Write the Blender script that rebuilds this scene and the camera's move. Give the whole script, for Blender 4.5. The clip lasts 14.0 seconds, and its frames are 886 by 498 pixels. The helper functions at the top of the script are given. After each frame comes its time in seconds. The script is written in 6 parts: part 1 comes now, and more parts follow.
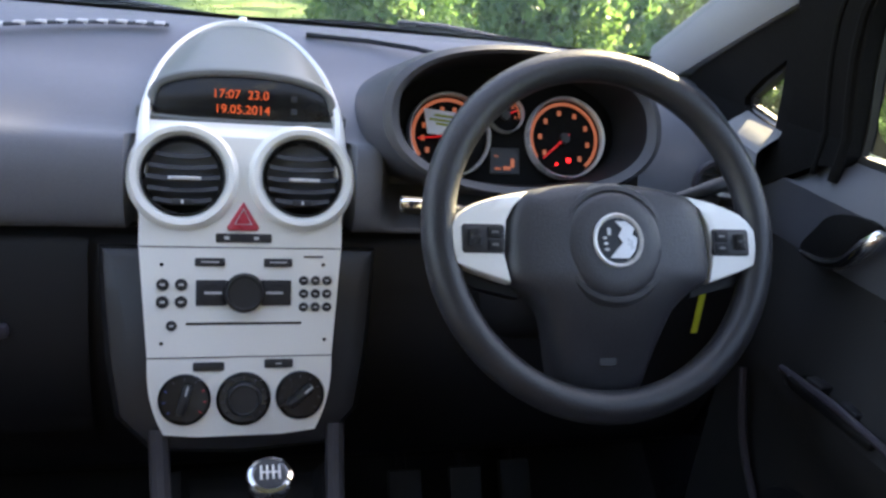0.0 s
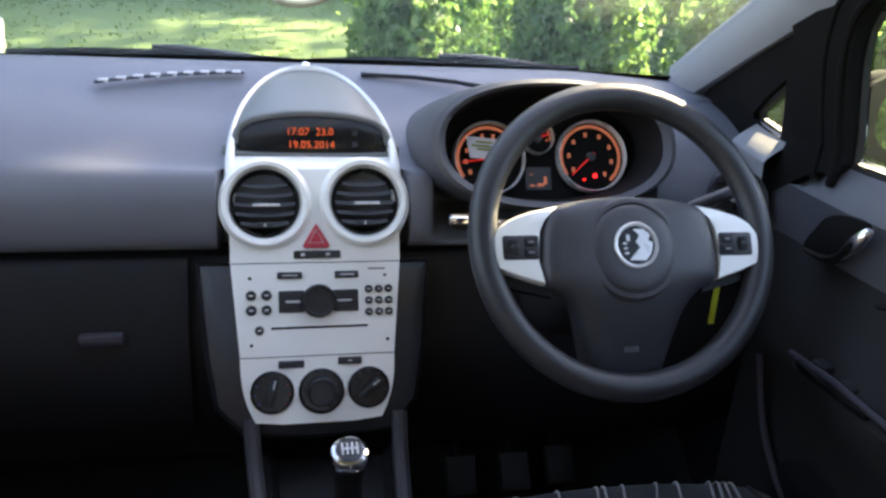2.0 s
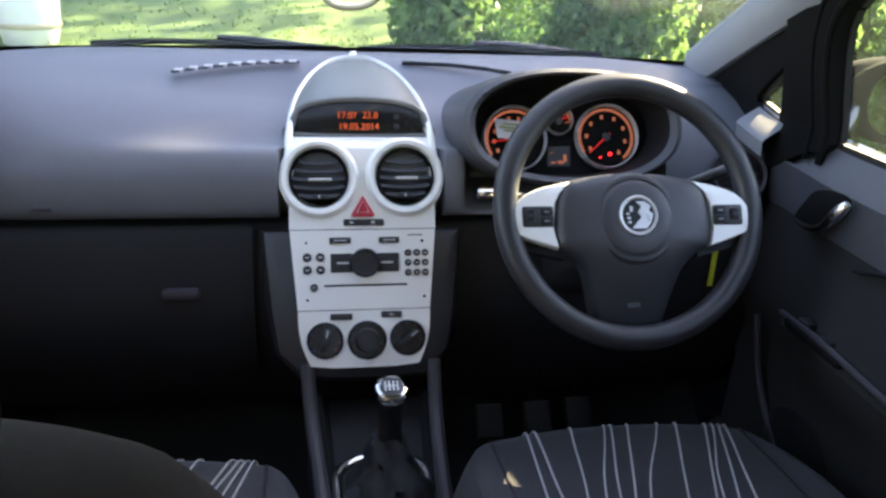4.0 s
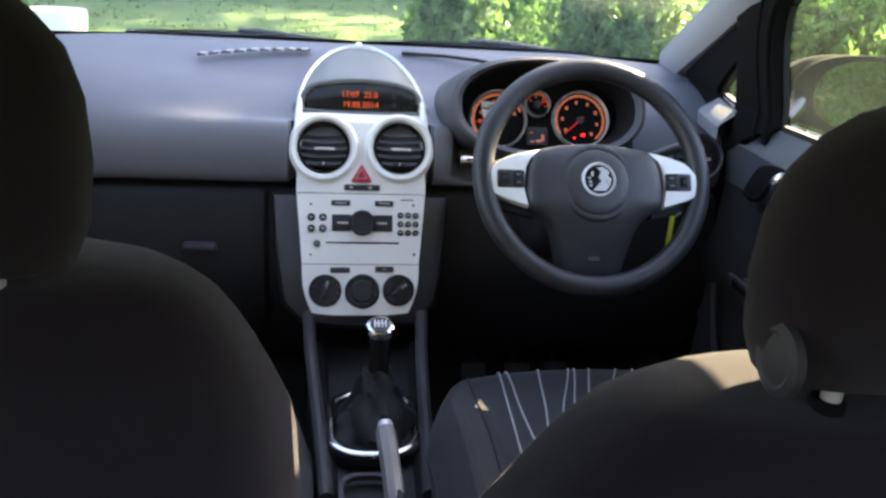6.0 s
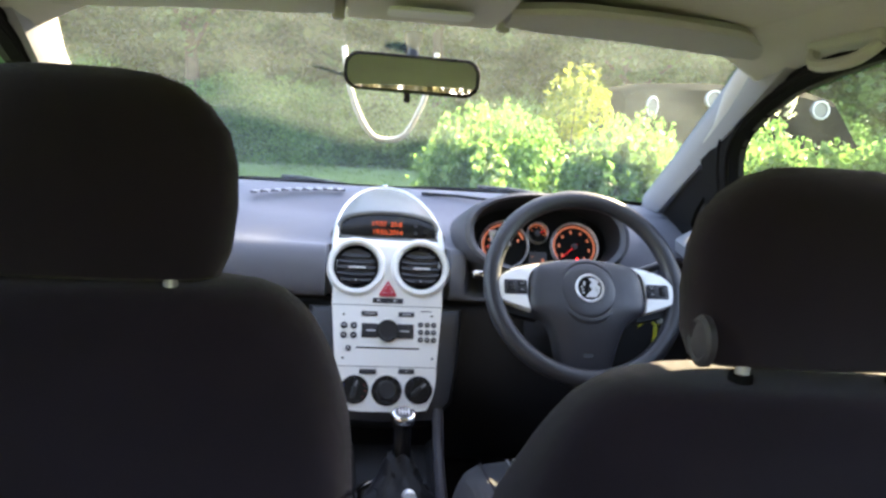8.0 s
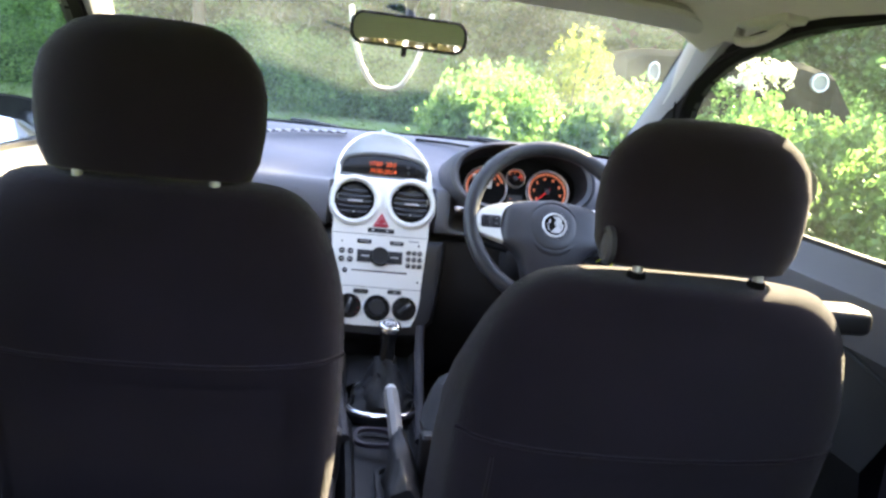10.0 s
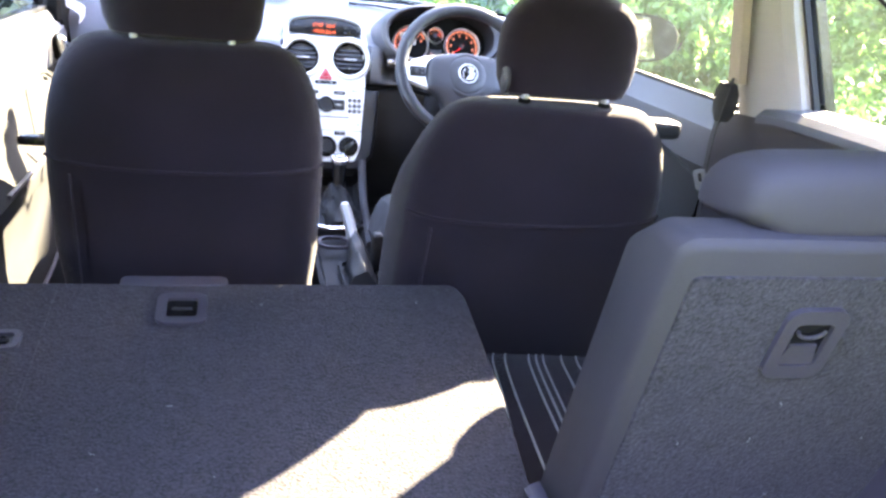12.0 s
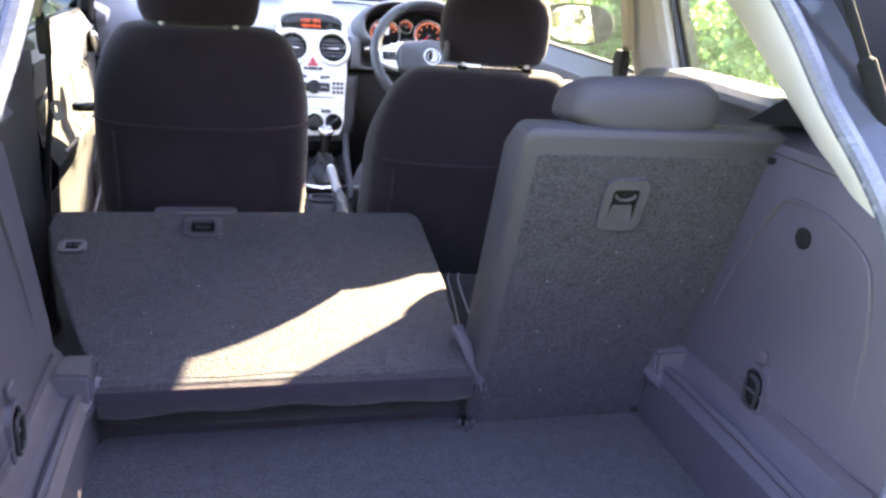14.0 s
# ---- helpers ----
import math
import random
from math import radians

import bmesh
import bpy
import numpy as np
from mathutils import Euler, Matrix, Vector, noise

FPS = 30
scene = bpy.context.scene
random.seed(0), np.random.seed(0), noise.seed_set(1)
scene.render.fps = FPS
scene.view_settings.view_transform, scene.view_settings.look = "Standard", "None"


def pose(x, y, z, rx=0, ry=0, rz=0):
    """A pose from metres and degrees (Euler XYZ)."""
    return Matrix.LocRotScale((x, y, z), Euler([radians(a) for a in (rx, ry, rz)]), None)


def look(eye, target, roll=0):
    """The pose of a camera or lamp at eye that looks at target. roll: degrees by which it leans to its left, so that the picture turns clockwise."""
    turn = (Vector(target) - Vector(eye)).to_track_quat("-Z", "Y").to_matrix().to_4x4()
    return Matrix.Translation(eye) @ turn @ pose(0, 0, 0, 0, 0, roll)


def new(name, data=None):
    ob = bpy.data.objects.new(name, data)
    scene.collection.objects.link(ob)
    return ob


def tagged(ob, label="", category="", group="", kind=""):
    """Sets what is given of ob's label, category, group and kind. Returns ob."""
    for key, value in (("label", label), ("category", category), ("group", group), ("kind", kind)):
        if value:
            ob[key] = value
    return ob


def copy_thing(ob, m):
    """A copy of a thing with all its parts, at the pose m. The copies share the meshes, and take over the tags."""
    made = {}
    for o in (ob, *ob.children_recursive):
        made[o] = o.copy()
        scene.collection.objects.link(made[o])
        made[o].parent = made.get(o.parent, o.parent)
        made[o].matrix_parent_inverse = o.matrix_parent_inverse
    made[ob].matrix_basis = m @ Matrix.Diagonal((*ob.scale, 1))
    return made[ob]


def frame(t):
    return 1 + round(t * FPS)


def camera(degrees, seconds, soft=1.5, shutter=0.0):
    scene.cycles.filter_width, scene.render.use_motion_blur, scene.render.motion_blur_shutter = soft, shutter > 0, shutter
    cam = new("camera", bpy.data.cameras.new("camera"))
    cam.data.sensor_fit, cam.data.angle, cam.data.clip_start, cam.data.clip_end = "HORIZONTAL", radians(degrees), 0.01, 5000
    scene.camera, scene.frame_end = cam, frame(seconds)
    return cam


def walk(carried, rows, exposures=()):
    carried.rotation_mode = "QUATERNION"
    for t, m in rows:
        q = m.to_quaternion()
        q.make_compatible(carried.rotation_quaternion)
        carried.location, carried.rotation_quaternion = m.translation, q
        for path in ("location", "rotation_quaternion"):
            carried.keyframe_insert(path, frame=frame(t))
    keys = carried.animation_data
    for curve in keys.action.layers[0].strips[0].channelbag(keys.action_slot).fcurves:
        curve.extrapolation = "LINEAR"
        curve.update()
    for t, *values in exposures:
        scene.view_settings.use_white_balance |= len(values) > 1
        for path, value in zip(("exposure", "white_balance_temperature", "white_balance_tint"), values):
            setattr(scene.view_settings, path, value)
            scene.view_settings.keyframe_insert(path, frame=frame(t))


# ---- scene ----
cam = camera(57.2, 14.0, 2.7)
PATH = [
    (0, (-0.023, -0.262, 1.245), (0.499, 1.545, 0.565), 6.4),
    (0.5, (-0.028, -0.279, 1.249), (0.495, 1.529, 0.575), 6.2),
    (1, (-0.039, -0.309, 1.269), (0.485, 1.497, 0.588), 6.1),
    (1.5, (-0.054, -0.356, 1.283), (0.419, 1.464, 0.602), 4.6),
    (2, (-0.066, -0.406, 1.3), (0.353, 1.432, 0.632), 3.3),
    (2.2, (-0.054, -0.416, 1.32), (0.328, 1.421, 0.627), 2.3),
    (4.5, (-0.089, -0.612, 1.352), (0.214, 1.217, 0.604), 3.2),
    (5, (-0.08, -0.646, 1.346), (0.206, 1.173, 0.566), 3.8),
    (5.5, (-0.081, -0.688, 1.332), (0.191, 1.12, 0.522), 3.9),
    (6, (-0.068, -0.775, 1.315), (0.222, 1.083, 0.633), 3.7),
    (6.5, (-0.094, -0.839, 1.27), (0.201, 1.051, 0.685), 4.0),
    (7, (-0.134, -0.902, 1.249), (0.153, 1.023, 0.789), 5.3),
    (7.5, (-0.13, -0.967, 1.256), (0.14, 0.986, 0.925), 4.6),
    (7.7, (-0.121, -0.995, 1.26), (0.148, 0.968, 0.983), 3.6),
    (9.8, (-0.12, -1.278, 1.251), (0.114, 0.684, 0.94), 5.5),
    (10, (-0.121, -1.3, 1.252), (0.154, 0.645, 0.873), 6.3),
    (10.5, (-0.168, -1.396, 1.254), (0.212, 0.504, 0.757), 9.1),
    (11, (-0.23, -1.531, 1.258), (0.249, 0.322, 0.677), 11.0),
    (11.5, (-0.258, -1.653, 1.277), (0.284, 0.159, 0.625), 10.3),
    (12, (-0.254, -1.775, 1.292), (0.241, 0.04, 0.613), 6.2),
    (12.5, (-0.234, -1.911, 1.293), (0.188, -0.08, 0.606), 4.4),
    (13, (-0.214, -2.018, 1.289), (0.188, -0.187, 0.59), 3.4),
    (13.5, (-0.217, -2.116, 1.278), (0.222, -0.292, 0.585), 3.2),
    (14, (-0.268, -2.253, 1.289), (0.225, -0.433, 0.623), 4.7),
]
EXPOSURES = [(0.0, 3.05, 7300, 26), (5.0, 3.15, 7300, 26), (6.5, 3.3, 7300, 26), (7.5, 3.5, 7300, 26), (10.0, 3.82, 7000, 27), (10.5, 4.1, 6900, 29), (11.0, 4.85, 6600, 31), (12.0, 5.08, 6600, 32), (13.0, 4.85, 6700, 32), (14.0, 4.85, 7000, 32)]
walk(cam, [(t, look(eye, target, roll)) for t, eye, target, roll in PATH], EXPOSURES)

# ---- daylight: a late-afternoon sun from ahead on the driver's side ----
SUN = Vector((1.19, 0.92, 0.97)).normalized()
world = bpy.data.worlds.new("sky")
scene.world = world
world.use_nodes = True
wn = world.node_tree
sky = wn.nodes.new("ShaderNodeTexSky")
sky.sky_type = "NISHITA"
sky.sun_disc = False
sky.sun_elevation = math.asin(SUN.z)
sky.sun_rotation = math.atan2(SUN.x, SUN.y)
wn.links.new(sky.outputs[0], wn.nodes["Background"].inputs[0])
wn.nodes["Background"].inputs[1].default_value = 0.138
lamp = bpy.data.lights.new("sun", "SUN")
lamp.energy, lamp.angle, lamp.color = 4.8, radians(0.6), (1.0, 0.97, 0.60)
new("sun", lamp).matrix_world = look(SUN * 40, (0, 0, 0))


# ---- materials ----
def nodes(name):
    m = bpy.data.materials.new(name)
    m.use_nodes = True
    nt = m.node_tree
    return m, nt, nt.nodes["Principled BSDF"]


def add(nt, kind, **values):
    n = nt.nodes.new(kind)
    for k, v in values.items():
        n.inputs[k].default_value = v
    return n


def surface(name, low, high, rough=0.5, metal=0.0, grain=300.0, blotch=6.0, bump=0.1, rough_var=0.1, coat=0.0, sheen=0.0, depth=0.002, spec=0.5, mix=0.5):
    """Two-scale surface: blotches and fine grain between two colours, with bump and uneven gloss."""
    m, nt, b = nodes(name)
    link = nt.links.new
    tc = nt.nodes.new("ShaderNodeTexCoord")
    big = add(nt, "ShaderNodeTexNoise", Scale=blotch, Detail=4.0)
    fine = add(nt, "ShaderNodeTexNoise", Scale=grain, Detail=3.0)
    for n in (big, fine):
        link(tc.outputs["Object"], n.inputs["Vector"])
    mid = nt.nodes.new("ShaderNodeMath")
    mid.operation = "MULTIPLY_ADD"
    link(big.outputs["Fac"], mid.inputs[0])
    mid.inputs[1].default_value = mix
    half = nt.nodes.new("ShaderNodeMath")
    half.operation = "MULTIPLY"
    link(fine.outputs["Fac"], half.inputs[0])
    half.inputs[1].default_value = 1.0 - mix
    link(half.outputs[0], mid.inputs[2])
    ramp = nt.nodes.new("ShaderNodeValToRGB")
    ramp.color_ramp.elements[0].position, ramp.color_ramp.elements[1].position = 0.35, 0.65
    ramp.color_ramp.elements[0].color, ramp.color_ramp.elements[1].color = (*low, 1), (*high, 1)
    link(mid.outputs[0], ramp.inputs[0])
    link(ramp.outputs[0], b.inputs["Base Color"])
    rr = nt.nodes.new("ShaderNodeMapRange")
    rr.inputs["To Min"].default_value, rr.inputs["To Max"].default_value = rough - rough_var, min(1.0, rough + rough_var)
    link(big.outputs["Fac"], rr.inputs["Value"])
    link(rr.outputs[0], b.inputs["Roughness"])
    b.inputs["Metallic"].default_value = metal
    b.inputs["Coat Weight"].default_value = coat
    b.inputs["Sheen Weight"].default_value = sheen
    b.inputs["Specular IOR Level"].default_value = spec
    if bump:
        bp = add(nt, "ShaderNodeBump", Strength=bump, Distance=depth)
        link(fine.outputs["Fac"], bp.inputs["Height"])
        link(bp.outputs[0], b.inputs["Normal"])
    return m


def glow(name, colour, strength):
    m, nt, b = nodes(name)
    b.inputs["Base Color"].default_value = (*[c * 0.3 for c in colour], 1)
    b.inputs["Emission Color"].default_value = (*colour, 1)
    b.inputs["Emission Strength"].default_value = strength
    return m


def g3(v, tint=(1, 1, 1)):
    return tuple(v * t for t in tint)


COOL = (0.93, 0.97, 1.1)
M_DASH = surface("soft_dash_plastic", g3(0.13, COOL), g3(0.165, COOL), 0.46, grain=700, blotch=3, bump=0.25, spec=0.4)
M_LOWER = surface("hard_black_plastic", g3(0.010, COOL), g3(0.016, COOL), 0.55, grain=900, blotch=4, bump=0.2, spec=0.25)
M_TRIM = surface("grey_boot_plastic", g3(0.031, (1.08, 0.94, 1.24)), g3(0.043, (1.08, 0.94, 1.24)), 0.5, grain=800, blotch=5, bump=0.25)
M_DOOR = surface("door_plastic", g3(0.085, COOL), g3(0.11, COOL), 0.5, grain=800, blotch=4, bump=0.25)
M_DOORLOW = surface("door_lower_cloth", g3(0.022), g3(0.032), 0.8, grain=800, blotch=6, bump=0.3, spec=0.15)
M_SILVER = surface("silver_paint", g3(0.78, (1, 1, 0.95)), g3(0.84, (1, 1, 0.95)), 0.38, 0.05, grain=1500, blotch=3, bump=0.03, coat=0.2)
M_HOOD = surface("pod_plastic", g3(0.13, (0.95, 1, 0.95)), g3(0.16, (0.95, 1, 0.95)), 0.38, 0.3, grain=900, blotch=6, bump=0.1)
M_CHROME = surface("chrome", g3(0.8), g3(0.85), 0.12, 1.0, grain=200, blotch=20, bump=0.0, rough_var=0.05)
M_GAITER = surface("gaiter_leather", g3(0.012, COOL), g3(0.020, COOL), 0.45, grain=500, blotch=30, bump=0.4, rough_var=0.12, spec=0.25)
M_RIM = surface("rim_leather", g3(0.022, COOL), g3(0.034, COOL), 0.36, grain=500, blotch=14, bump=0.3, rough_var=0.12)
M_WHEEL = surface("steering_leather", g3(0.038, COOL), g3(0.052, COOL), 0.38, grain=500, blotch=14, bump=0.3, rough_var=0.12)
M_BLACK = surface("gloss_black", g3(0.006), g3(0.010), 0.25, grain=300, blotch=10, bump=0.02, spec=0.35)
M_MATT = surface("matt_black_rubber", g3(0.006), g3(0.010), 0.9, grain=300, blotch=8, bump=0.2, spec=0.08)
M_RUBBER = surface("black_rubber", g3(0.012), g3(0.02), 0.65, grain=400, blotch=10, bump=0.2)
M_BUTTON = surface("button_grey", g3(0.014, COOL), g3(0.02, COOL), 0.45, grain=600, blotch=30, bump=0.1)
M_MARK = surface("pale_print", g3(0.5), g3(0.6), 0.6, grain=300, blotch=30, bump=0)
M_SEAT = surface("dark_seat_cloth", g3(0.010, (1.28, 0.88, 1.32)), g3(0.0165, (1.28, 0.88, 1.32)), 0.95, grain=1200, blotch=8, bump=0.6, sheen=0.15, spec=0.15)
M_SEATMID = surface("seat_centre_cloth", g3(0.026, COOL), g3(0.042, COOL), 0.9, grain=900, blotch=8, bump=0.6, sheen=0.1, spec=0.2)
M_STITCH = surface("pale_stripe", g3(0.30), g3(0.42), 0.85, grain=900, blotch=40, bump=0.3)
M_CARPET = surface("boot_carpet", g3(0.003, (1.09, 0.94, 1.25)), g3(0.034, (1.09, 0.94, 1.28)), 0.97, grain=220, blotch=45, bump=0.9, sheen=0.05, depth=0.003, mix=0.3)
M_VINYL = surface("grey_vinyl", g3(0.020, (1.08, 0.95, 1.22)), g3(0.028, (1.08, 0.95, 1.18)), 0.75, grain=900, blotch=6, bump=0.2)
M_QUARTER = surface("rear_side_plastic", g3(0.030, (1.05, 0.97, 1.15)), g3(0.042, (1.05, 0.97, 1.15)), 0.55, grain=800, blotch=4, bump=0.25)
# the dash plastic again, darkened for the hood face turned from the light
M_DASHSHADE = surface("soft_dash_plastic_shaded", g3(0.060, COOL), g3(0.078, COOL), 0.46, grain=700, blotch=4, bump=0.25, spec=0.4)
M_FLANK = surface("satin_flank_plastic", g3(0.018, COOL), g3(0.026, COOL), 0.42, grain=800, blotch=5, bump=0.2)
M_APILLAR = surface("grey_pillar_trim", g3(0.20, (0.95, 0.98, 1.05)), g3(0.25, (0.95, 0.98, 1.05)), 0.65, grain=700, blotch=4, bump=0.15)
M_FLOOR = surface("floor_carpet", g3(0.015), g3(0.03), 0.97, grain=500, blotch=12, bump=0.8)
M_LINING = surface("headlining", g3(0.42, (1, 0.97, 0.91)), g3(0.48, (1, 0.97, 0.91)), 0.95, grain=700, blotch=4, bump=0.3)
M_PILLAR = surface("pillar_trim", g3(0.43, (1, 0.96, 0.90)), g3(0.49, (1, 0.96, 0.90)), 0.6, grain=700, blotch=4, bump=0.15)
M_VISOR = surface("visor_vinyl", g3(0.36, (1, 0.98, 0.93)), g3(0.42, (1, 0.98, 0.93)), 0.7, grain=600, blotch=5, bump=0.3)
M_BODY = surface("dark_car_paint", g3(0.02, (0.9, 0.95, 1.2)), g3(0.028, (0.9, 0.95, 1.2)), 0.25, 0.4, grain=900, blotch=3, bump=0.0, coat=0.8)
M_SEAL = surface("door_seal", g3(0.07, (0.92, 0.97, 1.2)), g3(0.11, (0.92, 0.97, 1.2)), 0.25, grain=200, blotch=20, bump=0.1)
M_RED = surface("red_lens", (0.45, 0.03, 0.05), (0.55, 0.05, 0.07), 0.3, grain=500, blotch=60, bump=0)
M_YELLOW = surface("yellow_tag", (0.62, 0.62, 0.03), (0.75, 0.75, 0.06), 0.5, grain=500, blotch=60, bump=0.1)
M_CREAM = surface("cream_cord", (0.62, 0.62, 0.5), (0.75, 0.74, 0.6), 0.6, grain=900, blotch=60, bump=0.3)
M_PAPER = surface("white_card", g3(0.6), g3(0.68), 0.6, grain=500, blotch=30, bump=0)
M_BLUE = surface("blue_print", (0.03, 0.07, 0.3), (0.05, 0.1, 0.4), 0.5, grain=500, blotch=30, bump=0)
M_GRIP = surface("satin_grey_plastic", g3(0.15), g3(0.19), 0.4, grain=600, blotch=20, bump=0.1)
M_BEZEL = surface("satin_bezel", g3(0.55), g3(0.65), 0.3, 0.3, grain=600, blotch=30, bump=0)
M_BELT = surface("seat_belt_webbing", g3(0.02), g3(0.03), 0.8, grain=1500, blotch=20, bump=0.5)
M_BEIGE = surface("pale_belt_cover", (0.42, 0.36, 0.28), (0.5, 0.44, 0.35), 0.6, grain=400, blotch=12, bump=0.2)
M_AMBER = glow("amber_display", (1.0, 0.14, 0.02), 0.075)
M_AMBERDIM = glow("amber_scale", (1.0, 0.30, 0.14), 0.035)
M_WARN = glow("red_warning", (1.0, 0.02, 0.02), 0.4)
M_NEEDLE = glow("red_needle", (1.0, 0.03, 0.03), 0.06)


def pane_material(name, gloss, tint, dust=0.0):
    m, nt, b = nodes(name)
    out = nt.nodes["Material Output"]
    clear = nt.nodes.new("ShaderNodeBsdfTransparent")
    clear.inputs[0].default_value = (*tint, 1)
    shine = add(nt, "ShaderNodeBsdfGlossy", Roughness=0.02)
    mix = nt.nodes.new("ShaderNodeMixShader")
    dirt = add(nt, "ShaderNodeTexNoise", Scale=60.0, Detail=6.0)
    tc = nt.nodes.new("ShaderNodeTexCoord")
    nt.links.new(tc.outputs["Object"], dirt.inputs["Vector"])
    mr = nt.nodes.new("ShaderNodeMapRange")
    mr.inputs["From Min"].default_value, mr.inputs["From Max"].default_value = 0.3, 0.8
    mr.inputs["To Min"].default_value, mr.inputs["To Max"].default_value = gloss * 0.7, gloss * 1.6
    nt.links.new(dirt.outputs["Fac"], mr.inputs["Value"])
    nt.links.new(mr.outputs[0], mix.inputs[0])
    nt.links.new(clear.outputs[0], mix.inputs[1])
    nt.links.new(shine.outputs[0], mix.inputs[2])
    film = nt.nodes.new("ShaderNodeBsdfTranslucent")
    film.inputs[0].default_value = (0.7, 0.84, 0.8, 1)
    grime = nt.nodes.new("ShaderNodeMixShader")
    streak = add(nt, "ShaderNodeTexNoise", Scale=9.0, Detail=5.0)
    nt.links.new(tc.outputs["Object"], streak.inputs["Vector"])
    ds = nt.nodes.new("ShaderNodeMapRange")
    ds.inputs["From Min"].default_value, ds.inputs["From Max"].default_value = 0.3, 0.7
    ds.inputs["To Min"].default_value, ds.inputs["To Max"].default_value = dust * 0.6, dust * 1.4
    nt.links.new(streak.outputs["Fac"], ds.inputs["Value"])
    speck = add(nt, "ShaderNodeTexNoise", Scale=420.0, Detail=2.0)
    nt.links.new(tc.outputs["Object"], speck.inputs["Vector"])
    sp = nt.nodes.new("ShaderNodeMapRange")
    sp.inputs["From Min"].default_value, sp.inputs["From Max"].default_value = 0.66, 0.72
    sp.inputs["To Min"].default_value, sp.inputs["To Max"].default_value = 0.0, dust * 1.0
    nt.links.new(speck.outputs["Fac"], sp.inputs["Value"])
    both = nt.nodes.new("ShaderNodeMath")
    both.operation = "ADD"
    nt.links.new(ds.outputs[0], both.inputs[0])
    nt.links.new(sp.outputs[0], both.inputs[1])
    nt.links.new(both.outputs[0], grime.inputs[0])
    nt.links.new(mix.outputs[0], grime.inputs[1])
    nt.links.new(film.outputs[0], grime.inputs[2])
    nt.links.new(grime.outputs[0], out.inputs[0])
    return m


M_SCREEN = pane_material("dusty_windscreen_glass", 0.035, (0.92, 0.96, 0.93), 0.026)
M_GLASS = pane_material("window_glass", 0.012, (0.92, 0.96, 0.93), 0.004)
M_MIRROR = surface("mirror_silver", g3(0.85), g3(0.88), 0.02, 1.0, grain=50, blotch=5, bump=0, rough_var=0.01)


def leaf_material(name, dark, light, thin=0.45):
    """Leaves: a colour for each leaf, light shining through."""
    m, nt, b = nodes(name)
    link = nt.links.new
    geo = nt.nodes.new("ShaderNodeNewGeometry")
    ramp = nt.nodes.new("ShaderNodeValToRGB")
    ramp.color_ramp.elements[0].color, ramp.color_ramp.elements[1].color = (*dark, 1), (*light, 1)
    link(geo.outputs["Random Per Island"], ramp.inputs[0])
    tc = nt.nodes.new("ShaderNodeTexCoord")
    patch = add(nt, "ShaderNodeTexNoise", Scale=0.9, Detail=3.0)
    link(tc.outputs["Object"], patch.inputs["Vector"])
    tint = nt.nodes.new("ShaderNodeMixRGB")
    tint.blend_type = "MULTIPLY"
    tint.inputs[0].default_value = 0.6
    pr = nt.nodes.new("ShaderNodeValToRGB")
    pr.color_ramp.elements[0].position, pr.color_ramp.elements[1].position = 0.3, 0.7
    pr.color_ramp.elements[0].color, pr.color_ramp.elements[1].color = (0.45, 0.6, 0.5, 1), (1.1, 1.05, 0.8, 1)
    link(patch.outputs["Fac"], pr.inputs[0])
    link(ramp.outputs[0], tint.inputs[1])
    link(pr.outputs[0], tint.inputs[2])
    link(tint.outputs[0], b.inputs["Base Color"])
    b.inputs["Roughness"].default_value = 0.45
    tr = nt.nodes.new("ShaderNodeBsdfTranslucent")
    link(tint.outputs[0], tr.inputs[0])
    mix = nt.nodes.new("ShaderNodeMixShader")
    mix.inputs[0].default_value = thin
    link(b.outputs[0], mix.inputs[1])
    link(tr.outputs[0], mix.inputs[2])
    link(mix.outputs[0], nt.nodes["Material Output"].inputs[0])
    return m


M_HEDGE = leaf_material("hedge_leaf", (0.09, 0.20, 0.06), (0.21, 0.38, 0.11), 0.6)
M_WOODLEAF = leaf_material("wood_leaf", (0.05, 0.13, 0.04), (0.17, 0.30, 0.10), 0.55)
# brown chosen so light bounced into the boot isn't tinted green
M_NEUTRALLEAF = leaf_material("neutral_bounce_leaf", (0.12, 0.11, 0.07), (0.25, 0.21, 0.13), 0.45)
M_LAUREL = leaf_material("laurel_leaf", (0.08, 0.17, 0.05), (0.21, 0.34, 0.11), 0.6)
M_YELLOWLEAF = leaf_material("yellow_leaf", (0.18, 0.26, 0.05), (0.42, 0.44, 0.08), 0.55)
M_PETAL = leaf_material("white_petal", (0.62, 0.64, 0.58), (0.78, 0.80, 0.74), 0.35)
M_GRASS = leaf_material("grass_blade", (0.10, 0.18, 0.05), (0.15, 0.24, 0.065), 0.4)
M_LAWN = surface("lawn", (0.09, 0.155, 0.045), (0.15, 0.23, 0.07), 0.9, grain=40, blotch=0.6, bump=0.6, depth=0.03)
# dark green that stands for the shade deep in the foliage
M_SHADEFILL = surface("foliage_shade_fill", (0.05, 0.10, 0.03), (0.10, 0.19, 0.055), 0.9, grain=9, blotch=1.5, bump=0.8, depth=0.1)
M_BARK = surface("bark", (0.06, 0.045, 0.03), (0.13, 0.1, 0.075), 0.9, grain=60, blotch=6, bump=0.8, depth=0.01)
M_FENCE = surface("weathered_boards", (0.22, 0.19, 0.17), (0.36, 0.32, 0.29), 0.85, grain=60, blotch=2, bump=0.4, depth=0.005)


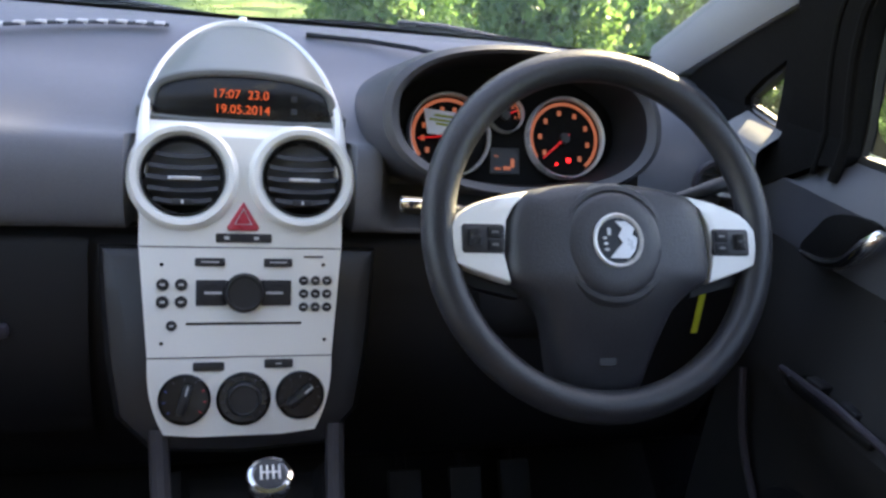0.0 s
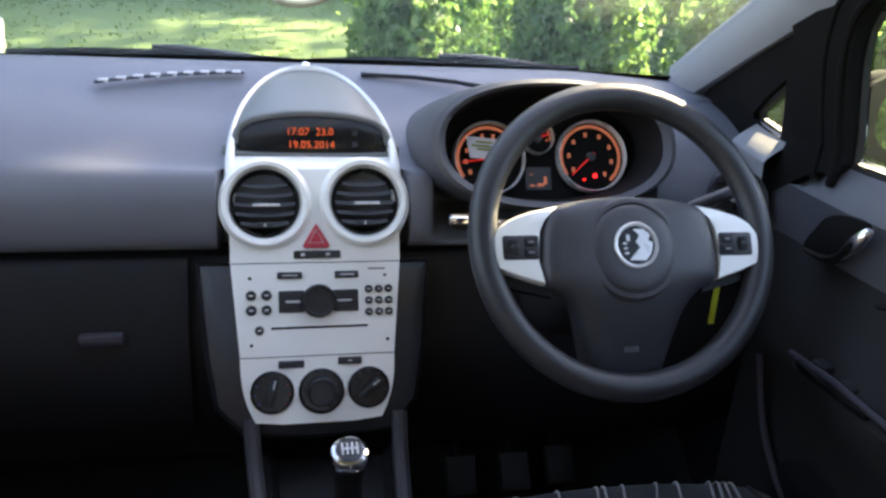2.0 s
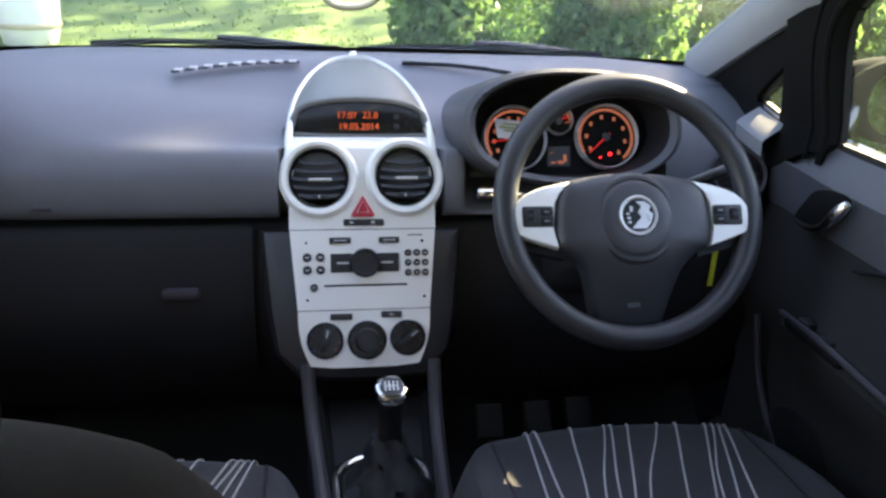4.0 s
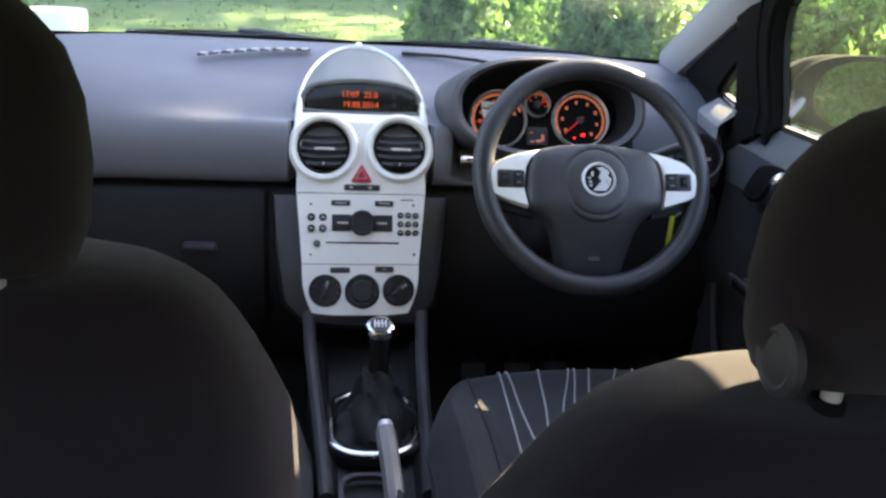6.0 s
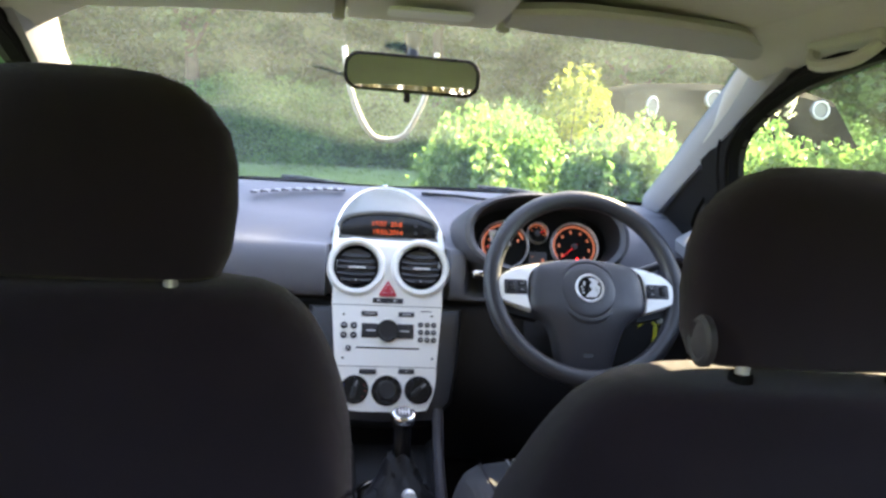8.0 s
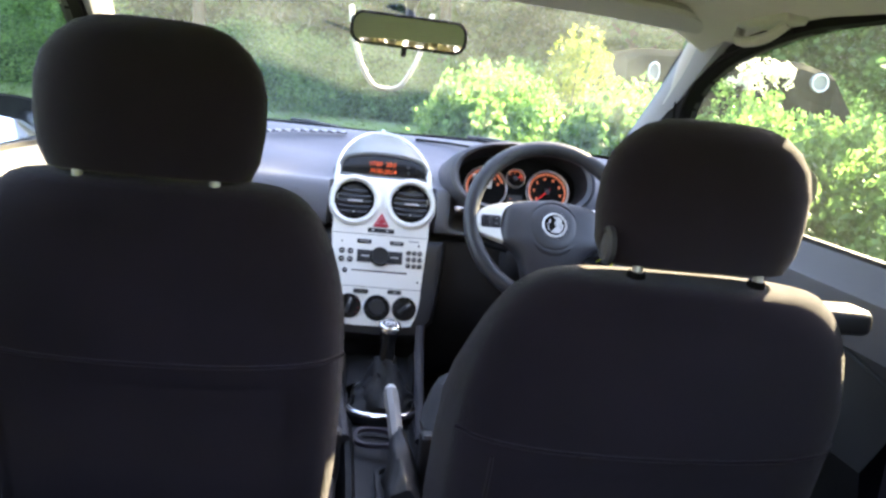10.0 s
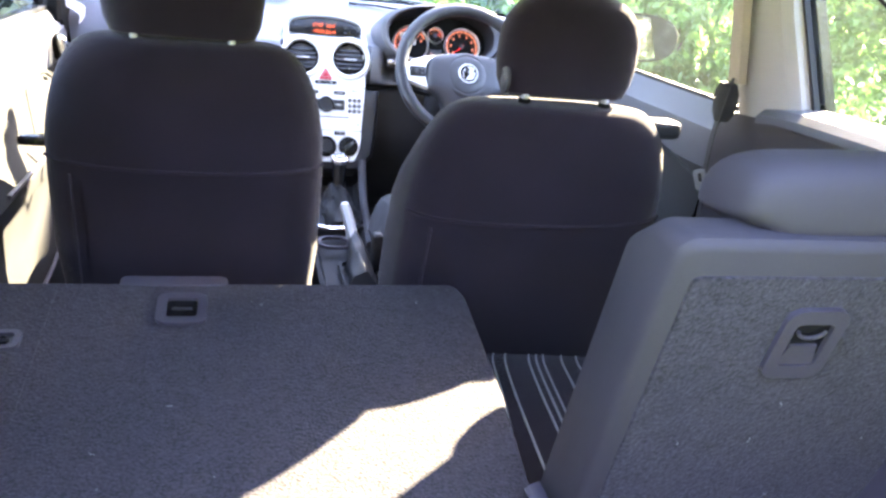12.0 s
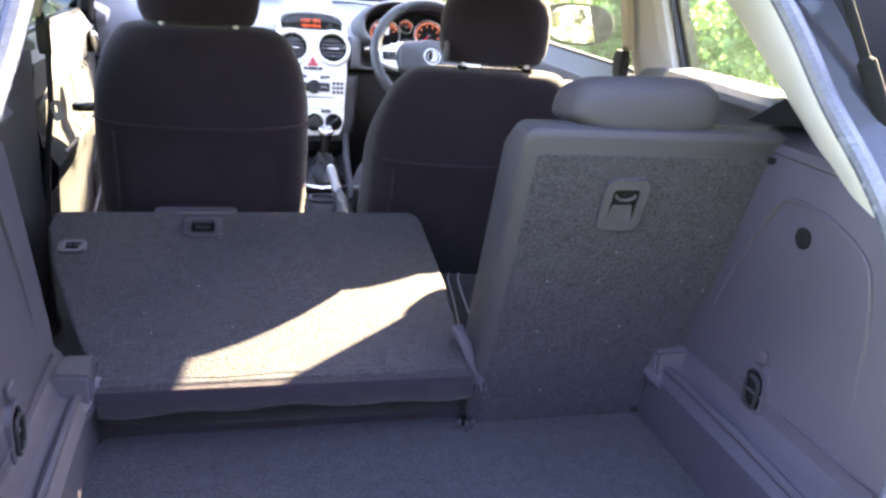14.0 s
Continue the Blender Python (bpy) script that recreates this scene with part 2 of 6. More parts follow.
# ---- building helpers ----
def part(name, bm, material, parent=None, label="", smooth=True, crease=0.6):
    """Link a bmesh, in world places, as one mesh object under a thing or part."""
    bmesh.ops.recalc_face_normals(bm, faces=bm.faces)
    if smooth:
        for f in bm.faces:
            f.smooth = True
        for e in bm.edges:
            if len(e.link_faces) == 2 and e.calc_face_angle(0) > crease:
                e.smooth = False
    me = bpy.data.meshes.new(name)
    bm.to_mesh(me)
    bm.free()
    me.materials.append(material)
    ob = new(name, me)
    if parent is not None:
        ob.parent = parent
        if parent.type == "EMPTY":
            ob.matrix_parent_inverse = Matrix.Translation(-parent.location)
    if label:
        ob["label"] = label
    return ob


def thing(name, at, label, category, group="", kind=""):
    e = new(name)
    e.location = at
    e.empty_display_size = 0.05
    return tagged(e, label, category, group, kind)


def box(c, s, bevel=0.004, seg=2, m=None):
    bm = bmesh.new()
    bmesh.ops.create_cube(bm, size=1.0, matrix=Matrix.Translation(c) @ Matrix.Diagonal((*s, 1)))
    if bevel:
        bmesh.ops.bevel(bm, geom=bm.edges[:], offset=min(bevel, min(s) * 0.45), segments=seg, affect="EDGES", profile=0.5)
    if m is not None:
        bm.transform(m)
    return bm


def join(*bms):
    out = bmesh.new()
    me = bpy.data.meshes.new("tmp")
    for b in bms:
        b.to_mesh(me)
        b.free()
        out.from_mesh(me)
    bpy.data.meshes.remove(me)
    return out


def lathe(profile, m=None, n=40, start=0.0, turn=360.0):
    """Turn (radius, height) pairs round the local z axis."""
    bm = bmesh.new()
    full = turn >= 360
    cols = n if full else n + 1
    rows = []
    for r, h in profile:
        if r < 1e-6:
            rows.append([bm.verts.new((0, 0, h))] * cols)
        else:
            rows.append([bm.verts.new((r * math.cos(radians(start + turn * i / n)), r * math.sin(radians(start + turn * i / n)), h)) for i in range(cols)])
    for a, b in zip(rows, rows[1:]):
        for i in range(n):
            j = (i + 1) % cols
            vs = []
            for v in (a[i], a[j], b[j], b[i]):
                if v not in vs:
                    vs.append(v)
            if len(vs) > 2:
                bm.faces.new(vs)
    if m is not None:
        bm.transform(m)
    return bm


def loft(sections, closed=True, caps=True, ring=False):
    bm = bmesh.new()
    rows = [[bm.verts.new(p) for p in s] for s in sections]
    pairs = list(zip(rows, rows[1:]))
    if ring:
        pairs.append((rows[-1], rows[0]))
    n = len(rows[0])
    for a, b in pairs:
        for i in range(n if closed else n - 1):
            j = (i + 1) % n
            bm.faces.new((a[i], a[j], b[j], b[i]))
    if caps and closed and not ring:
        bm.faces.new(rows[0])
        bm.faces.new(rows[-1])
    return bm


def tube(points, r, n=10, ring=False, flat=1.0):
    """A round (or flattened) bar along points; r may be a list."""
    pts = [Vector(p) for p in points]
    rs = r if isinstance(r, (list, tuple)) else [r] * len(pts)
    k = len(pts)
    up = None
    secs = []
    for i, p in enumerate(pts):
        d = (pts[(i + 1) % k] - pts[i - 1]) if ring else (pts[min(i + 1, k - 1)] - pts[max(i - 1, 0)])
        d.normalize()
        if up is None:
            up = Vector((0, 0, 1)) if abs(d.z) < 0.9 else Vector((0, 1, 0))
        side = d.cross(up).normalized()
        up = side.cross(d).normalized()
        secs.append([p + (side * math.cos(a) * rs[i] + up * math.sin(a) * rs[i] * flat) for a in [2 * math.pi * q / n for q in range(n)]])
    return loft(secs, True, True, ring)


def curve_points(pts, steps=8, ring=False):
    """Catmull-Rom through points."""
    pts = [Vector(p) for p in pts]
    n = len(pts)
    out = []
    for i in range(n if ring else n - 1):
        if ring:
            a, b, c, d = pts[i - 1], pts[i], pts[(i + 1) % n], pts[(i + 2) % n]
        else:
            a, b, c, d = pts[max(i - 1, 0)], pts[i], pts[i + 1], pts[min(i + 2, n - 1)]
        for s in range(steps):
            t = s / steps
            out.append(0.5 * (2 * b + (c - a) * t + (2 * a - 5 * b + 4 * c - d) * t * t + (3 * b - a - 3 * c + d) * t ** 3))
    if not ring:
        out.append(pts[-1])
    return out


def plate(outer, holes=(), d0=0.0, d1=0.01, m=None, edge=0.0):
    """A flat plate in the local xy plane from d0 to d1, with holes; edge rounds a plate that has none."""
    from mathutils.geometry import tessellate_polygon
    loops = [[Vector((x, y, 0)) for x, y in lp] for lp in (outer, *holes)]
    bm = bmesh.new()
    if edge and not holes:
        pts = loops[0]
        cx = sum((p for p in pts), Vector()) / len(pts)
        def inset(k):
            out = []
            for p in pts:
                d = p - cx
                out.append(p - d.normalized() * min(k, d.length * 0.5))
            return out
        secs = [[Vector((p.x, p.y, d0)) for p in pts], [Vector((p.x, p.y, d1 - edge)) for p in pts],
                [Vector((p.x, p.y, d1 - edge * 0.3)) for p in inset(edge * 0.3)], [Vector((p.x, p.y, d1)) for p in inset(edge)]]
        bm.free()
        bm = loft(secs)
    else:
        flat = [p for lp in loops for p in lp]
        lo = [bm.verts.new((p.x, p.y, d0)) for p in flat]
        hi = [bm.verts.new((p.x, p.y, d1)) for p in flat]
        for a, b, c in tessellate_polygon(loops):
            bm.faces.new((lo[a], lo[b], lo[c]))
            bm.faces.new((hi[c], hi[b], hi[a]))
        base = 0
        for lp in loops:
            n = len(lp)
            for i in range(n):
                j = (i + 1) % n
                bm.faces.new((lo[base + i], lo[base + j], hi[base + j], hi[base + i]))
            base += n
    if m is not None:
        bm.transform(m)
    return bm


def circle(cx, cy, r, n=32, ry=None):
    return [(cx + r * math.cos(2 * math.pi * i / n), cy + (ry or r) * math.sin(2 * math.pi * i / n)) for i in range(n)]


def rrect(cx, cy, w, h, r, n=5):
    out = []
    for sx, sy, a0 in ((1, 1, 0), (-1, 1, 90), (-1, -1, 180), (1, -1, 270)):
        for i in range(n + 1):
            a = radians(a0 + 90 * i / n)
            out.append((cx + sx * (w / 2 - r) + r * math.cos(a), cy + sy * (h / 2 - r) + r * math.sin(a)))
    return out


def axes(o, u, v):
    """A local frame: x along u, y along v, z out of the plane."""
    u, v = Vector(u).normalized(), Vector(v).normalized()
    w = u.cross(v).normalized()
    return Matrix(((u.x, v.x, w.x, o[0]), (u.y, v.y, w.y, o[1]), (u.z, v.z, w.z, o[2]), (0, 0, 0, 1)))


def squircle(a, b, n=28, e=3.0):
    """Superellipse points."""
    out = []
    for i in range(n):
        t = 2 * math.pi * i / n
        c, s = math.cos(t), math.sin(t)
        out.append((a * math.copysign(abs(c) ** (2 / e), c), b * math.copysign(abs(s) ** (2 / e), s)))
    return out


def letters(text, size, m, material, parent, name="writing", depth=0.0003):
    cu = bpy.data.curves.new(name, "FONT")
    cu.body, cu.size, cu.align_x, cu.align_y, cu.extrude = text, size, "CENTER", "CENTER", depth
    tmp = new("tmp", cu)
    me = bpy.data.meshes.new_from_object(tmp)
    bpy.data.objects.remove(tmp)
    bpy.data.curves.remove(cu)
    me.transform(m)
    me.materials.clear()
    me.materials.append(material)
    ob = new(name, me)
    ob.parent = parent
    return ob


def smooth01(x, a, b):
    t = min(1.0, max(0.0, (x - a) / (b - a)))
    return t * t * (3 - 2 * t)


def side_x(z):
    """Inner half-width of the cabin at height z."""
    return 0.725 if z < 1.08 else 0.725 - (z - 1.08) * 0.33


def sheet(outer, holes, s, t0=0.0, t1=0.03):
    """A side panel given in (y, z), bent to the cabin side s (1 or -1), t0 to t1 outward."""
    bm = plate(outer, holes, t0, t1)
    for v in bm.verts:
        y, z, t = v.co
        v.co = (s * (side_x(z) + t), y, z)
    return bm


def mirror_x(pts, s):
    return [(s * p[0], p[1], p[2]) for p in pts]


# ---- the car's shell: floor, sides, pillars, roof ----
ROOF_ROWS = [(0.30, 1.462), (0.15, 1.474), (-0.10, 1.478), (-0.45, 1.465), (-0.80, 1.445), (-1.04, 1.405)]


def roof_half(y):
    return 0.565 + 0.03 * smooth01(-y, -0.3, 0.3) - 0.12 * smooth01(-y, 0.55, 1.04)


def roof_sheet(lift, grow):
    secs = []
    for y, z in ROOF_ROWS:
        w = roof_half(y) + grow
        row = []
        for i in range(17):
            u = -1 + 2 * i / 16
            row.append((w * u, y, z + lift - 0.055 * abs(u) ** 3.5))
        secs.append(row)
    return secs


lo, hi = roof_sheet(0, 0), roof_sheet(0.035, 0.02)
bm = loft([a + b[::-1] for a, b in zip(lo, hi)])
tagged(part("ceiling", bm, M_LINING), "pale beige cloth headlining under the car roof", "ceiling", kind="structure")
bm = loft([a + b[::-1] for a, b in zip(roof_sheet(0.04, 0.03), roof_sheet(0.05, 0.03))])
tagged(part("roof", bm, M_BODY), "plain dark painted roof skin of the car", "roof", kind="structure")

# floor pan with the front footwells
prof = [(1.05, 0.62), (0.95, 0.42), (0.80, 0.31), (0.3, 0.27), (-0.25, 0.27), (-0.30, 0.34), (-0.98, 0.36)]
bm = loft([[(x, y, z - d) for (y, z), d in [(p, 0) for p in prof] + [(p, 0.02) for p in prof[::-1]]] for x in (-0.775, 0.775)])
tagged(part("floor", bm, M_FLOOR, smooth=False), "black carpeted cabin floor in deep shade", "floor", kind="structure")
tagged(part("wall_front", box((0, 1.12, 0.66), (1.60, 0.04, 0.86), 0), M_LOWER), "plain bulkhead behind the dashboard", "wall", kind="structure")

DOOR_WIN = [(0.560, 1.064), (0.553, 1.10), (0.545, 1.15), (0.532, 1.207), (0.517, 1.245), (0.496, 1.272), (0.458, 1.298), (0.385, 1.332), (0.265, 1.371), (0.135, 1.394), (0.035, 1.406), (-0.05, 1.413), (-0.18, 1.416), (-0.34, 1.415), (-0.392, 1.400), (-0.372, 1.30), (-0.352, 1.20), (-0.333, 1.062), (0.1, 1.060)]
REAR_WIN = [(-0.545, 1.094), (-0.985, 1.10), (-0.90, 1.165), (-0.81, 1.232), (-0.70, 1.30), (-0.60, 1.345), (-0.54, 1.362), (-0.515, 1.355)]
NOSE_WIN = [(0.716, 1.068), (0.770, 1.077), (0.792, 1.083), (0.790, 1.094), (0.748, 1.124), (0.690, 1.160), (0.706, 1.11)]
OUTLINE = [(1.12, 0.28), (1.12, 1.0), (0.722, 1.0), (0.722, 1.29), (0.48, 1.395), (0.3, 1.44), (-0.1, 1.468), (-0.5, 1.462), (-0.85, 1.432), (-1.06, 1.385), (-1.18, 1.28), (-1.42, 1.03), (-1.50, 0.85), (-1.58, 0.60), (-1.58, 0.28)]


def grown(lp, k):
    c = [sum(p[i] for p in lp) / len(lp) for i in (0, 1)]
    out = []
    for p in lp:
        d = math.hypot(p[0] - c[0], p[1] - c[1])
        out.append((p[0] + (p[0] - c[0]) / d * k, p[1] + (p[1] - c[1]) / d * k))
    return out


for s, side in ((1, "right"), (-1, "left")):
    holes = [[(y + 0.11 * smooth01(y, 0.2, 0.5), z + 0.02 * smooth01(z, 1.30, 1.38)) for y, z in grown(DOOR_WIN, 0.004)], grown(REAR_WIN, 0.004)]
    tagged(part("wall_" + side, sheet(OUTLINE, holes, s, 0.035, 0.055), M_BODY, smooth=False), "dark painted outer side of the car body", "wall", kind="structure")
    # window rubbers and panes
    for i, (w, nm) in enumerate(((DOOR_WIN, "door"), (REAR_WIN, "rear"), (NOSE_WIN, "front"))):
        k = (1 if s > 0 else 4) + i
        win = thing("window_%d" % k, (s * 0.7, w[0][0], 1.08), "clear side %s window with black rubber surround" % nm, "window", kind="structure")
        part("window_frame", sheet(grown(w, 0.012), [grown(w, -0.006)], s, 0.005, 0.016), M_RUBBER, win, "black rubber window surround", smooth=False)
        g = part("pane", sheet(grown(w, -0.008), [], s, 0.018, 0.022), M_GLASS, win, smooth=False)
        g.visible_shadow = False
    # B pillar: pale upper trim, dark belt-line foot
    bp = thing("pillar_b_" + side, (s * 0.7, -0.45, 1.1), "pale grey plastic centre pillar trim", "pillar", kind="structure")
    secs = []
    for z, y0, y1, d in ((1.035, -0.345, -0.56, 0.03), (1.10, -0.335, -0.540, 0.045), (1.25, -0.368, -0.526, 0.045), (1.37, -0.405, -0.515, 0.035), (1.425, -0.41, -0.515, 0.02)):
        x = side_x(z) + 0.012
        ring = [(s * (x - a * d), y0 + (y1 - y0) * b, z) for a, b in ((0, 0), (0.55, 0.01), (0.9, 0.10), (1.0, 0.3), (1.0, 0.7), (0.9, 0.9), (0.55, 0.99), (0, 1))]
        secs.append(ring)
    part("pillar_trim", loft(secs), M_PILLAR, bp)
    # front pillar: pale upper trim along the windscreen
    foot, top = Vector((0.712, 1.055, 1.10) if s > 0 else (-0.672, 1.055, 1.088)), Vector((s * 0.60, 0.30, 1.42))
    secs = []
    for t in (0, 0.1, 0.35, 0.6, 0.8, 1.0, 1.12):
        c = foot.lerp(top, t) + Vector((s * 0.012 * math.sin(math.pi * min(t, 1)), 0, 0.012 * math.sin(math.pi * min(t, 1))))
        d = (top - foot).normalized()
        out = Vector((s, 0, 0))
        nrm = d.cross(out).normalized() * (-s)
        w = 0.045 + 0.01 * t
        secs.append([c + out * (w * 0.55 * p) + nrm * (w * q) for p, q in ((1.0, -0.9), (0.2, -1.0), (-0.5, -0.75), (-0.8, -0.1), (-0.7, 0.5), (-0.2, 0.9), (1.0, 0.95))])
    ap = thing("pillar_a_" + side, foot, "pale grey windscreen pillar trim running up to the roof", "pillar", kind="structure")
    part("pillar_trim", loft(secs), M_APILLAR, ap)
    # dark corner panel round the fixed front quarter window
    corner = [(0.64, 1.06), (0.70, 1.0), (1.0, 1.02), (0.98, 1.082), (0.863, 1.148), (0.793, 1.186), (0.731, 1.221), (0.688, 1.249), (0.640, 1.276), (0.62, 1.24)]
    part("corner_panel", sheet(corner, [grown(NOSE_WIN, 0.002)], s, -0.005, 0.012), M_MATT, ap, "black inner panel round the small fixed window", smooth=False)
    ledge = loft([[(s * x, y + dy, z + dz) for x, dy, dz in ((0.728, 0.0, 0.0), (0.700, -0.004, -0.014), (0.680, -0.010, -0.024), (0.674, -0.012, -0.030), (0.676, -0.012, -0.055))] for y, z in ((0.690, 1.066), (0.72, 1.070), (0.75, 1.074), (0.785, 1.080))], False)
    part("window_sill", ledge, M_APILLAR, ap, "grey sill inside the small fixed window")
    # black door frame: one upright post that bends into the arch over the window
    front = curve_points([(0.735, 0.955, 0), (0.712, 1.012, 0), (0.686, 1.06, 0), (0.661, 1.125, 0), (0.648, 1.18, 0), (0.645, 1.22, 0), (0.640, 1.263, 0), (0.580, 1.290, 0), (0.470, 1.328, 0), (0.384, 1.354, 0), (0.25, 1.393, 0), (0.173, 1.406, 0), (0.1, 1.414, 0), (0.03, 1.419, 0), (-0.10, 1.424, 0), (-0.28, 1.424, 0)], 3)
    back = curve_points([(-0.28, 1.412, 0), (-0.10, 1.411, 0), (-0.05, 1.409, 0), (0.035, 1.402, 0), (0.135, 1.390, 0), (0.265, 1.367, 0), (0.385, 1.328, 0), (0.454, 1.295, 0), (0.493, 1.269, 0), (0.513, 1.243, 0), (0.528, 1.206, 0), (0.541, 1.15, 0), (0.551, 1.10, 0), (0.562, 1.052, 0), (0.60, 1.042, 0), (0.645, 1.018, 0), (0.70, 0.985, 0)], 3)
    part("door_frame", sheet([(p.x, p.y) for p in front + back], [], s, -0.016, 0.014), M_MATT, ap, "black rubber-sealed door frame", smooth=False)
    for dy, dz, r in ((0.012, 0.006, 0.007), (0.050, 0.016, 0.0045)):
        ridge = curve_points([(0.556 + dy, 1.03, 0), (0.541 + dy, 1.15, 0), (0.528 + dy, 1.206, 0), (0.511 + dy, 1.245, 0), (0.474 + dy, 1.280 + dz * 0.7, 0), (0.385 + dy * 0.6, 1.330 + dz, 0), (0.265, 1.370 + dz, 0), (0.135, 1.393 + dz, 0), (0.0, 1.406 + dz * 0.8, 0)], 4)
        part("frame_ridge", tube([(s * (side_x(p.y) - 0.0150), p.x, p.y) for p in ridge], r, 8), M_MATT, ap)
    # cant rail: soft lining between the door window and the roof
    rail = []
    for y, zw in ((0.60, 1.277), (0.53, 1.302), (0.45, 1.329), (0.37, 1.352), (0.32, 1.367), (0.28, 1.379), (0.2, 1.397), (0.1, 1.409), (0, 1.416), (-0.15, 1.419), (-0.28, 1.419), (-0.42, 1.424), (-0.56, 1.426)):
        p = Vector((s * (side_x(zw) - 0.012), y, zw + 0.006))
        if y > 0.29:
            q = p.lerp(foot.lerp(top, (1.055 - y) / 0.755) + Vector((-s * 0.030, 0, 0.022)), 0.1 + 0.9 * smooth01(0.60 - y, 0.0, 0.2))
        else:
            q = Vector((s * 0.80 * roof_half(y), y, 1.448 if y > 0.1 else 1.456))
        mid = (p + q) / 2 + Vector((-s * 0.010, 0, -0.006))
        rail.append([p, p.lerp(mid, 0.5) + Vector((-s * 0.006, 0, -0.004)), mid, mid.lerp(q, 0.5) + Vector((-s * 0.003, 0, -0.002)), q])
    part("cant_rail", loft(rail, False), M_LINING, ap, "pale cloth rail above the door window")
    # rear pillar: pale trim between side window and tailgate opening
    a = [(0.705, -1.04, 1.065), (0.695, -0.99, 1.105), (0.682, -0.895, 1.175), (0.668, -0.80, 1.245), (0.645, -0.69, 1.315), (0.615, -0.58, 1.365), (0.56, -0.45, 1.425)]
    b = [(0.535, -1.44, 1.02), (0.53, -1.39, 1.07), (0.52, -1.31, 1.15), (0.507, -1.22, 1.245), (0.487, -1.14, 1.32), (0.455, -1.08, 1.365), (0.40, -1.03, 1.41)]
    secs = []
    b = [(x - 0.030 * smooth01(z, 0.95, 1.15), y, z) for x, y, z in b]
    for p, q in zip(a, b):
        p, q = Vector(p), Vector(q)
        nrm = Vector((-0.75, -0.35, -0.45))
        secs.append([p.lerp(q, t) + nrm * (0.022 * math.sin(math.pi * t) ** 0.6) for t in (0, 0.04, 0.12, 0.3, 0.5, 0.7, 0.88, 0.96, 1)] + [q - nrm * 0.02, p - nrm * 0.02])
    dp = thing("pillar_d_" + side, (s * 0.6, -1.2, 1.1), "pale grey rear pillar trim beside the tailgate opening", "pillar", kind="structure")
    part("pillar_trim", loft([mirror_x(r, s) for r in secs]), M_PILLAR, dp)
    # seal and painted frame of the tailgate opening
    edge = [(0.40, -1.045, 1.415), (0.46, -1.10, 1.365), (0.495, -1.155, 1.32), (0.515, -1.235, 1.245), (0.53, -1.325, 1.15), (0.543, -1.41, 1.065), (0.553, -1.46, 0.98), (0.558, -1.51, 0.85), (0.545, -1.55, 0.72), (0.50, -1.57, 0.64), (0.40, -1.58, 0.625), (0.0, -1.585, 0.62)]
    edge = [(x - 0.030 * smooth01(z, 0.88, 1.15), y, z) for x, y, z in edge]
    pts = curve_points(mirror_x(edge, s), 5)
    part("seal", tube(pts, 0.014, 10), M_SEAL, dp, "shiny grey rubber seal of the tailgate opening")
    rim = [Vector((p.x + s * 0.03, p.y - 0.012, p.z + 0.012)) for p in pts]
    rim2 = [Vector((p.x + s * 0.052, p.y - 0.02, p.z + 0.02)) for p in pts]
    rim3 = [Vector((p.x + s * 0.10, p.y + 0.03, p.z + 0.005)) for p in pts]
    part("opening_frame", loft([pts, rim, rim2, rim3], False, False), M_BODY, dp, "dark painted sheet-metal frame")
    # lower cabin side behind the door
    quarter = [(-0.30, 0.30), (-0.30, 1.052), (-0.45, 1.065), (-0.54, 1.092), (-1.0, 1.098), (-1.10, 1.03), (-0.98, 0.60), (-0.98, 0.30)]
    tagged(part("baseboard_" + side, sheet(quarter, [], s, -0.03, 0.02), M_QUARTER, smooth=False), "dark grey moulded side trim beside the rear seat", "trim", kind="structure")
    sill = loft([[(s * (side_x(1.1) - 0.03 + dx), y, z + dz) for dx, dz in ((0.05, 0.0), (-0.03, -0.004), (-0.045, -0.016), (-0.045, -0.03), (0.05, -0.03))] for y, z in ((-0.50, 1.095), (-0.55, 1.103), (-0.62, 1.106), (-0.8, 1.108), (-1.04, 1.108))])
    tagged(part("trim_" + side, sill, M_DOOR), "dark grey window ledge under the rear side window", "trim", kind="structure")

# windscreen, header and scuttle
ws = thing("windscreen", (0, 1.2, 1.07), "clear sloping windscreen with specks of dirt", "window", kind="structure")
rows = []
for t in (0, 0.25, 0.5, 0.75, 1.0):
    w = 0.735 - 0.135 * t
    rows.append([(w * u, 1.20 - 0.90 * t - 0.10 * abs(u) ** 2.2 * (1 - 0.6 * t), 1.085 + 0.38 * t + 0.035 * math.sin(math.pi * t) - 0.03 * t * abs(u) ** 3) for u in [i / 8 - 1 for i in range(17)]])
g = part("pane", loft(rows, False), M_SCREEN, ws)
g.visible_shadow = False
part("black_border", loft([[Vector(a).lerp(Vector(b), k) + Vector((0, -0.0016, -0.0036)) for a, b in zip(rows[0], rows[1])] for k in (0, 0.1, 0.2, 0.3)], False), M_MATT, ws, "black printed band at the foot of the glass")
hd = [[(x, y, z - 0.05 * abs(x / 0.6) ** 3.5) for y, z in ((0.34, 1.478), (0.33, 1.456), (0.29, 1.450), (0.26, 1.460), (0.26, 1.486))] for x in [i * 0.06 - 0.6 for i in range(21)]]
tagged(part("trim_header", loft(hd), M_LINING), "pale beige roof edge above the windscreen", "trim", kind="structure")
bonnet = [[(0.72 * u, y, z - 0.05 * u * u) for u in (-1, -0.8, -0.4, 0, 0.4, 0.8, 1)] for y, z in ((1.20, 1.0), (1.35, 0.99), (1.7, 0.92), (1.98, 0.80), (2.02, 0.5))]
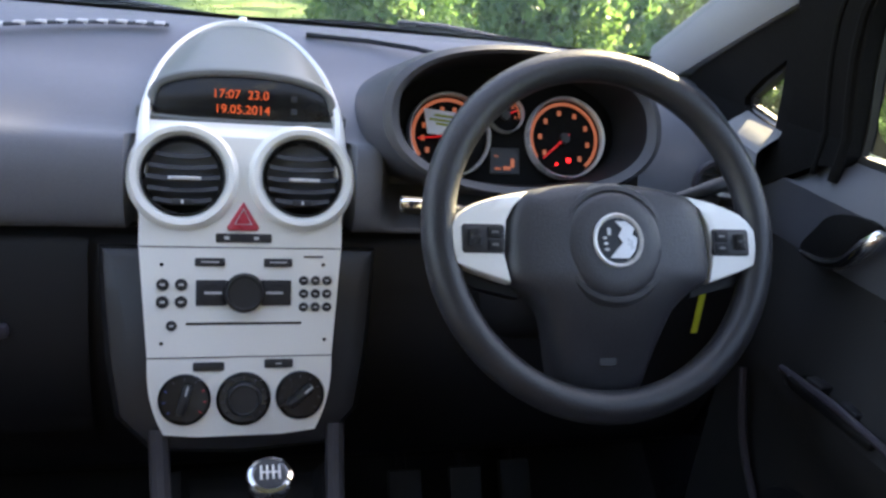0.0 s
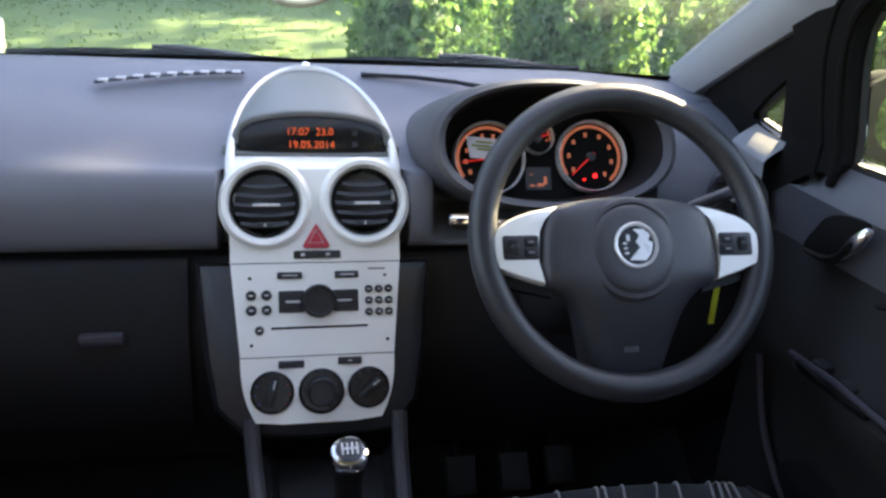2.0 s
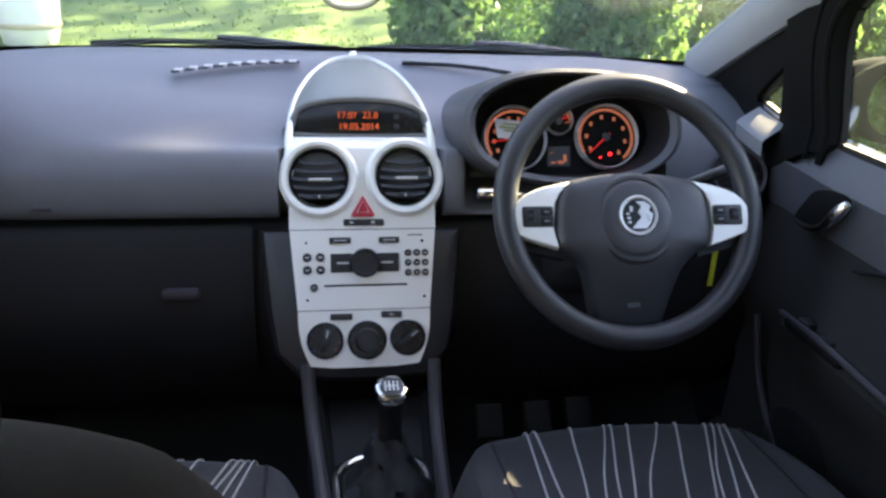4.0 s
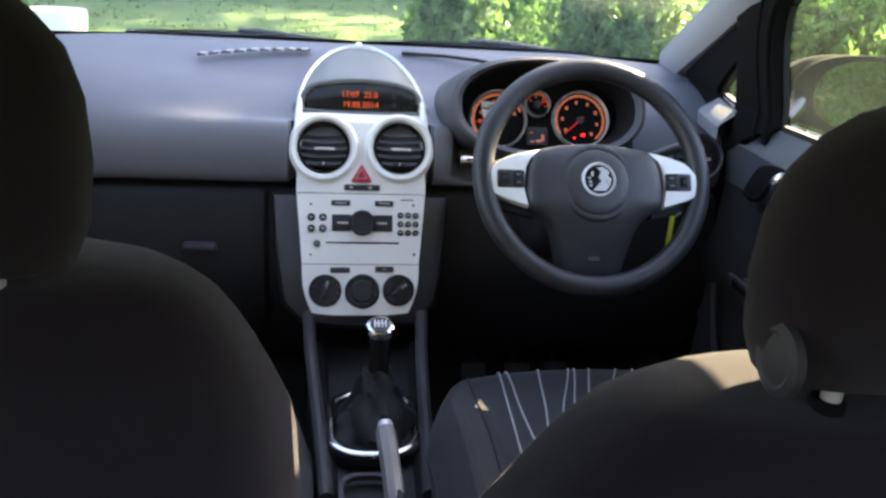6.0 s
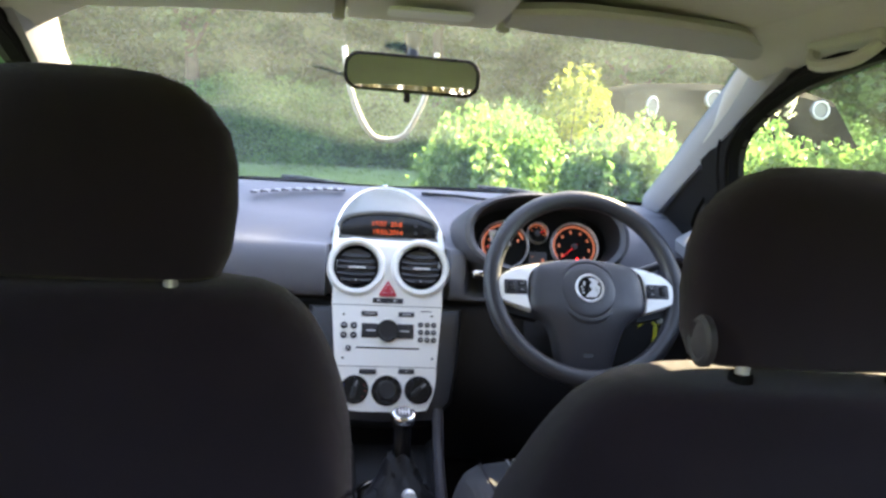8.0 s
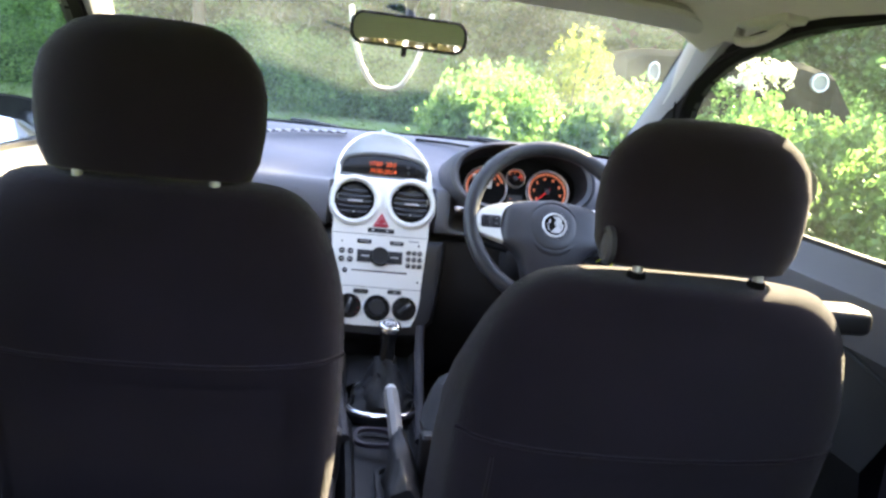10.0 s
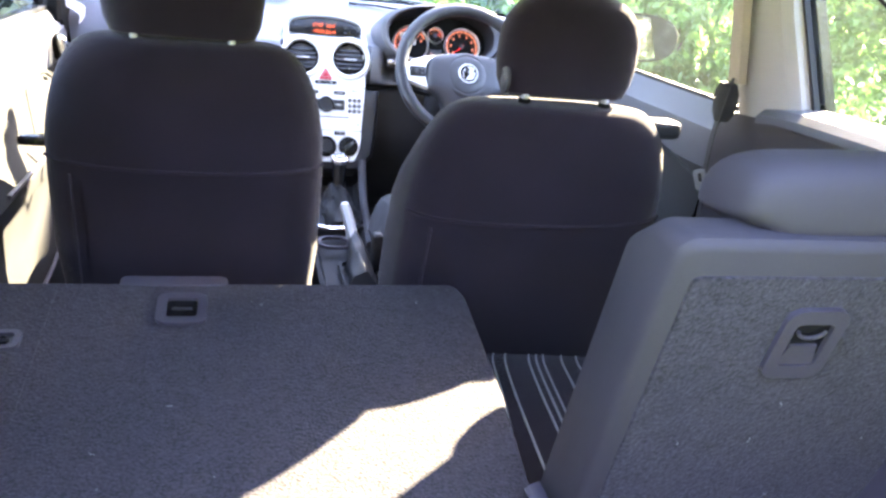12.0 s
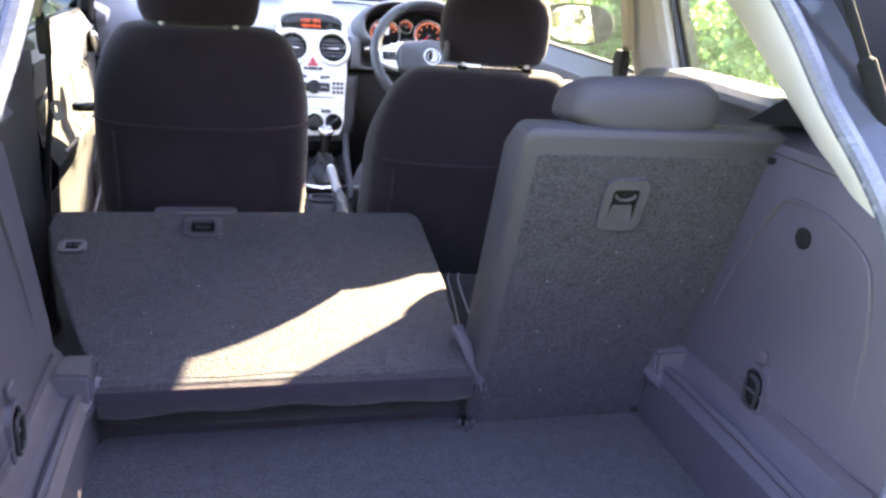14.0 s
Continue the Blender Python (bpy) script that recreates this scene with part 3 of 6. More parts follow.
tagged(part("bonnet", loft(bonnet, False), M_BODY), "plain dark painted bonnet of the car", "bonnet", kind="structure")

# tailgate standing open above the boot
tg = thing("tailgate", (0, -1.05, 1.45), "dark painted tailgate raised wide open", "tailgate")
tilt = axes((0, -1.07, 1.46), (1, 0, 0), (0, -0.76, 0.65))
part("panel", plate(rrect(0, 0.48, 1.12, 0.92, 0.08), [rrect(0, 0.27, 0.90, 0.40, 0.06)], -0.02, 0.02, tilt), M_BODY, tg, smooth=False)
g = part("pane", plate(rrect(0, 0.27, 0.91, 0.41, 0.06), [], -0.003, 0.003, tilt), M_GLASS, tg, "rear window glass", smooth=False)
g.visible_shadow = False
for s in (1, -1):
    part("gas_strut", tube([(s * 0.597, -1.417, 1.012), (s * 0.530, -1.335, 1.208), (s * 0.528, -1.333, 1.213), (s * 0.452, -1.24, 1.437)], [0.0125, 0.0125, 0.007, 0.007], 12), M_MATT, tg, "black gas strut")
    part("strut_joint", lathe([(0.0, -0.014), (0.012, -0.012), (0.016, 0.0), (0.012, 0.012), (0, 0.014)], Matrix.Translation((s * 0.600, -1.421, 1.003)), 14), M_RUBBER, tg)
    part("wiring_boot", tube(curve_points([(s * 0.50, -1.10, 1.43), (s * 0.52, -1.15, 1.41), (s * 0.525, -1.19, 1.43), (s * 0.51, -1.21, 1.47)], 5), [0.014 + 0.003 * (i % 2) for i in range(16)], 10), M_RUBBER, tg, "ribbed rubber wiring sleeve")
    part("hinge", box((s * 0.50, -1.13, 1.415), (0.05, 0.09, 0.04), 0.01), M_BODY, tg)
tagged(part("wall_rear", box((0, -1.60, 0.43), (1.3, 0.05, 0.38), 0.01), M_TRIM), "plain grey boot sill below the tailgate opening", "wall", kind="structure")

# boot floor and side trims
bf = thing("boot_floor", (0, -1.25, 0.45), "dark carpeted boot floor with speckled pile", "floor", kind="structure")
part("carpet", plate(rrect(0, -1.265, 1.0, 0.62, 0.03), [], 0.455, 0.472), M_CARPET, bf, smooth=False)
part("side_strip", box((0.545, -1.25, 0.475), (0.09, 0.62, 0.03), 0.01), M_TRIM, bf)
part("side_strip", box((-0.545, -1.25, 0.475), (0.09, 0.62, 0.03), 0.01), M_TRIM, bf)
for s in (1, -1):
    bt = thing("boot_side", (s * 0.55, -1.2, 0.48), "moulded dark grey plastic boot side panel with tie-down ring", "boot trim", group="boot side panels", kind="structure")
    low = [[(s * x, y, z) for x, z in ((0.60, 0.46), (0.500, 0.46), (0.497, 0.58), (0.512, 0.602), (0.535, 0.612), (0.545, 0.64), (0.56, 0.66), (0.60, 0.66))] for y in (-0.96, -1.2, -1.42, -1.55)]
    part("lower_rail", loft(low), M_TRIM, bt, "ledge rail along the boot side")
    part("rail_bead", tube([(s * 0.513, y, 0.603 + 0.004 * math.sin(y * 9)) for y in [-1.04 - 0.05 * i for i in range(11)]], 0.008, 8), M_TRIM, bt, "rounded bead of the rail")
    part("panel_seam", tube([(s * 0.5455, -1.02 - 0.1 * i, 0.668) for i in range(6)], 0.002, 6), M_TRIM, bt, "joint under the panel")
    up = []
    for z, y0, y1, x in ((0.62, -0.97, -1.54, 0.545), (0.70, -0.975, -1.53, 0.552), (0.85, -1.03, -1.50, 0.556), (0.95, -1.07, -1.475, 0.558), (1.02, -1.10, -1.455, 0.560), (1.05, -1.12, -1.43, 0.575)):
        up.append([(s * (x + 0.05), y0 + 0.02, z), (s * (x + 0.004), y0, z), (s * x, y0 - 0.02, z), (s * x, 0.5 * (y0 + y1), z), (s * x, y1 + 0.04, z), (s * (x + 0.01), y1 + 0.01, z), (s * (x + 0.05), y1, z)])
    part("upper_panel", loft(up), M_TRIM, bt)
    f = axes((s * 0.556, 0, 0), (0, -1, 0) if s > 0 else (0, 1, 0), (0, 0, 1))
    k = -1 if s > 0 else 1
    arch = [(k * y, z) for y, z in ((-1.07, 0.72), (-1.13, 0.86), (-1.19, 0.965), (-1.23, 0.988), (-1.30, 0.985), (-1.39, 0.955), (-1.42, 0.90), (-1.435, 0.80), (-1.445, 0.66))]
    path = curve_points([f @ Vector((p[0], p[1], 0.0)) for p in arch], 5)
    part("panel_groove", tube(path, 0.0035, 8), M_TRIM, bt, "raised moulding line of the panel")
    part("plug_hole", lathe([(0.0165, 0.0), (0.0165, 0.0015), (0.014, 0.002), (0, 0.0012)], f @ pose(k * -1.266, 0.94, 0.001), 24), M_MATT, bt, "round black hole")
    ringm = f @ pose(k * -1.245, 0.672, 0.008)
    part("hook_bezel", plate(rrect(0, 0, 0.062, 0.09, 0.028), [rrect(0, 0, 0.046, 0.072, 0.022)], -0.006, 0.004, ringm), M_TRIM, bt, smooth=False)
    part("hook_pocket", plate(rrect(0, 0, 0.047, 0.073, 0.022), [], -0.006, 0.0015, ringm), M_BLACK, bt, smooth=False)
    ring = [ringm @ Vector((x * 0.8, y * 0.85 - 0.003, 0.006)) for x, y in rrect(0, 0, 0.04, 0.06, 0.015)]
    part("tie_ring", tube(ring, 0.0035, 8, True), M_LOWER, bt, "dark metal tie-down ring")
    part("finger_dent", box(ringm @ Vector((0, 0.062, 0.0)), (0.006, 0.026, 0.02), 0.003), M_TRIM, bt)
    brk = [(s * x, y, z) for x, y, z in ((0.545, -0.965, 0.64), (0.490, -0.965, 0.64), (0.490, -1.035, 0.635), (0.545, -1.055, 0.65))]
    cup = bmesh.new()
    tops = [cup.verts.new(p) for p in brk]
    bots = [cup.verts.new((p[0], p[1], 0.568 + (0.0 if i in (1, 2) else 0.02))) for i, p in enumerate(brk)]
    cup.faces.new(tops), cup.faces.new(bots)
    for i in range(4):
        cup.faces.new((tops[i], tops[(i + 1) % 4], bots[(i + 1) % 4], bots[i]))
    bmesh.ops.bevel(cup, geom=cup.edges[:], offset=0.006, segments=2, affect="EDGES")
    part("shelf_bracket", cup, M_TRIM, bt, "grey bracket for the seat catch")
    part("bracket_foot", tube(curve_points([(s * 0.50, -0.985, 0.60), (s * 0.508, -1.03, 0.575), (s * 0.525, -1.09, 0.575), (s * 0.54, -1.15, 0.60)], 4), [0.024, 0.023, 0.022, 0.021, 0.02, 0.019, 0.018, 0.017, 0.016, 0.015, 0.012, 0.010, 0.008], 10), M_TRIM, bt)
    shelf = loft([[(s * x, y, z) for x, z in ((0.580, 1.030), (0.566, 1.044), (0.575, 1.056), (0.72, 1.068), (0.72, 1.03))] for y in (-1.02, -1.15, -1.30, -1.44)])
    part("shelf_ledge", shelf, M_TRIM, bt, "grey ledge that carries the parcel shelf")
    part("shelf_pin", tube([(s * 0.59, -1.148, 1.026), (s * 0.557, -1.148, 1.030)], 0.006, 12), M_BLACK, bt)
    flap = bmesh.new()
    for q in (((0.595, -1.015, 1.070), (0.635, -1.075, 1.130), (0.612, -1.137, 1.083)), ):
        vs = [flap.verts.new((s * x, y, z)) for x, y, z in q] + [flap.verts.new((s * (x + 0.02), y + 0.01, z - 0.004)) for x, y, z in q]
        flap.faces.new(vs[:3]), flap.faces.new(vs[3:])
        for i in range(3):
            flap.faces.new((vs[i], vs[(i + 1) % 3], vs[3 + (i + 1) % 3], vs[3 + i]))
    part("belt_guide", flap, M_MATT, bt, "black webbing where the rear belt leaves the trim", smooth=False)


# ---- dashboard ----
dash = thing("dashboard", (0, 0.9, 0.4), "dark grey soft-touch dashboard with lower glovebox", "dashboard")
PROFILE = [(0.742, 0.893), (0.722, 0.897), (0.710, 0.915), (0.706, 0.95), (0.712, 0.985), (0.735, 1.02), (0.775, 1.052), (0.85, 1.085), (0.95, 1.108), (1.04, 1.118), (1.12, 1.105), (1.24, 1.04)]
prof = [(p.x, p.y) for p in curve_points([(y, z, 0) for y, z in PROFILE], 4)]
secs = []
for i in range(181):
    x = -0.725 + 1.45 * i / 180
    drop = 0.014 * smooth01(abs(x), 0.45, 0.74)
    back = 0.03 * smooth01(abs(x), 0.5, 0.74)
    mid = 1 - smooth01(abs(x), 0.08, 0.62)
    low = 1 - smooth01(abs(x), 0.127, 0.137)
    dial = smooth01(x, 0.165, 0.205) * smooth01(0.525 - x, 0.0, 0.04)
    row = []
    for y, z in prof:
        fade = smooth01(1.0 - y, 0.0, 0.12)
        row.append((x, y + back * (1.0 if y < 0.9 else 0.2) + (0.03 * low * (1 - smooth01(z, 1.0, 1.03)) + 0.13 * dial * smooth01(z, 0.90, 0.935) * (1 - smooth01(z, 1.05, 1.085))) * fade, z - drop * smooth01(z, 0.93, 1.05) - 0.034 * mid * smooth01(z, 1.0, 1.05) * fade))
    secs.append(row)
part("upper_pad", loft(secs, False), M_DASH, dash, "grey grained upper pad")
low = [(0.745, 0.892), (0.752, 0.884), (0.735, 0.872), (0.715, 0.80), (0.705, 0.72), (0.725, 0.62), (0.80, 0.50), (1.0, 0.42)]
lowp = [(p.x, p.y) for p in curve_points([(y, z, 0) for y, z in low], 4)]
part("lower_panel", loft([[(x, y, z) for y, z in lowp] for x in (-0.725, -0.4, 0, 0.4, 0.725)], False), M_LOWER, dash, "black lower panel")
# glovebox lid with its catch
lid = []
for i in range(13):
    x = -0.715 + 0.535 * i / 12
    lid.append([(x, y - 0.012, z) for y, z in lowp if 0.60 < z < 0.885])
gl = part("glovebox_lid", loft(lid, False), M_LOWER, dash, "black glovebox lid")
part("glovebox_catch", box((-0.297, 0.693, 0.775), (0.062, 0.018, 0.02), 0.007), M_TRIM, gl, "grey glovebox catch")
part("badge_plate", box((-0.497, 0.705, 0.918), (0.03, 0.006, 0.006), 0.002), M_TRIM, dash, "small embossed airbag mark")
# windscreen vents
for x0, x1, n in ((-0.32, -0.10, 9),):
    for i in range(n):
        x = x0 + (x1 - x0) * (i + 0.5) / n
        part("defroster_slat", box((x, 0.965 - 0.9 * (abs(x) - 0.09) ** 2, 1.1125 - 0.25 * (abs(x) - 0.09) ** 2), (0.015, 0.012, 0.006), 0.002), M_MARK, dash)
    part("defroster_slot", tube([(x, 0.965 - 0.9 * (abs(x) - 0.09) ** 2, 1.1115 - 0.25 * (abs(x) - 0.09) ** 2) for x in [x0 + (x1 - x0) * q / 10 for q in range(11)]], 0.007, 8, False, 0.35), M_BLACK, dash)
part("defroster_slot", tube([(0.09, 0.975, 1.1125), (0.18, 0.965, 1.1115), (0.25, 0.945, 1.108), (0.29, 0.925, 1.104)], 0.004, 6), M_BLACK, dash)
# centre flank behind the silver panel
PM = axes((0, 0.7, 0.92), (1, 0, 0), (0, 0.42, 1.0))
flank = [(0.168, -0.033), (0.165, -0.09), (0.158, -0.17), (0.146, -0.24), (0.105, -0.283), (0, -0.29)]
flank = flank + [(-x, y) for x, y in flank[-2::-1]]
part("centre_flank", plate(flank, [], -0.16, -0.008, PM, 0.03), M_FLANK, dash, "black plastic round the centre stack")
# end vent on the driver's side
VM = axes((0.659, 0.706, 0.972), (0.93, -0.36, 0), (0, 0.25, 1))
ev = part("end_vent", lathe([(0.044, -0.05), (0.0475, 0.0), (0.0455, 0.008), (0.040, 0.006), (0.038, -0.03), (0, -0.03)], VM), M_TRIM, dash, "round grey-rimmed end air vent")
for k in (-0.022, -0.0075, 0.0075, 0.022):
    part("vent_slat", box((0, k, -0.006), (2 * math.sqrt(0.038 ** 2 - k * k), 0.003, 0.02), 0.001, 1, VM), M_BUTTON, ev)
part("vent_tab", box((0.006, -0.004, 0.007), (0.034, 0.006, 0.006), 0.0015, 2, VM), M_BEZEL, ev, "bright tab")

# instrument hood
HC = (0.344, 1.060)
def hood_ring(a, b, y, lean, dz=0.0, n=44, e=2.3):
    out = []
    for px, pz in squircle(a, b, n, e):
        z = HC[1] + dz + pz
        out.append((HC[0] + px, y + lean * pz, z))
    return out
secs = [hood_ring(0.205, 0.088, 0.90, 0.5, -0.055), hood_ring(0.200, 0.090, 0.80, 0.5, -0.030), hood_ring(0.194, 0.089, 0.72, 0.48, -0.008), hood_ring(0.186, 0.087, 0.688, 0.45),
        hood_ring(0.176, 0.083, 0.682, 0.45), hood_ring(0.166, 0.077, 0.690, 0.45), hood_ring(0.162, 0.074, 0.73, 0.45, -0.012), hood_ring(0.158, 0.072, 0.775, 0.45, -0.028)]
# same plastic as the pad, its shade put into the darker colour
part("instrument_hood", loft(secs[:6], True, False), M_DASHSHADE, dash, "curved hood over the dials")
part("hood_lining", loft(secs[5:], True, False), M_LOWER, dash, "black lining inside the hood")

# ---- instrument cluster ----
clu = thing("instrument_cluster", (0.35, 0.77, 0.97), "lit instrument dials with orange scales behind the wheel", "dials")
CM = axes((0.345, 0.768, 1.03), (1, 0, 0), (0, 0.45, 1.0))
part("backing", plate([(x, y) for x, y in squircle(0.162, 0.082, 40, 2.4)], [], -0.01, 0.0, CM), M_MATT, clu, "black dial backing", smooth=False)


def gauge(u, v, r, name, label, needle, ticks, a0, a1):
    m = CM @ pose(u, v, 0.001)
    gg = part(name, lathe([(0, 0.001), (r * 0.9, 0.001), (r * 0.92, 0.004)], m), M_MATT, clu, label)
    part("bezel", lathe([(r * 0.93, 0.0), (r * 0.93, 0.012), (r * 0.97, 0.015), (r, 0.010), (r, 0.0)], m, 48), M_BEZEL, gg, "chrome ring")
    part("scale_arc", lathe([(r * 0.80, 0.002), (r * 0.80, 0.003), (r * 0.88, 0.003), (r * 0.88, 0.002)], m, 40, a0, a1 - a0), M_AMBERDIM, gg, "glowing orange scale")
    for i in range(ticks):
        a = radians(a0 + (a1 - a0) * i / (ticks - 1))
        part("number", box((0, 0, 0), (r * 0.09, r * 0.12, 0.001), 0, 1, m @ pose(r * 0.62 * math.cos(a), r * 0.62 * math.sin(a), 0.003)), M_AMBERDIM, gg)
    a = radians(needle)
    part("needle", tube([m @ Vector((-0.15 * r * math.cos(a), -0.15 * r * math.sin(a), 0.006)), m @ Vector((0.75 * r * math.cos(a), 0.75 * r * math.sin(a), 0.006))], [0.0016, 0.0008], 6), M_NEEDLE, gg, "red needle")
    part("needle_hub", lathe([(0.007, 0.003), (0.007, 0.008), (0, 0.009)], m, 16), M_BUTTON, gg)
    return gg


gl = gauge(-0.083, -0.012, 0.057, "speed_dial", "round speed dial", 188, 8, 20, 215)
gr = gauge(0.082, -0.008, 0.057, "rev_dial", "round rev counter with red warning lamp", 222, 8, -50, 215)
gauge(-0.004, 0.020, 0.025, "fuel_dial", "small fuel dial", 20, 4, -10, 150)
m = CM @ pose(-0.004, -0.042, 0.001)
tr = part("trip_display", box((0, 0, 0), (0.042, 0.036, 0.003), 0.001, 1, m), M_BUTTON, clu, "small amber trip display")
for dx, dy, w, h in ((-0.012, 0.006, 0.006, 0.0015), (-0.010, -0.011, 0.008, 0.003), (0.003, -0.010, 0.01, 0.005), (0.011, -0.003, 0.005, 0.012)):
    part("segment", box((dx, dy, 0.002), (w, h, 0.001), 0, 1, m), M_AMBERDIM, tr)
part("warning_lamp", box((0.082 + 0.006, -0.008 - 0.030, 0.005), (0.007, 0.006, 0.002), 0.001, 1, CM), M_WARN, gr, "lit red warning lamp")
part("warning_lamp", box((0.082 - 0.012, -0.008 - 0.036, 0.005), (0.005, 0.003, 0.002), 0.001, 1, CM), M_WARN, gr)
card = thing("paper_card", CM @ Vector((-0.092, 0.002, 0.014)), "small white card with faded green print on the dial", "card")
cm = CM @ pose(-0.095, 0.002, 0.015, 0, 0, -5)
part("card", plate([(-0.026, 0.016), (0.027, 0.016), (0.027, -0.016), (-0.018, -0.016)], [], 0, 0.001, cm), M_PAPER, card, smooth=False)
for dx, dy, w in ((0.002, 0.009, 0.026), (-0.002, 0.003, 0.03), (0.004, -0.002, 0.024)):
    part("print_bar", box((dx, dy, 0.0013), (w, 0.003, 0.0006), 0, 1, cm), M_YELLOWLEAF, card)

# ---- centre stack: silver panel with vents, radio and heater ----
stk = thing("centre_stack", (0, 0.68, 0.68), "silver centre stack with round vents, radio and heater dials", "centre stack")
VENTS = ((-0.0705, 0.048), (0.0705, 0.050))


def stack_half(v):
    if v < -0.168:
        w = 0.108 - 0.02 * ((-0.168 - v) / 0.09) ** 2.6
    else:
        w = min(0.108 + (v + 0.168) * 0.085, 0.1195)
    k = 0.0655 ** 2 - (v - 0.049) ** 2
    if k > 0:
        w = max(w, 0.0705 + math.sqrt(k))
    return min(w, 0.137)


right = [(stack_half(v), v) for v in [-0.258 + 0.005 * i for i in range(72)]]
outline = [(-0.05, -0.262), (0.05, -0.262)] + right + [(-x, v) for x, v in right[::-1]]
holes = [circle(u, v, 0.050, 40) for u, v in VENTS]
pan = part("panel", plate(outline, holes, -0.010, 0.0, PM), M_SILVER, stk, "satin silver painted panel", smooth=False)
for v, w in ((-0.0365, 0.118), (-0.168, 0.109)):
    part("joint_line", box((0, v, 0.0), (2 * w, 0.0012, 0.0012), 0, 1, PM), M_BUTTON, pan)
for i, (u, v) in enumerate(VENTS):
    vm = PM @ pose(u, v, 0)
    av = part("air_vent", lathe([(0.0485, -0.03), (0.0485, 0.004), (0.046, 0.007), (0.0435, 0.002), (0.0425, -0.035), (0, -0.035)], vm, 48), M_BLACK, stk, "round black air vent with chrome tab")
    part("vent_ring", lathe([(0.0655, 0.0), (0.064, 0.006), (0.059, 0.011), (0.053, 0.010), (0.0487, 0.003), (0.0487, -0.01)], vm, 56), M_SILVER, av, "raised silver ring")
    for k in (-0.026, -0.0125, 0.001, 0.0145, 0.028):
        w = 2 * math.sqrt(0.042 ** 2 - k * k)
        sl = [[(x, k + 0.0055 * (1 - (2 * x / w) ** 2) * -0.6 + dy, dz) for dy, dz in ((0.0012, -0.02), (0.0012, 0.001), (-0.004, 0.003), (-0.0045, -0.0005))] for x in [w * (q / 6 - 0.5) for q in range(7)]]
        bm = loft(sl)
        bm.transform(vm)
        part("vent_slat", bm, M_BUTTON, av)
    part("vent_tab", box((0.002, -0.003, 0.006), (0.038, 0.0048, 0.006), 0.0015, 2, vm), M_BEZEL, av, "bright satin tab")
    part("thumb_wheel", box((0.0, -0.031, 0.003), (0.024, 0.008, 0.006), 0.002, 2, vm), M_BUTTON, av)
    part("thumb_mark", box((0.0, -0.031, 0.0065), (0.003, 0.005, 0.001), 0.0005, 1, vm), M_MARK, av)

# hazard triangle and the small twin switch
tri = [(0.0, 0.020), (0.019, -0.011), (0.016, -0.015), (-0.016, -0.015), (-0.019, -0.011)]
hz = part("hazard_switch", plate([(x * 1.02, y * 1.02 - 0.001) for x, y in tri], [], -0.002, 0.004, PM, 0.0025), M_RED, stk, "red triangular hazard switch")
part("triangle_mark", tube([PM @ Vector((x * 0.62, y * 0.62 - 0.001, 0.0042)) for x, y in ((0, 0.018), (0.016, -0.012), (-0.016, -0.012))], 0.0011, 6, True), M_PAPER, hz)
sw = part("twin_switch", plate(rrect(0.001, -0.025, 0.066, 0.011, 0.002), [], -0.002, 0.002, PM, 0.001), M_BUTTON, stk, "dark lock switch strip")
for dx in (-0.019, 0.016):
    part("switch_mark", box((dx, -0.025, 0.0022), (0.006, 0.004, 0.0006), 0, 1, PM), M_MARK, sw)


def key(u, v, w, h, bar=0.6, name="radio_button"):
    b = part(name, plate(rrect(u, v, w, h, 0.002), [], -0.002, 0.0025, PM, 0.001), M_BUTTON, stk)
    if bar:
        part("legend_bar", box((u, v, 0.0027), (w * bar, 0.0016, 0.0005), 0, 1, PM), M_MARK, b)
    return b


def round_key(u, v, r):
    b = part("round_button", lathe([(r, -0.001), (r, 0.0025), (r * 0.8, 0.0035), (0, 0.0035)], PM @ pose(u, v, 0), 24), M_BUTTON, stk)
    part("legend_bar", box((u, v, 0.0038), (r * 0.8, r * 0.35, 0.0005), 0, 1, PM), M_MARK, b)


def vz(z):
    return (z - 0.92) / 0.922


key(-0.038, vz(0.870), 0.035, 0.010)
key(0.042, vz(0.870), 0.034, 0.010)
key(-0.036, vz(0.836), 0.036, 0.031, 0)
key(0.040, vz(0.836), 0.036, 0.031, 0)
for s in (-1, 1):
    part("rocker_mark", box((0.002 + s * 0.036, vz(0.836), 0.003), (0.020, 0.003, 0.0006), 0, 1, PM), M_MARK, pan)
    for dv in (0.009, -0.009):
        part("legend_bar", box((0.002 + s * 0.038, vz(0.836) + dv, 0.003), (0.013, 0.0016, 0.0005), 0, 1, PM), M_BUTTON, pan)
vk = part("volume_knob", lathe([(0.0235, -0.001), (0.0235, 0.008), (0.022, 0.011), (0.0195, 0.0115), (0.018, 0.0095), (0, 0.0085)], PM @ pose(0.002, vz(0.836), 0), 40), M_BUTTON, stk, "large ribbed volume knob")
for i in range(30):
    a = 2 * math.pi * i / 30
    part("knob_rib", box((0.0236, 0, 0.004), (0.0012, 0.0018, 0.007), 0, 1, PM @ pose(0.002, vz(0.836), 0) @ pose(0, 0, 0, 0, 0, math.degrees(a))), M_LOWER, vk)
for u in (-0.0915, -0.0705):
    for z in (0.845, 0.826):
        round_key(u, vz(z), 0.0072)
for u in (0.073, 0.0875, 0.1015):
    for z in (0.850, 0.835, 0.820):
        round_key(u, vz(z), 0.0057)
round_key(-0.081, vz(0.800), 0.0062)
part("disc_slot", box((0.003, vz(0.802), 0.0), (0.136, 0.0032, 0.002), 0.001, 1, PM), M_BLACK, stk, "thin black disc slot")
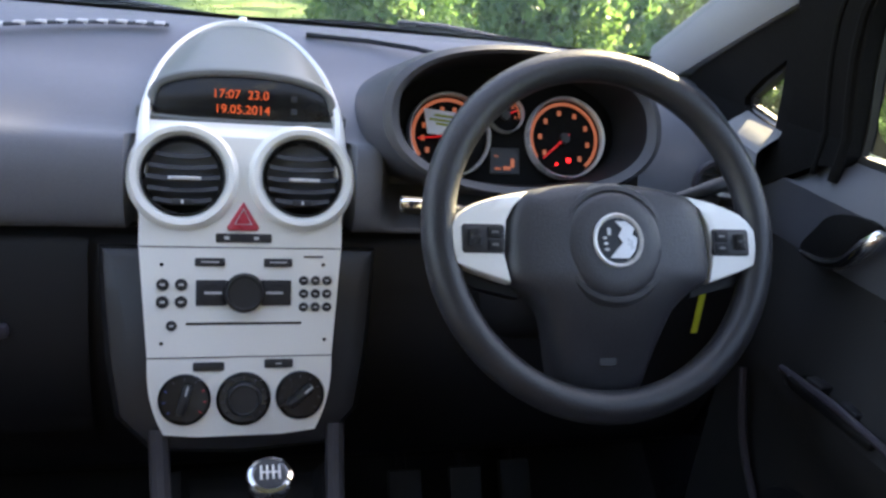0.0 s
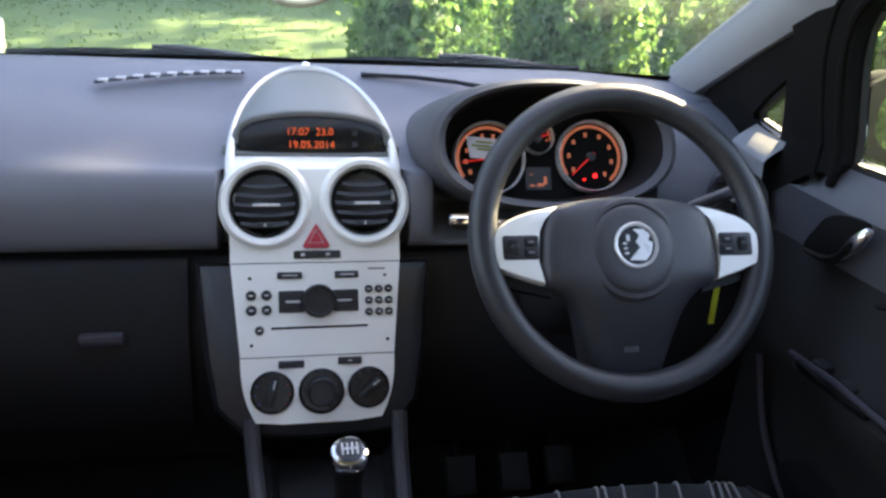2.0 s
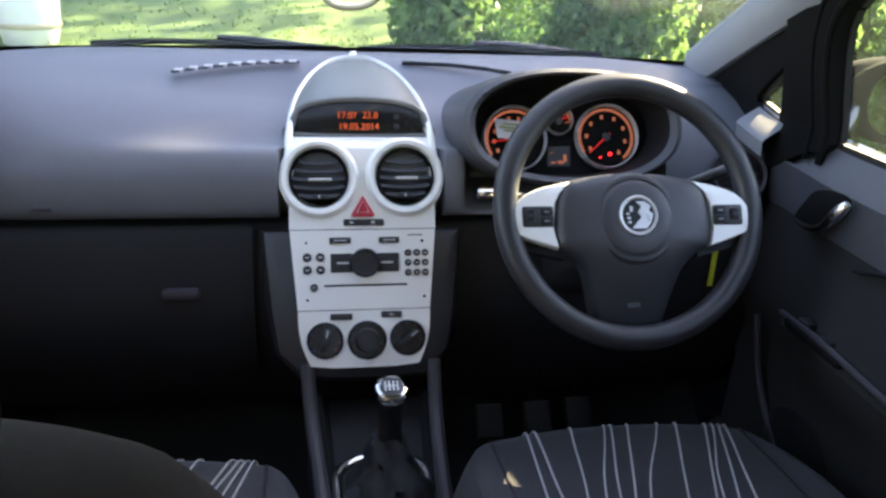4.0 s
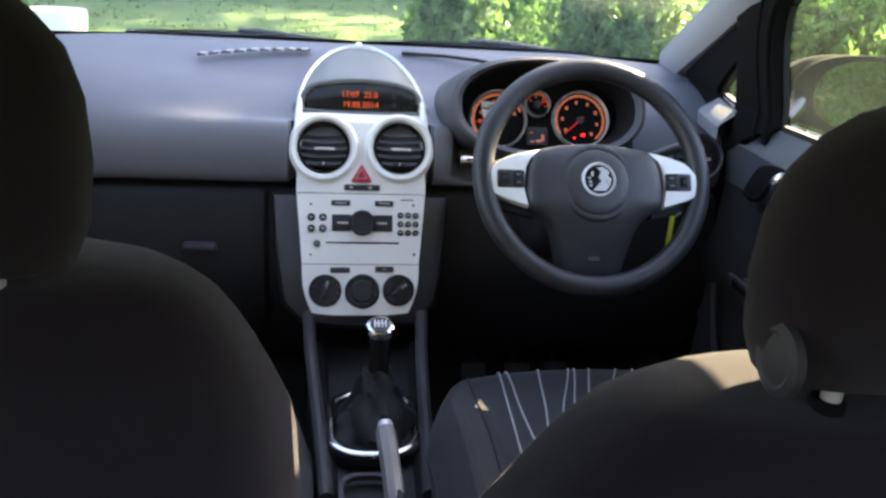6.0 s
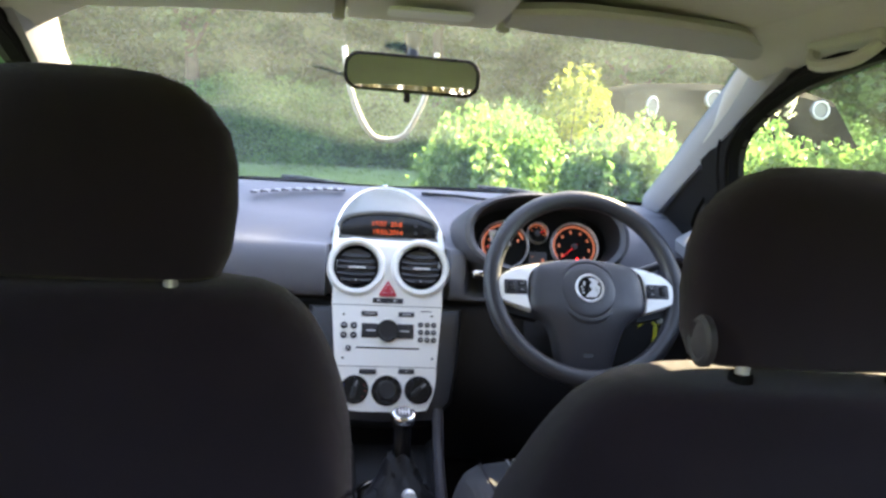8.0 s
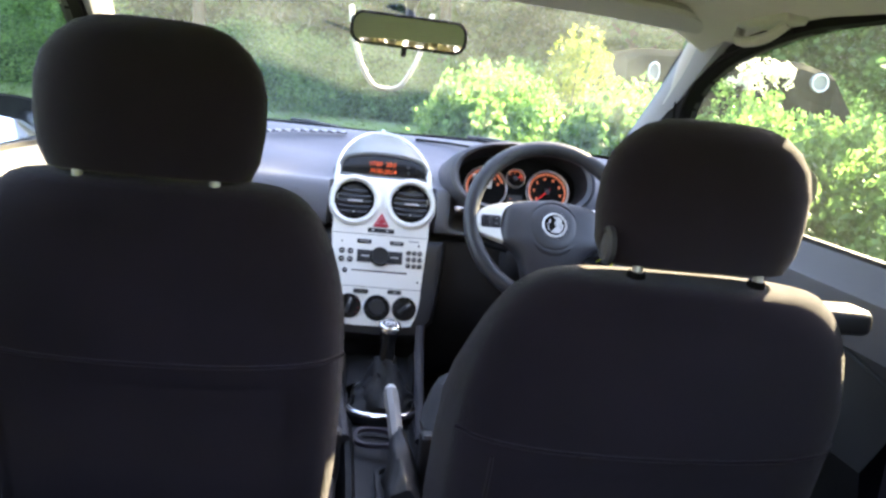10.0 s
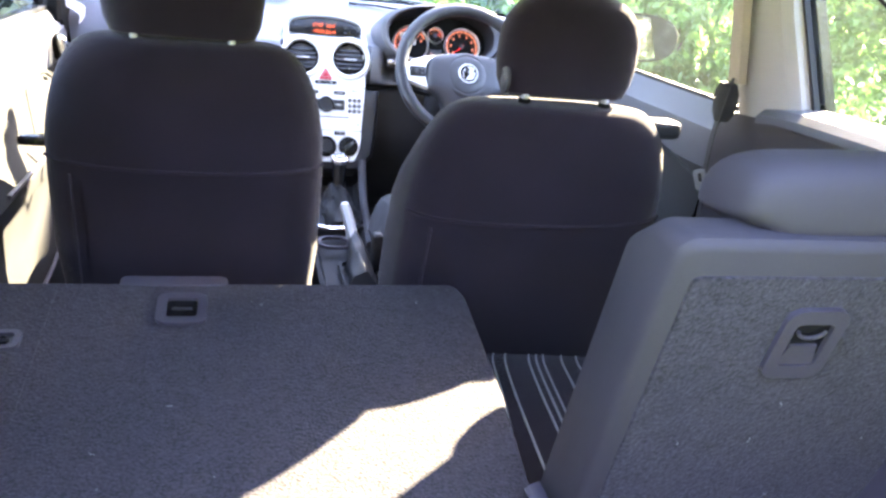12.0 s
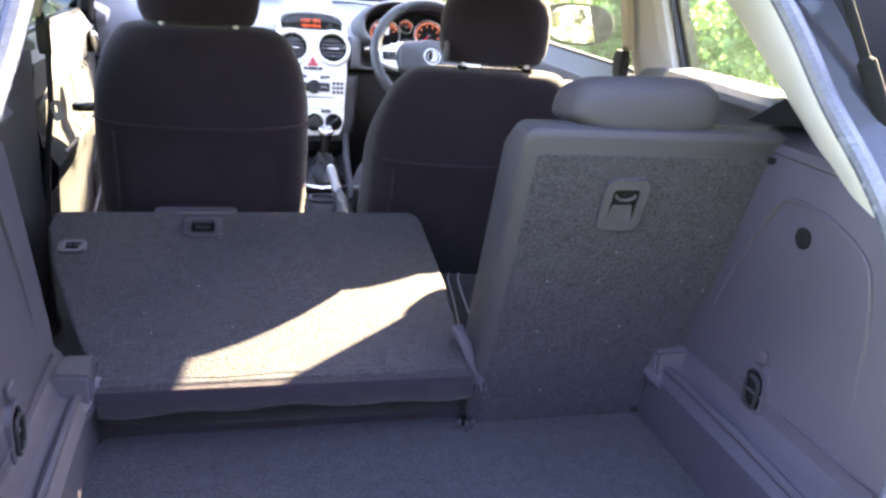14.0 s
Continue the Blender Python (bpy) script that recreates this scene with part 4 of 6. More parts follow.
for u, z in ((-0.093, 0.867), (0.097, 0.868), (-0.092, 0.781), (0.099, 0.783)):
    part("screw_hole", lathe([(0.0022, 0.0), (0.0022, 0.0008), (0, 0.0008)], PM @ pose(u, vz(z), 0), 12), M_BLACK, pan)
part("model_bar", box((0.085, vz(0.877), 0.0003), (0.024, 0.002, 0.0006), 0, 1, PM), M_TRIM, pan)
key(-0.038, vz(0.755), 0.036, 0.0105, 0)
key(0.044, vz(0.757), 0.034, 0.0105, 0.2)
for u, z, r, ang in ((-0.065, 0.720, 0.030, 75), (0.003, 0.719, 0.032, 190), (0.070, 0.721, 0.0295, 40)):
    dm = PM @ pose(u, vz(z), 0)
    d = part("heater_dial", lathe([(r, -0.002), (r, 0.003), (r * 0.94, 0.0045), (r * 0.88, 0.003), (0, 0.003)], dm, 44), M_BLACK, stk, "round black heater dial")
    for i in range(9):
        a = radians(-40 + 260 * i / 8)
        part("dial_mark", box((r * 0.78, 0, 0.0035), (0.0035, 0.0012, 0.0006), 0, 1, dm @ pose(0, 0, 0, 0, 0, math.degrees(a))), M_BLUE if (u < -0.05 and i > 5) else (M_RED if u < -0.05 and i < 3 else M_TRIM), d)
    if abs(u) < 0.01:
        part("dial_knob", lathe([(r * 0.66, 0.003), (r * 0.62, 0.014), (r * 0.55, 0.016), (r * 0.5, 0.0135), (0, 0.013)], dm, 36), M_BUTTON, d, "round fan knob")
    else:
        part("dial_knob", box((0, 0, 0.010), (r * 1.25, r * 0.36, 0.016), 0.004, 2, dm @ pose(0, 0, 0, 0, 0, ang)), M_BUTTON, d, "blade-shaped dial knob")
        part("dial_pointer", box((r * 0.4, 0, 0.0185), (r * 0.4, r * 0.07, 0.001), 0, 1, dm @ pose(0, 0, 0, 0, 0, ang)), M_MARK, d)

# display pod above the vents
DM = axes((0, 0.742, 1.017), (1, 0, 0), (0, 0.93, 0.37))
def arch(a, b, n=36):
    return [(a * math.cos(math.pi * i / n), b * math.sin(math.pi * i / n) ** 0.9) for i in range(n + 1)]
outer, inner = arch(0.124, 0.270), arch(0.1125, 0.2655)
rows = []
for u0, v0 in ((0.131, 0.045), (0.1265, 0.068), (0.1245, 0.086)):
    rows.append([PM @ Vector(p) for p in ((u0 + 0.004, v0, -0.03), (u0 + 0.001, v0, -0.002), (u0 - 0.001, v0, 0.003), (u0 - 0.008, v0, 0.0045), (u0 - 0.016, v0, 0.002), (u0 - 0.017, v0, -0.02))])
left = [[Vector((-p.x, p.y, p.z)) for p in r] for r in rows[::-1]]
for (a, b), (c, d) in list(zip(outer, inner))[1:-1:2]:
    rows.append([DM @ Vector(p) for p in ((a * 1.04, b * 1.02, -0.03), (a, b, 0.0), (a * 0.985, b * 0.99, 0.006), ((a + c) / 2, (b + d) / 2, 0.009), (c, d, 0.006), (c * 0.985, d * 0.99, -0.02))])
rim_tracks = [curve_points([r[k] for r in rows + left], 4) for k in range(6)]
part("pod_rim", loft(rim_tracks, False), M_SILVER, stk, "silver arched rim of the display pod")
secs = []
for i in range(13):
    t = i / 12
    sv = 0.074 + 0.187 * t
    w = 0.1125 * math.sqrt(max(0.0, 1 - (sv / 0.268) ** 2)) + 0.003
    h = 0.030 * (1 - t ** 1.6)
    secs.append([DM @ Vector((w * u, sv, (h + 0.002) * (1 - 0.75 * abs(u) ** 3.5))) for u in [q / 9 - 1 for q in range(19)]])
part("pod_hood", loft(secs, False), M_HOOD, stk, "smooth grey hood over the display")
LM = axes((0, 0.79, 1.044), (1, 0, 0), (0, 0.36, 0.93))
lens = [(-0.108, -0.026), (0.108, -0.026), (0.109, -0.006), (0.104, 0.012), (0.088, 0.024), (0.05, 0.033), (0, 0.036), (-0.05, 0.033), (-0.088, 0.024), (-0.104, 0.012), (-0.109, -0.006)]
ds = part("display_lens", plate([(x * 0.99, y) for x, y in lens], [], -0.02, 0.0, LM, 0.002), M_BLACK, stk, "glossy black display lens", crease=1.2)
part("lens_frame", tube(curve_points([LM @ Vector((x * 1.02, y, 0.0)) for x, y in lens], 4, True), 0.0055, 8, True), M_HOOD, ds)
part("pod_shelf", loft([[(k * q, y + 0.006 * abs(q) ** 3, z) for q in [i / 6 - 1 for i in range(13)]] for k, y, z in ((0.118, 0.790, 1.0195), (0.1195, 0.770, 1.0185), (0.121, 0.752, 1.0155), (0.121, 0.742, 1.0115), (0.121, 0.7365, 1.005))], False), M_SILVER, stk, "silver ledge below the display")
letters("17:07  23.0", 0.0155, LM @ pose(-0.004, 0.008, 0.0006), M_AMBER, ds)
letters("19.05.2014", 0.0155, LM @ pose(-0.002, -0.011, 0.0006), M_AMBER, ds)
for dv in (0.006, -0.010):
    part("display_key", box((0.062, dv, 0.001), (0.008, 0.008, 0.002), 0.001, 1, LM), M_BUTTON, ds)
part("light_sensor", lathe([(0.008, 0.0), (0.008, 0.004), (0.005, 0.009), (0, 0.011)], pose(0.0, 1.012, 1.117), 20), M_CHROME, stk, "small round light sensor")

# ---- steering wheel ----
WM = axes((0.3755, 0.4965, 0.9825), (1, 0, 0), (0, 0.493, 0.870))
sw = thing("steering_wheel", (0.3755, 0.4965, 0.9825), "black three-spoke steering wheel with silver spoke inserts", "steering wheel")
ringp = [WM @ Vector((0.1872 * math.cos(a), 0.1872 * math.sin(a), 0)) for a in [2 * math.pi * i / 80 for i in range(80)]]
part("rim", tube(ringp, 0.0180, 16, True), M_RIM, sw, "grained black leather rim")


def half_to_full(h):
    return h + [(-x, y) for x, y in h[::-1] if abs(x) > 1e-6]


def sink(v):
    """How far the cover falls back towards the foot of the wheel."""
    return -0.044 * smooth01(-v, 0.045, 0.175)


COVER = half_to_full([(p.x, p.y) for p in curve_points([(0.0, 0.052, 0), (0.035, 0.0505, 0), (0.075, 0.045, 0), (0.102, 0.036, 0), (0.114, 0.010, 0), (0.1185, -0.030, 0), (0.114, -0.056, 0), (0.094, -0.068, 0), (0.076, -0.086, 0), (0.066, -0.112, 0), (0.057, -0.145, 0), (0.050, -0.166, 0), (0.040, -0.1725, 0), (0.0, -0.176, 0)], 3)])
secs = []
for k, w in ((1.0, -0.016), (1.0, 0.002), (0.985, 0.010), (0.955, 0.0155), (0.90, 0.0195), (0.78, 0.0225), (0.55, 0.0245), (0.25, 0.0255), (0.05, 0.0258)):
    ring = []
    for x, y in COVER:
        v = -0.035 + (y + 0.035) * k
        ring.append(WM @ Vector((x * k, v, w + sink(v))))
    secs.append(ring)
part("airbag_cover", loft(secs), M_WHEEL, sw, "black airbag cover", crease=1.0)
BO = WM @ pose(-0.001, -0.017, 0)
part("boss_ring", lathe([(0.0675, 0.010), (0.066, 0.019), (0.062, 0.0235), (0.0575, 0.0245), (0.0555, 0.0225), (0.0535, 0.0245), (0.050, 0.0265), (0.036, 0.0275), (0.0, 0.028)], BO, 56), M_WHEEL, sw, "round raised boss")
bd = part("badge", lathe([(0.0290, 0.022), (0.0290, 0.0295), (0.0275, 0.0308), (0.0250, 0.0300), (0.0240, 0.0285), (0, 0.0285)], WM @ pose(0, -0.0145, 0), 44), M_BEZEL, sw, "round bright badge with plain relief")
part("badge_field", lathe([(0.0238, 0.0287), (0.0238, 0.0291), (0, 0.0291)], WM @ pose(0, -0.0145, 0), 36), M_BLACK, bd)
relief = join(plate([(-0.012, -0.019), (0.010, -0.019), (0.017, -0.010), (0.020, 0.002), (0.014, 0.006), (0.017, 0.013), (0.008, 0.020), (-0.005, 0.020), (0.003, 0.012), (-0.002, 0.004), (0.003, -0.003), (-0.004, -0.010)], [], 0.0288, 0.0308, WM @ pose(0.001, -0.0145, 0)),
              *[box((x, y - 0.0145, 0.0298), (w, h, 0.002), 0.0005, 1, WM) for x, y, w, h in ((-0.016, 0.002, 0.005, 0.003), (-0.015, -0.004, 0.005, 0.003), (-0.014, -0.010, 0.005, 0.003), (-0.011, 0.009, 0.004, 0.008))])
part("badge_relief", relief, M_BEZEL, bd, smooth=False)
for s in (1, -1):
    spoke = [(s * p.x, p.y) for p in curve_points([(0.092, 0.0395, 0), (0.128, 0.032, 0), (0.160, 0.020, 0), (0.176, 0.003, 0), (0.184, -0.018, 0), (0.180, -0.033, 0), (0.168, -0.040, 0), (0.140, -0.050, 0), (0.114, -0.058, 0)], 3)] + [(s * 0.1205, -0.030), (s * 0.117, 0.008), (s * 0.105, 0.030)]
    secs = []
    for k, w in ((1.0, -0.016), (1.0, 0.008), (0.985, 0.0115), (0.95, 0.0135), (0.6, 0.0145)):
        secs.append([WM @ Vector((0.145 * s + (x - 0.145 * s) * k, -0.012 + (y + 0.012) * k, w)) for x, y in spoke])
    sp = part("spoke_insert", loft(secs), M_SILVER, sw, "satin silver spoke insert", crease=0.9)
    part("spoke_shade", plate([(s * 0.108, -0.050), (s * 0.186, -0.030), (s * 0.190, -0.042), (s * 0.150, -0.060), (s * 0.100, -0.072)], [], -0.026, -0.006, WM), M_LOWER, sw, "black underside of the spoke", smooth=False)
    cx = s * 0.1435
    pod = part("switch_pod", plate(rrect(cx, -0.0125, 0.046, 0.030, 0.004), [], 0.004, 0.0158, WM, 0.0015), M_BUTTON, sp, "small switch cluster")
    rx = cx + (0.010 if s > 0 else -0.010)
    part("switch_roller", tube([WM @ Vector((rx, -0.020, 0.0162)), WM @ Vector((rx, -0.004, 0.0162))], 0.0065, 10), M_LOWER, pod)
    part("roller_rib", box((rx, -0.012, 0.0215), (0.011, 0.004, 0.002), 0.0008, 1, WM), M_BUTTON, pod)
    for dy in (-0.006, -0.019):
        key = cx - (0.012 if s > 0 else -0.012)
        part("switch_key", plate(rrect(key, dy, 0.016, 0.0115, 0.002), [], 0.015, 0.0172, WM, 0.0008), M_LOWER, pod)
        part("switch_mark", box((key, dy, 0.0174), (0.007, 0.0022, 0.0005), 0, 1, WM), M_GRIP, pod)
foot = half_to_full([(0.0, -0.174), (0.048, -0.170), (0.060, -0.166), (0.075, -0.160), (0.085, -0.166), (0.070, -0.182), (0.040, -0.190), (0.0, -0.192)])
part("lower_spoke", loft([[WM @ Vector((x * k, y, w)) for x, y in foot] for k, w in ((1.0, -0.026), (1.0, -0.010), (0.96, -0.003), (0.9, 0.001))]), M_WHEEL, sw)
part("cover_dimple", box((0.0, -0.138, 0.0240 + sink(-0.138)), (0.020, 0.012, 0.001), 0.0004, 1, WM), M_BUTTON, sw)

# steering column, stalks, ignition key
col = thing("steering_column", (0.376, 0.62, 0.86), "black steering column shroud with two control stalks", "steering column")
cm = axes((0.376, 0.497, 0.982), (1, 0, 0), (0, 0.493, 0.870))
secs = [[cm @ Vector((x, y - 0.035, w)) for x, y in squircle(a, b, 24, 3)] for w, a, b in ((-0.035, 0.055, 0.05), (-0.07, 0.075, 0.065), (-0.14, 0.078, 0.07), (-0.24, 0.07, 0.07))]
part("shroud", loft(secs), M_LOWER, col)
part("stalk", tube([(0.30, 0.585, 0.965), (0.235, 0.578, 0.975), (0.20, 0.572, 0.98), (0.165, 0.570, 0.984)], [0.008, 0.010, 0.014, 0.011], 12, False, 0.75), M_BUTTON, col, "stubby indicator stalk")
part("stalk_tip", box((0.178, 0.563, 0.986), (0.034, 0.008, 0.012), 0.004), M_CHROME, col, "bright stalk tip")
part("stalk", tube([(0.44, 0.585, 0.975), (0.49, 0.578, 0.992), (0.53, 0.574, 1.008), (0.562, 0.574, 1.020), (0.572, 0.574, 1.024)], [0.007, 0.0085, 0.0105, 0.0115, 0.008], 14, False, 0.8), M_BUTTON, col, "long wiper stalk")
kt = thing("car_key", (0.54, 0.56, 0.93), "car key in the ignition with a yellow tag", "key")
part("key_head", box((0.543, 0.545, 0.925), (0.012, 0.03, 0.022), 0.004), M_LOWER, kt)
part("key_bow", lathe([(0.0, -0.004), (0.006, -0.002), (0.007, 0.0), (0.006, 0.002), (0, 0.004)], axes((0.560, 0.548, 0.905), (1, 0, 0), (0, 0, 1)), 14), M_BEZEL, kt, "bright metal key bow")
part("key_ring", tube([(0.553 + 0.010 * math.cos(a), 0.55, 0.905 + 0.010 * math.sin(a)) for a in [2 * math.pi * i / 20 for i in range(20)]], 0.0012, 6, True), M_YELLOW, kt)
part("tag", box((0.556, 0.558, 0.859), (0.009, 0.003, 0.064), 0.002), M_YELLOW, kt, "bright yellow plastic tag")
part("tag_strap", tube(curve_points([(0.556, 0.556, 0.893), (0.545, 0.55, 0.902), (0.530, 0.548, 0.903), (0.514, 0.55, 0.890)], 4), 0.002, 6), M_YELLOW, kt)


# ---- centre tunnel, gear lever, handbrake ----
tun = thing("tunnel_console", (0.01, 0.3, 0.3), "black plastic tunnel console between the front seats", "console")
secs = []
for y, w, z in ((0.64, 0.11, 0.60), (0.56, 0.105, 0.575), (0.50, 0.10, 0.56), (0.40, 0.09, 0.552), (0.30, 0.085, 0.545), (0.15, 0.08, 0.53), (-0.05, 0.078, 0.515), (-0.22, 0.075, 0.51)):
    secs.append([(0.017 + x * w, y, zz) for x, zz in ((-1.1, 0.28), (-1.0, z - 0.03), (-0.93, z), (-0.8, z + 0.004), (-0.7, z - 0.01), (0.7, z - 0.01), (0.8, z + 0.004), (0.93, z), (1.0, z - 0.03), (1.1, 0.28))])
part("body", loft(secs), M_LOWER, tun)
for s in (-1, 1):
    part("side_rail", tube(curve_points([(0.01 + s * 0.105, 0.615, 0.68), (0.012 + s * 0.102, 0.575, 0.62), (0.015 + s * 0.096, 0.50, 0.578), (0.017 + s * 0.088, 0.38, 0.558), (0.017 + s * 0.078, 0.24, 0.545)], 5), 0.012, 10), M_QUARTER, tun, "grey side rail")
part("tray", plate(rrect(0.0, 0.25, 0.085, 0.085, 0.03), [rrect(0.0, 0.25, 0.07, 0.07, 0.026)], 0.543, 0.552), M_TRIM, tun, smooth=False)
gear = thing("gear_lever", (0.02, 0.42, 0.55), "gear lever with chrome-ringed knob and leather gaiter", "gear lever")
sur = [(0.017 + x, 0.421 + y, 0.562) for x, y in rrect(0, 0, 0.141, 0.190, 0.055, 8)]
part("chrome_surround", tube(sur, 0.0075, 10, True, 0.8), M_CHROME, gear, "polished surround of the gaiter")
part("surround_base", plate([(p[0], p[1]) for p in [(0.017 + x, 0.421 + y) for x, y in rrect(0, 0, 0.160, 0.206, 0.06, 8)]], [], 0.543, 0.558), M_LOWER, gear, smooth=False)
secs = []
for i, (z, a, b, cy) in enumerate(((0.556, 0.062, 0.082, 0.421), (0.574, 0.060, 0.074, 0.422), (0.590, 0.050, 0.058, 0.424), (0.604, 0.046, 0.048, 0.427), (0.618, 0.036, 0.036, 0.431), (0.632, 0.033, 0.031, 0.435), (0.645, 0.026, 0.024, 0.438), (0.654, 0.021, 0.019, 0.44))):
    ring = []
    for q in range(44):
        t = 2 * math.pi * q / 44
        fold = 1 + 0.13 * math.sin(4 * t + i * 1.9) + 0.07 * math.sin(9 * t + i * 2.4)
        ring.append((0.022 + a * fold * math.cos(t), cy + b * fold * math.sin(t), z + 0.004 * math.sin(4 * t + i)))
    secs.append(ring)
part("gaiter", loft(secs), M_GAITER, gear, "creased black leather gaiter")
part("stem", lathe([(0.018, 0.0), (0.017, 0.03), (0.0185, 0.055), (0.021, 0.068), (0.0225, 0.074)], Matrix.Translation((0.025, 0.440, 0.648)) @ pose(0, 0, 0, -4), 28), M_BLACK, gear, "glossy black stem")
KM = Matrix.Translation((0.026, 0.447, 0.722)) @ pose(0, 0, 0, 18)
kb = part("knob", lathe([(0.0225, -0.006), (0.0245, 0.0), (0.0245, 0.006), (0.022, 0.011), (0.0185, 0.0125), (0.0175, 0.011), (0, 0.0115)], KM, 36), M_CHROME, gear, "chrome-ringed knob top")
part("knob_cap", lathe([(0.0172, 0.0112), (0.0165, 0.0128), (0, 0.0138)], KM, 30), M_BLACK, kb)
for x in (-0.009, -0.003, 0.003, 0.009):
    part("shift_mark", box((x, 0.001, 0.0136), (0.0022, 0.017, 0.0008), 0, 1, KM), M_PAPER, kb)
part("shift_mark", box((0, 0.001, 0.0136), (0.021, 0.002, 0.0008), 0, 1, KM), M_PAPER, kb)
hb = thing("handbrake", (0.04, 0.05, 0.53), "grey handbrake lever with bright button and gaiter", "handbrake")
part("grip", tube(curve_points([(0.037, 0.125, 0.577), (0.035, 0.165, 0.592), (0.033, 0.20, 0.606), (0.029, 0.25, 0.625), (0.027, 0.282, 0.636)], 4), [0.0125] * 4 + [0.0150] * 8 + [0.0155] * 4 + [0.0140], 8), M_GRIP, hb, "smooth grey grip")
part("button", lathe([(0.0120, -0.004), (0.0120, 0.006), (0.0105, 0.010), (0, 0.011)], axes((0.027, 0.283, 0.637), (1, 0, 0), (0, 0.35, -0.94)), 20), M_BEZEL, hb, "bright release button")
secs = []
for i, (y, z, r) in enumerate(((0.165, 0.592, 0.0165), (0.145, 0.584, 0.022), (0.125, 0.578, 0.024), (0.10, 0.570, 0.030), (0.075, 0.562, 0.033), (0.05, 0.553, 0.040), (0.025, 0.543, 0.038), (0.0, 0.532, 0.044), (-0.02, 0.522, 0.046))):
    secs.append([(0.040 + 0.8 * r * (1 + 0.13 * math.sin(4 * t + i * 1.7) + 0.05 * math.sin(9 * t + i)) * math.cos(t), y + 0.3 * r * math.sin(t), z + r * (1 + 0.10 * math.sin(5 * t + i)) * math.sin(t)) for t in [2 * math.pi * q / 26 for q in range(26)]])
part("gaiter", loft(secs), M_GAITER, hb, "creased leather gaiter")
part("gaiter_frame", plate(rrect(0.046, 0.045, 0.100, 0.20, 0.03), [rrect(0.046, 0.045, 0.084, 0.184, 0.026)], 0.530, 0.540), M_LOWER, hb, smooth=False)
part("tray_liner", box((0.05, -0.09, 0.515), (0.07, 0.1, 0.02), 0.008), M_GRIP, tun, "pale plastic tray end")


def buckle(x, y, z):
    b = thing("belt_buckle", (x, y, z - 0.1), "black seat belt buckle beside the front seat", "buckle", "front belt buckles")
    part("stem", tube([(x, y - 0.01, z - 0.14), (x, y, z)], 0.010, 8, False, 0.5), M_BELT, b)
    part("catch", box((x, y, z + 0.01), (0.026, 0.042, 0.095), 0.007), M_LOWER, b)
    part("release", box((x, y - 0.002, z + 0.058), (0.016, 0.026, 0.004), 0.001), M_BUTTON, b)


buckle(0.085, 0.09, 0.575)
buckle(-0.085, 0.09, 0.575)

# pedals
ped = thing("pedal_box", (0.40, 0.9, 0.35), "three dark foot pedals in the driver's footwell", "pedals")
for x, y, z in ((0.26, 0.78, 0.44), (0.36, 0.78, 0.44), (0.46, 0.82, 0.42)):
    p = part("pedal_arm", tube([(x, 0.98, 0.62), (x, 0.90, 0.52), (x, y + 0.02, z)], 0.009, 8), M_LOWER, ped)
    part("pedal_pad", box((0, 0, 0), (0.055, 0.07, 0.015), 0.005, 2, Matrix.Translation((x, y, z)) @ pose(0, 0, 0, 55)), M_RUBBER, p, "ribbed rubber pad")


# ---- front seats ----
def cushion_z(x, y, w=0.255, y0=-0.12, y1=0.505, top=0.60, roll=0.07):
    bol = 0.028 * smooth01(abs(x), 0.62 * w, 0.84 * w) * smooth01(y1 - 0.03 - y, 0.0, 0.28) - 0.035 * (abs(x) / w) ** 2.5 * smooth01(y, y1 - 0.3, y1)
    edge = -0.085 * smooth01(abs(x), 0.80 * w, w) ** 2
    front = -0.10 * smooth01(y, y1 - roll, y1 + 0.015) ** 2
    return top + 0.03 * smooth01(y, y0, y1 - 0.1) + bol + edge + front


def cushion_mesh(cx, w, y0, y1, top, base, roll=0.07, nx=36, ny=26, corner=0.16):
    secs = []
    for j in range(ny + 1):
        y = y0 + (y1 - y0) * (1 - (1 - j / ny) ** 1.5)
        k = w
        if y > y1 - corner:
            t = (y - (y1 - corner)) / corner
            k = w * (1 - 0.32 * t ** 3)
        row = []
        for i in range(nx + 1):
            u = math.sin((2 * i / nx - 1) * math.pi / 2)
            x = k * u
            row.append((cx + x, y, cushion_z(x * w / k, y, w, y0, y1, top, roll)))
        secs.append([(cx - k, y, base)] + row + [(cx + k, y, base)])
    return loft(secs)


def stripe(cx, pts, w, y0, y1, top, roll, parent, wide=0.0032):
    path = curve_points([(x, y, 0) for x, y in pts], 8)
    a, b = [], []
    for p in path:
        for lst, d in ((a, -wide / 2), (b, wide / 2)):
            lst.append((cx + p.x + d, p.y, cushion_z(p.x, p.y, w, y0, y1, top, roll) + 0.0022))
    low = [(x, y, z - 0.003) for x, y, z in a], [(x, y, z - 0.003) for x, y, z in b]
    part("stripe", loft([low[0], a, b, low[1]], False), M_STITCH, parent)


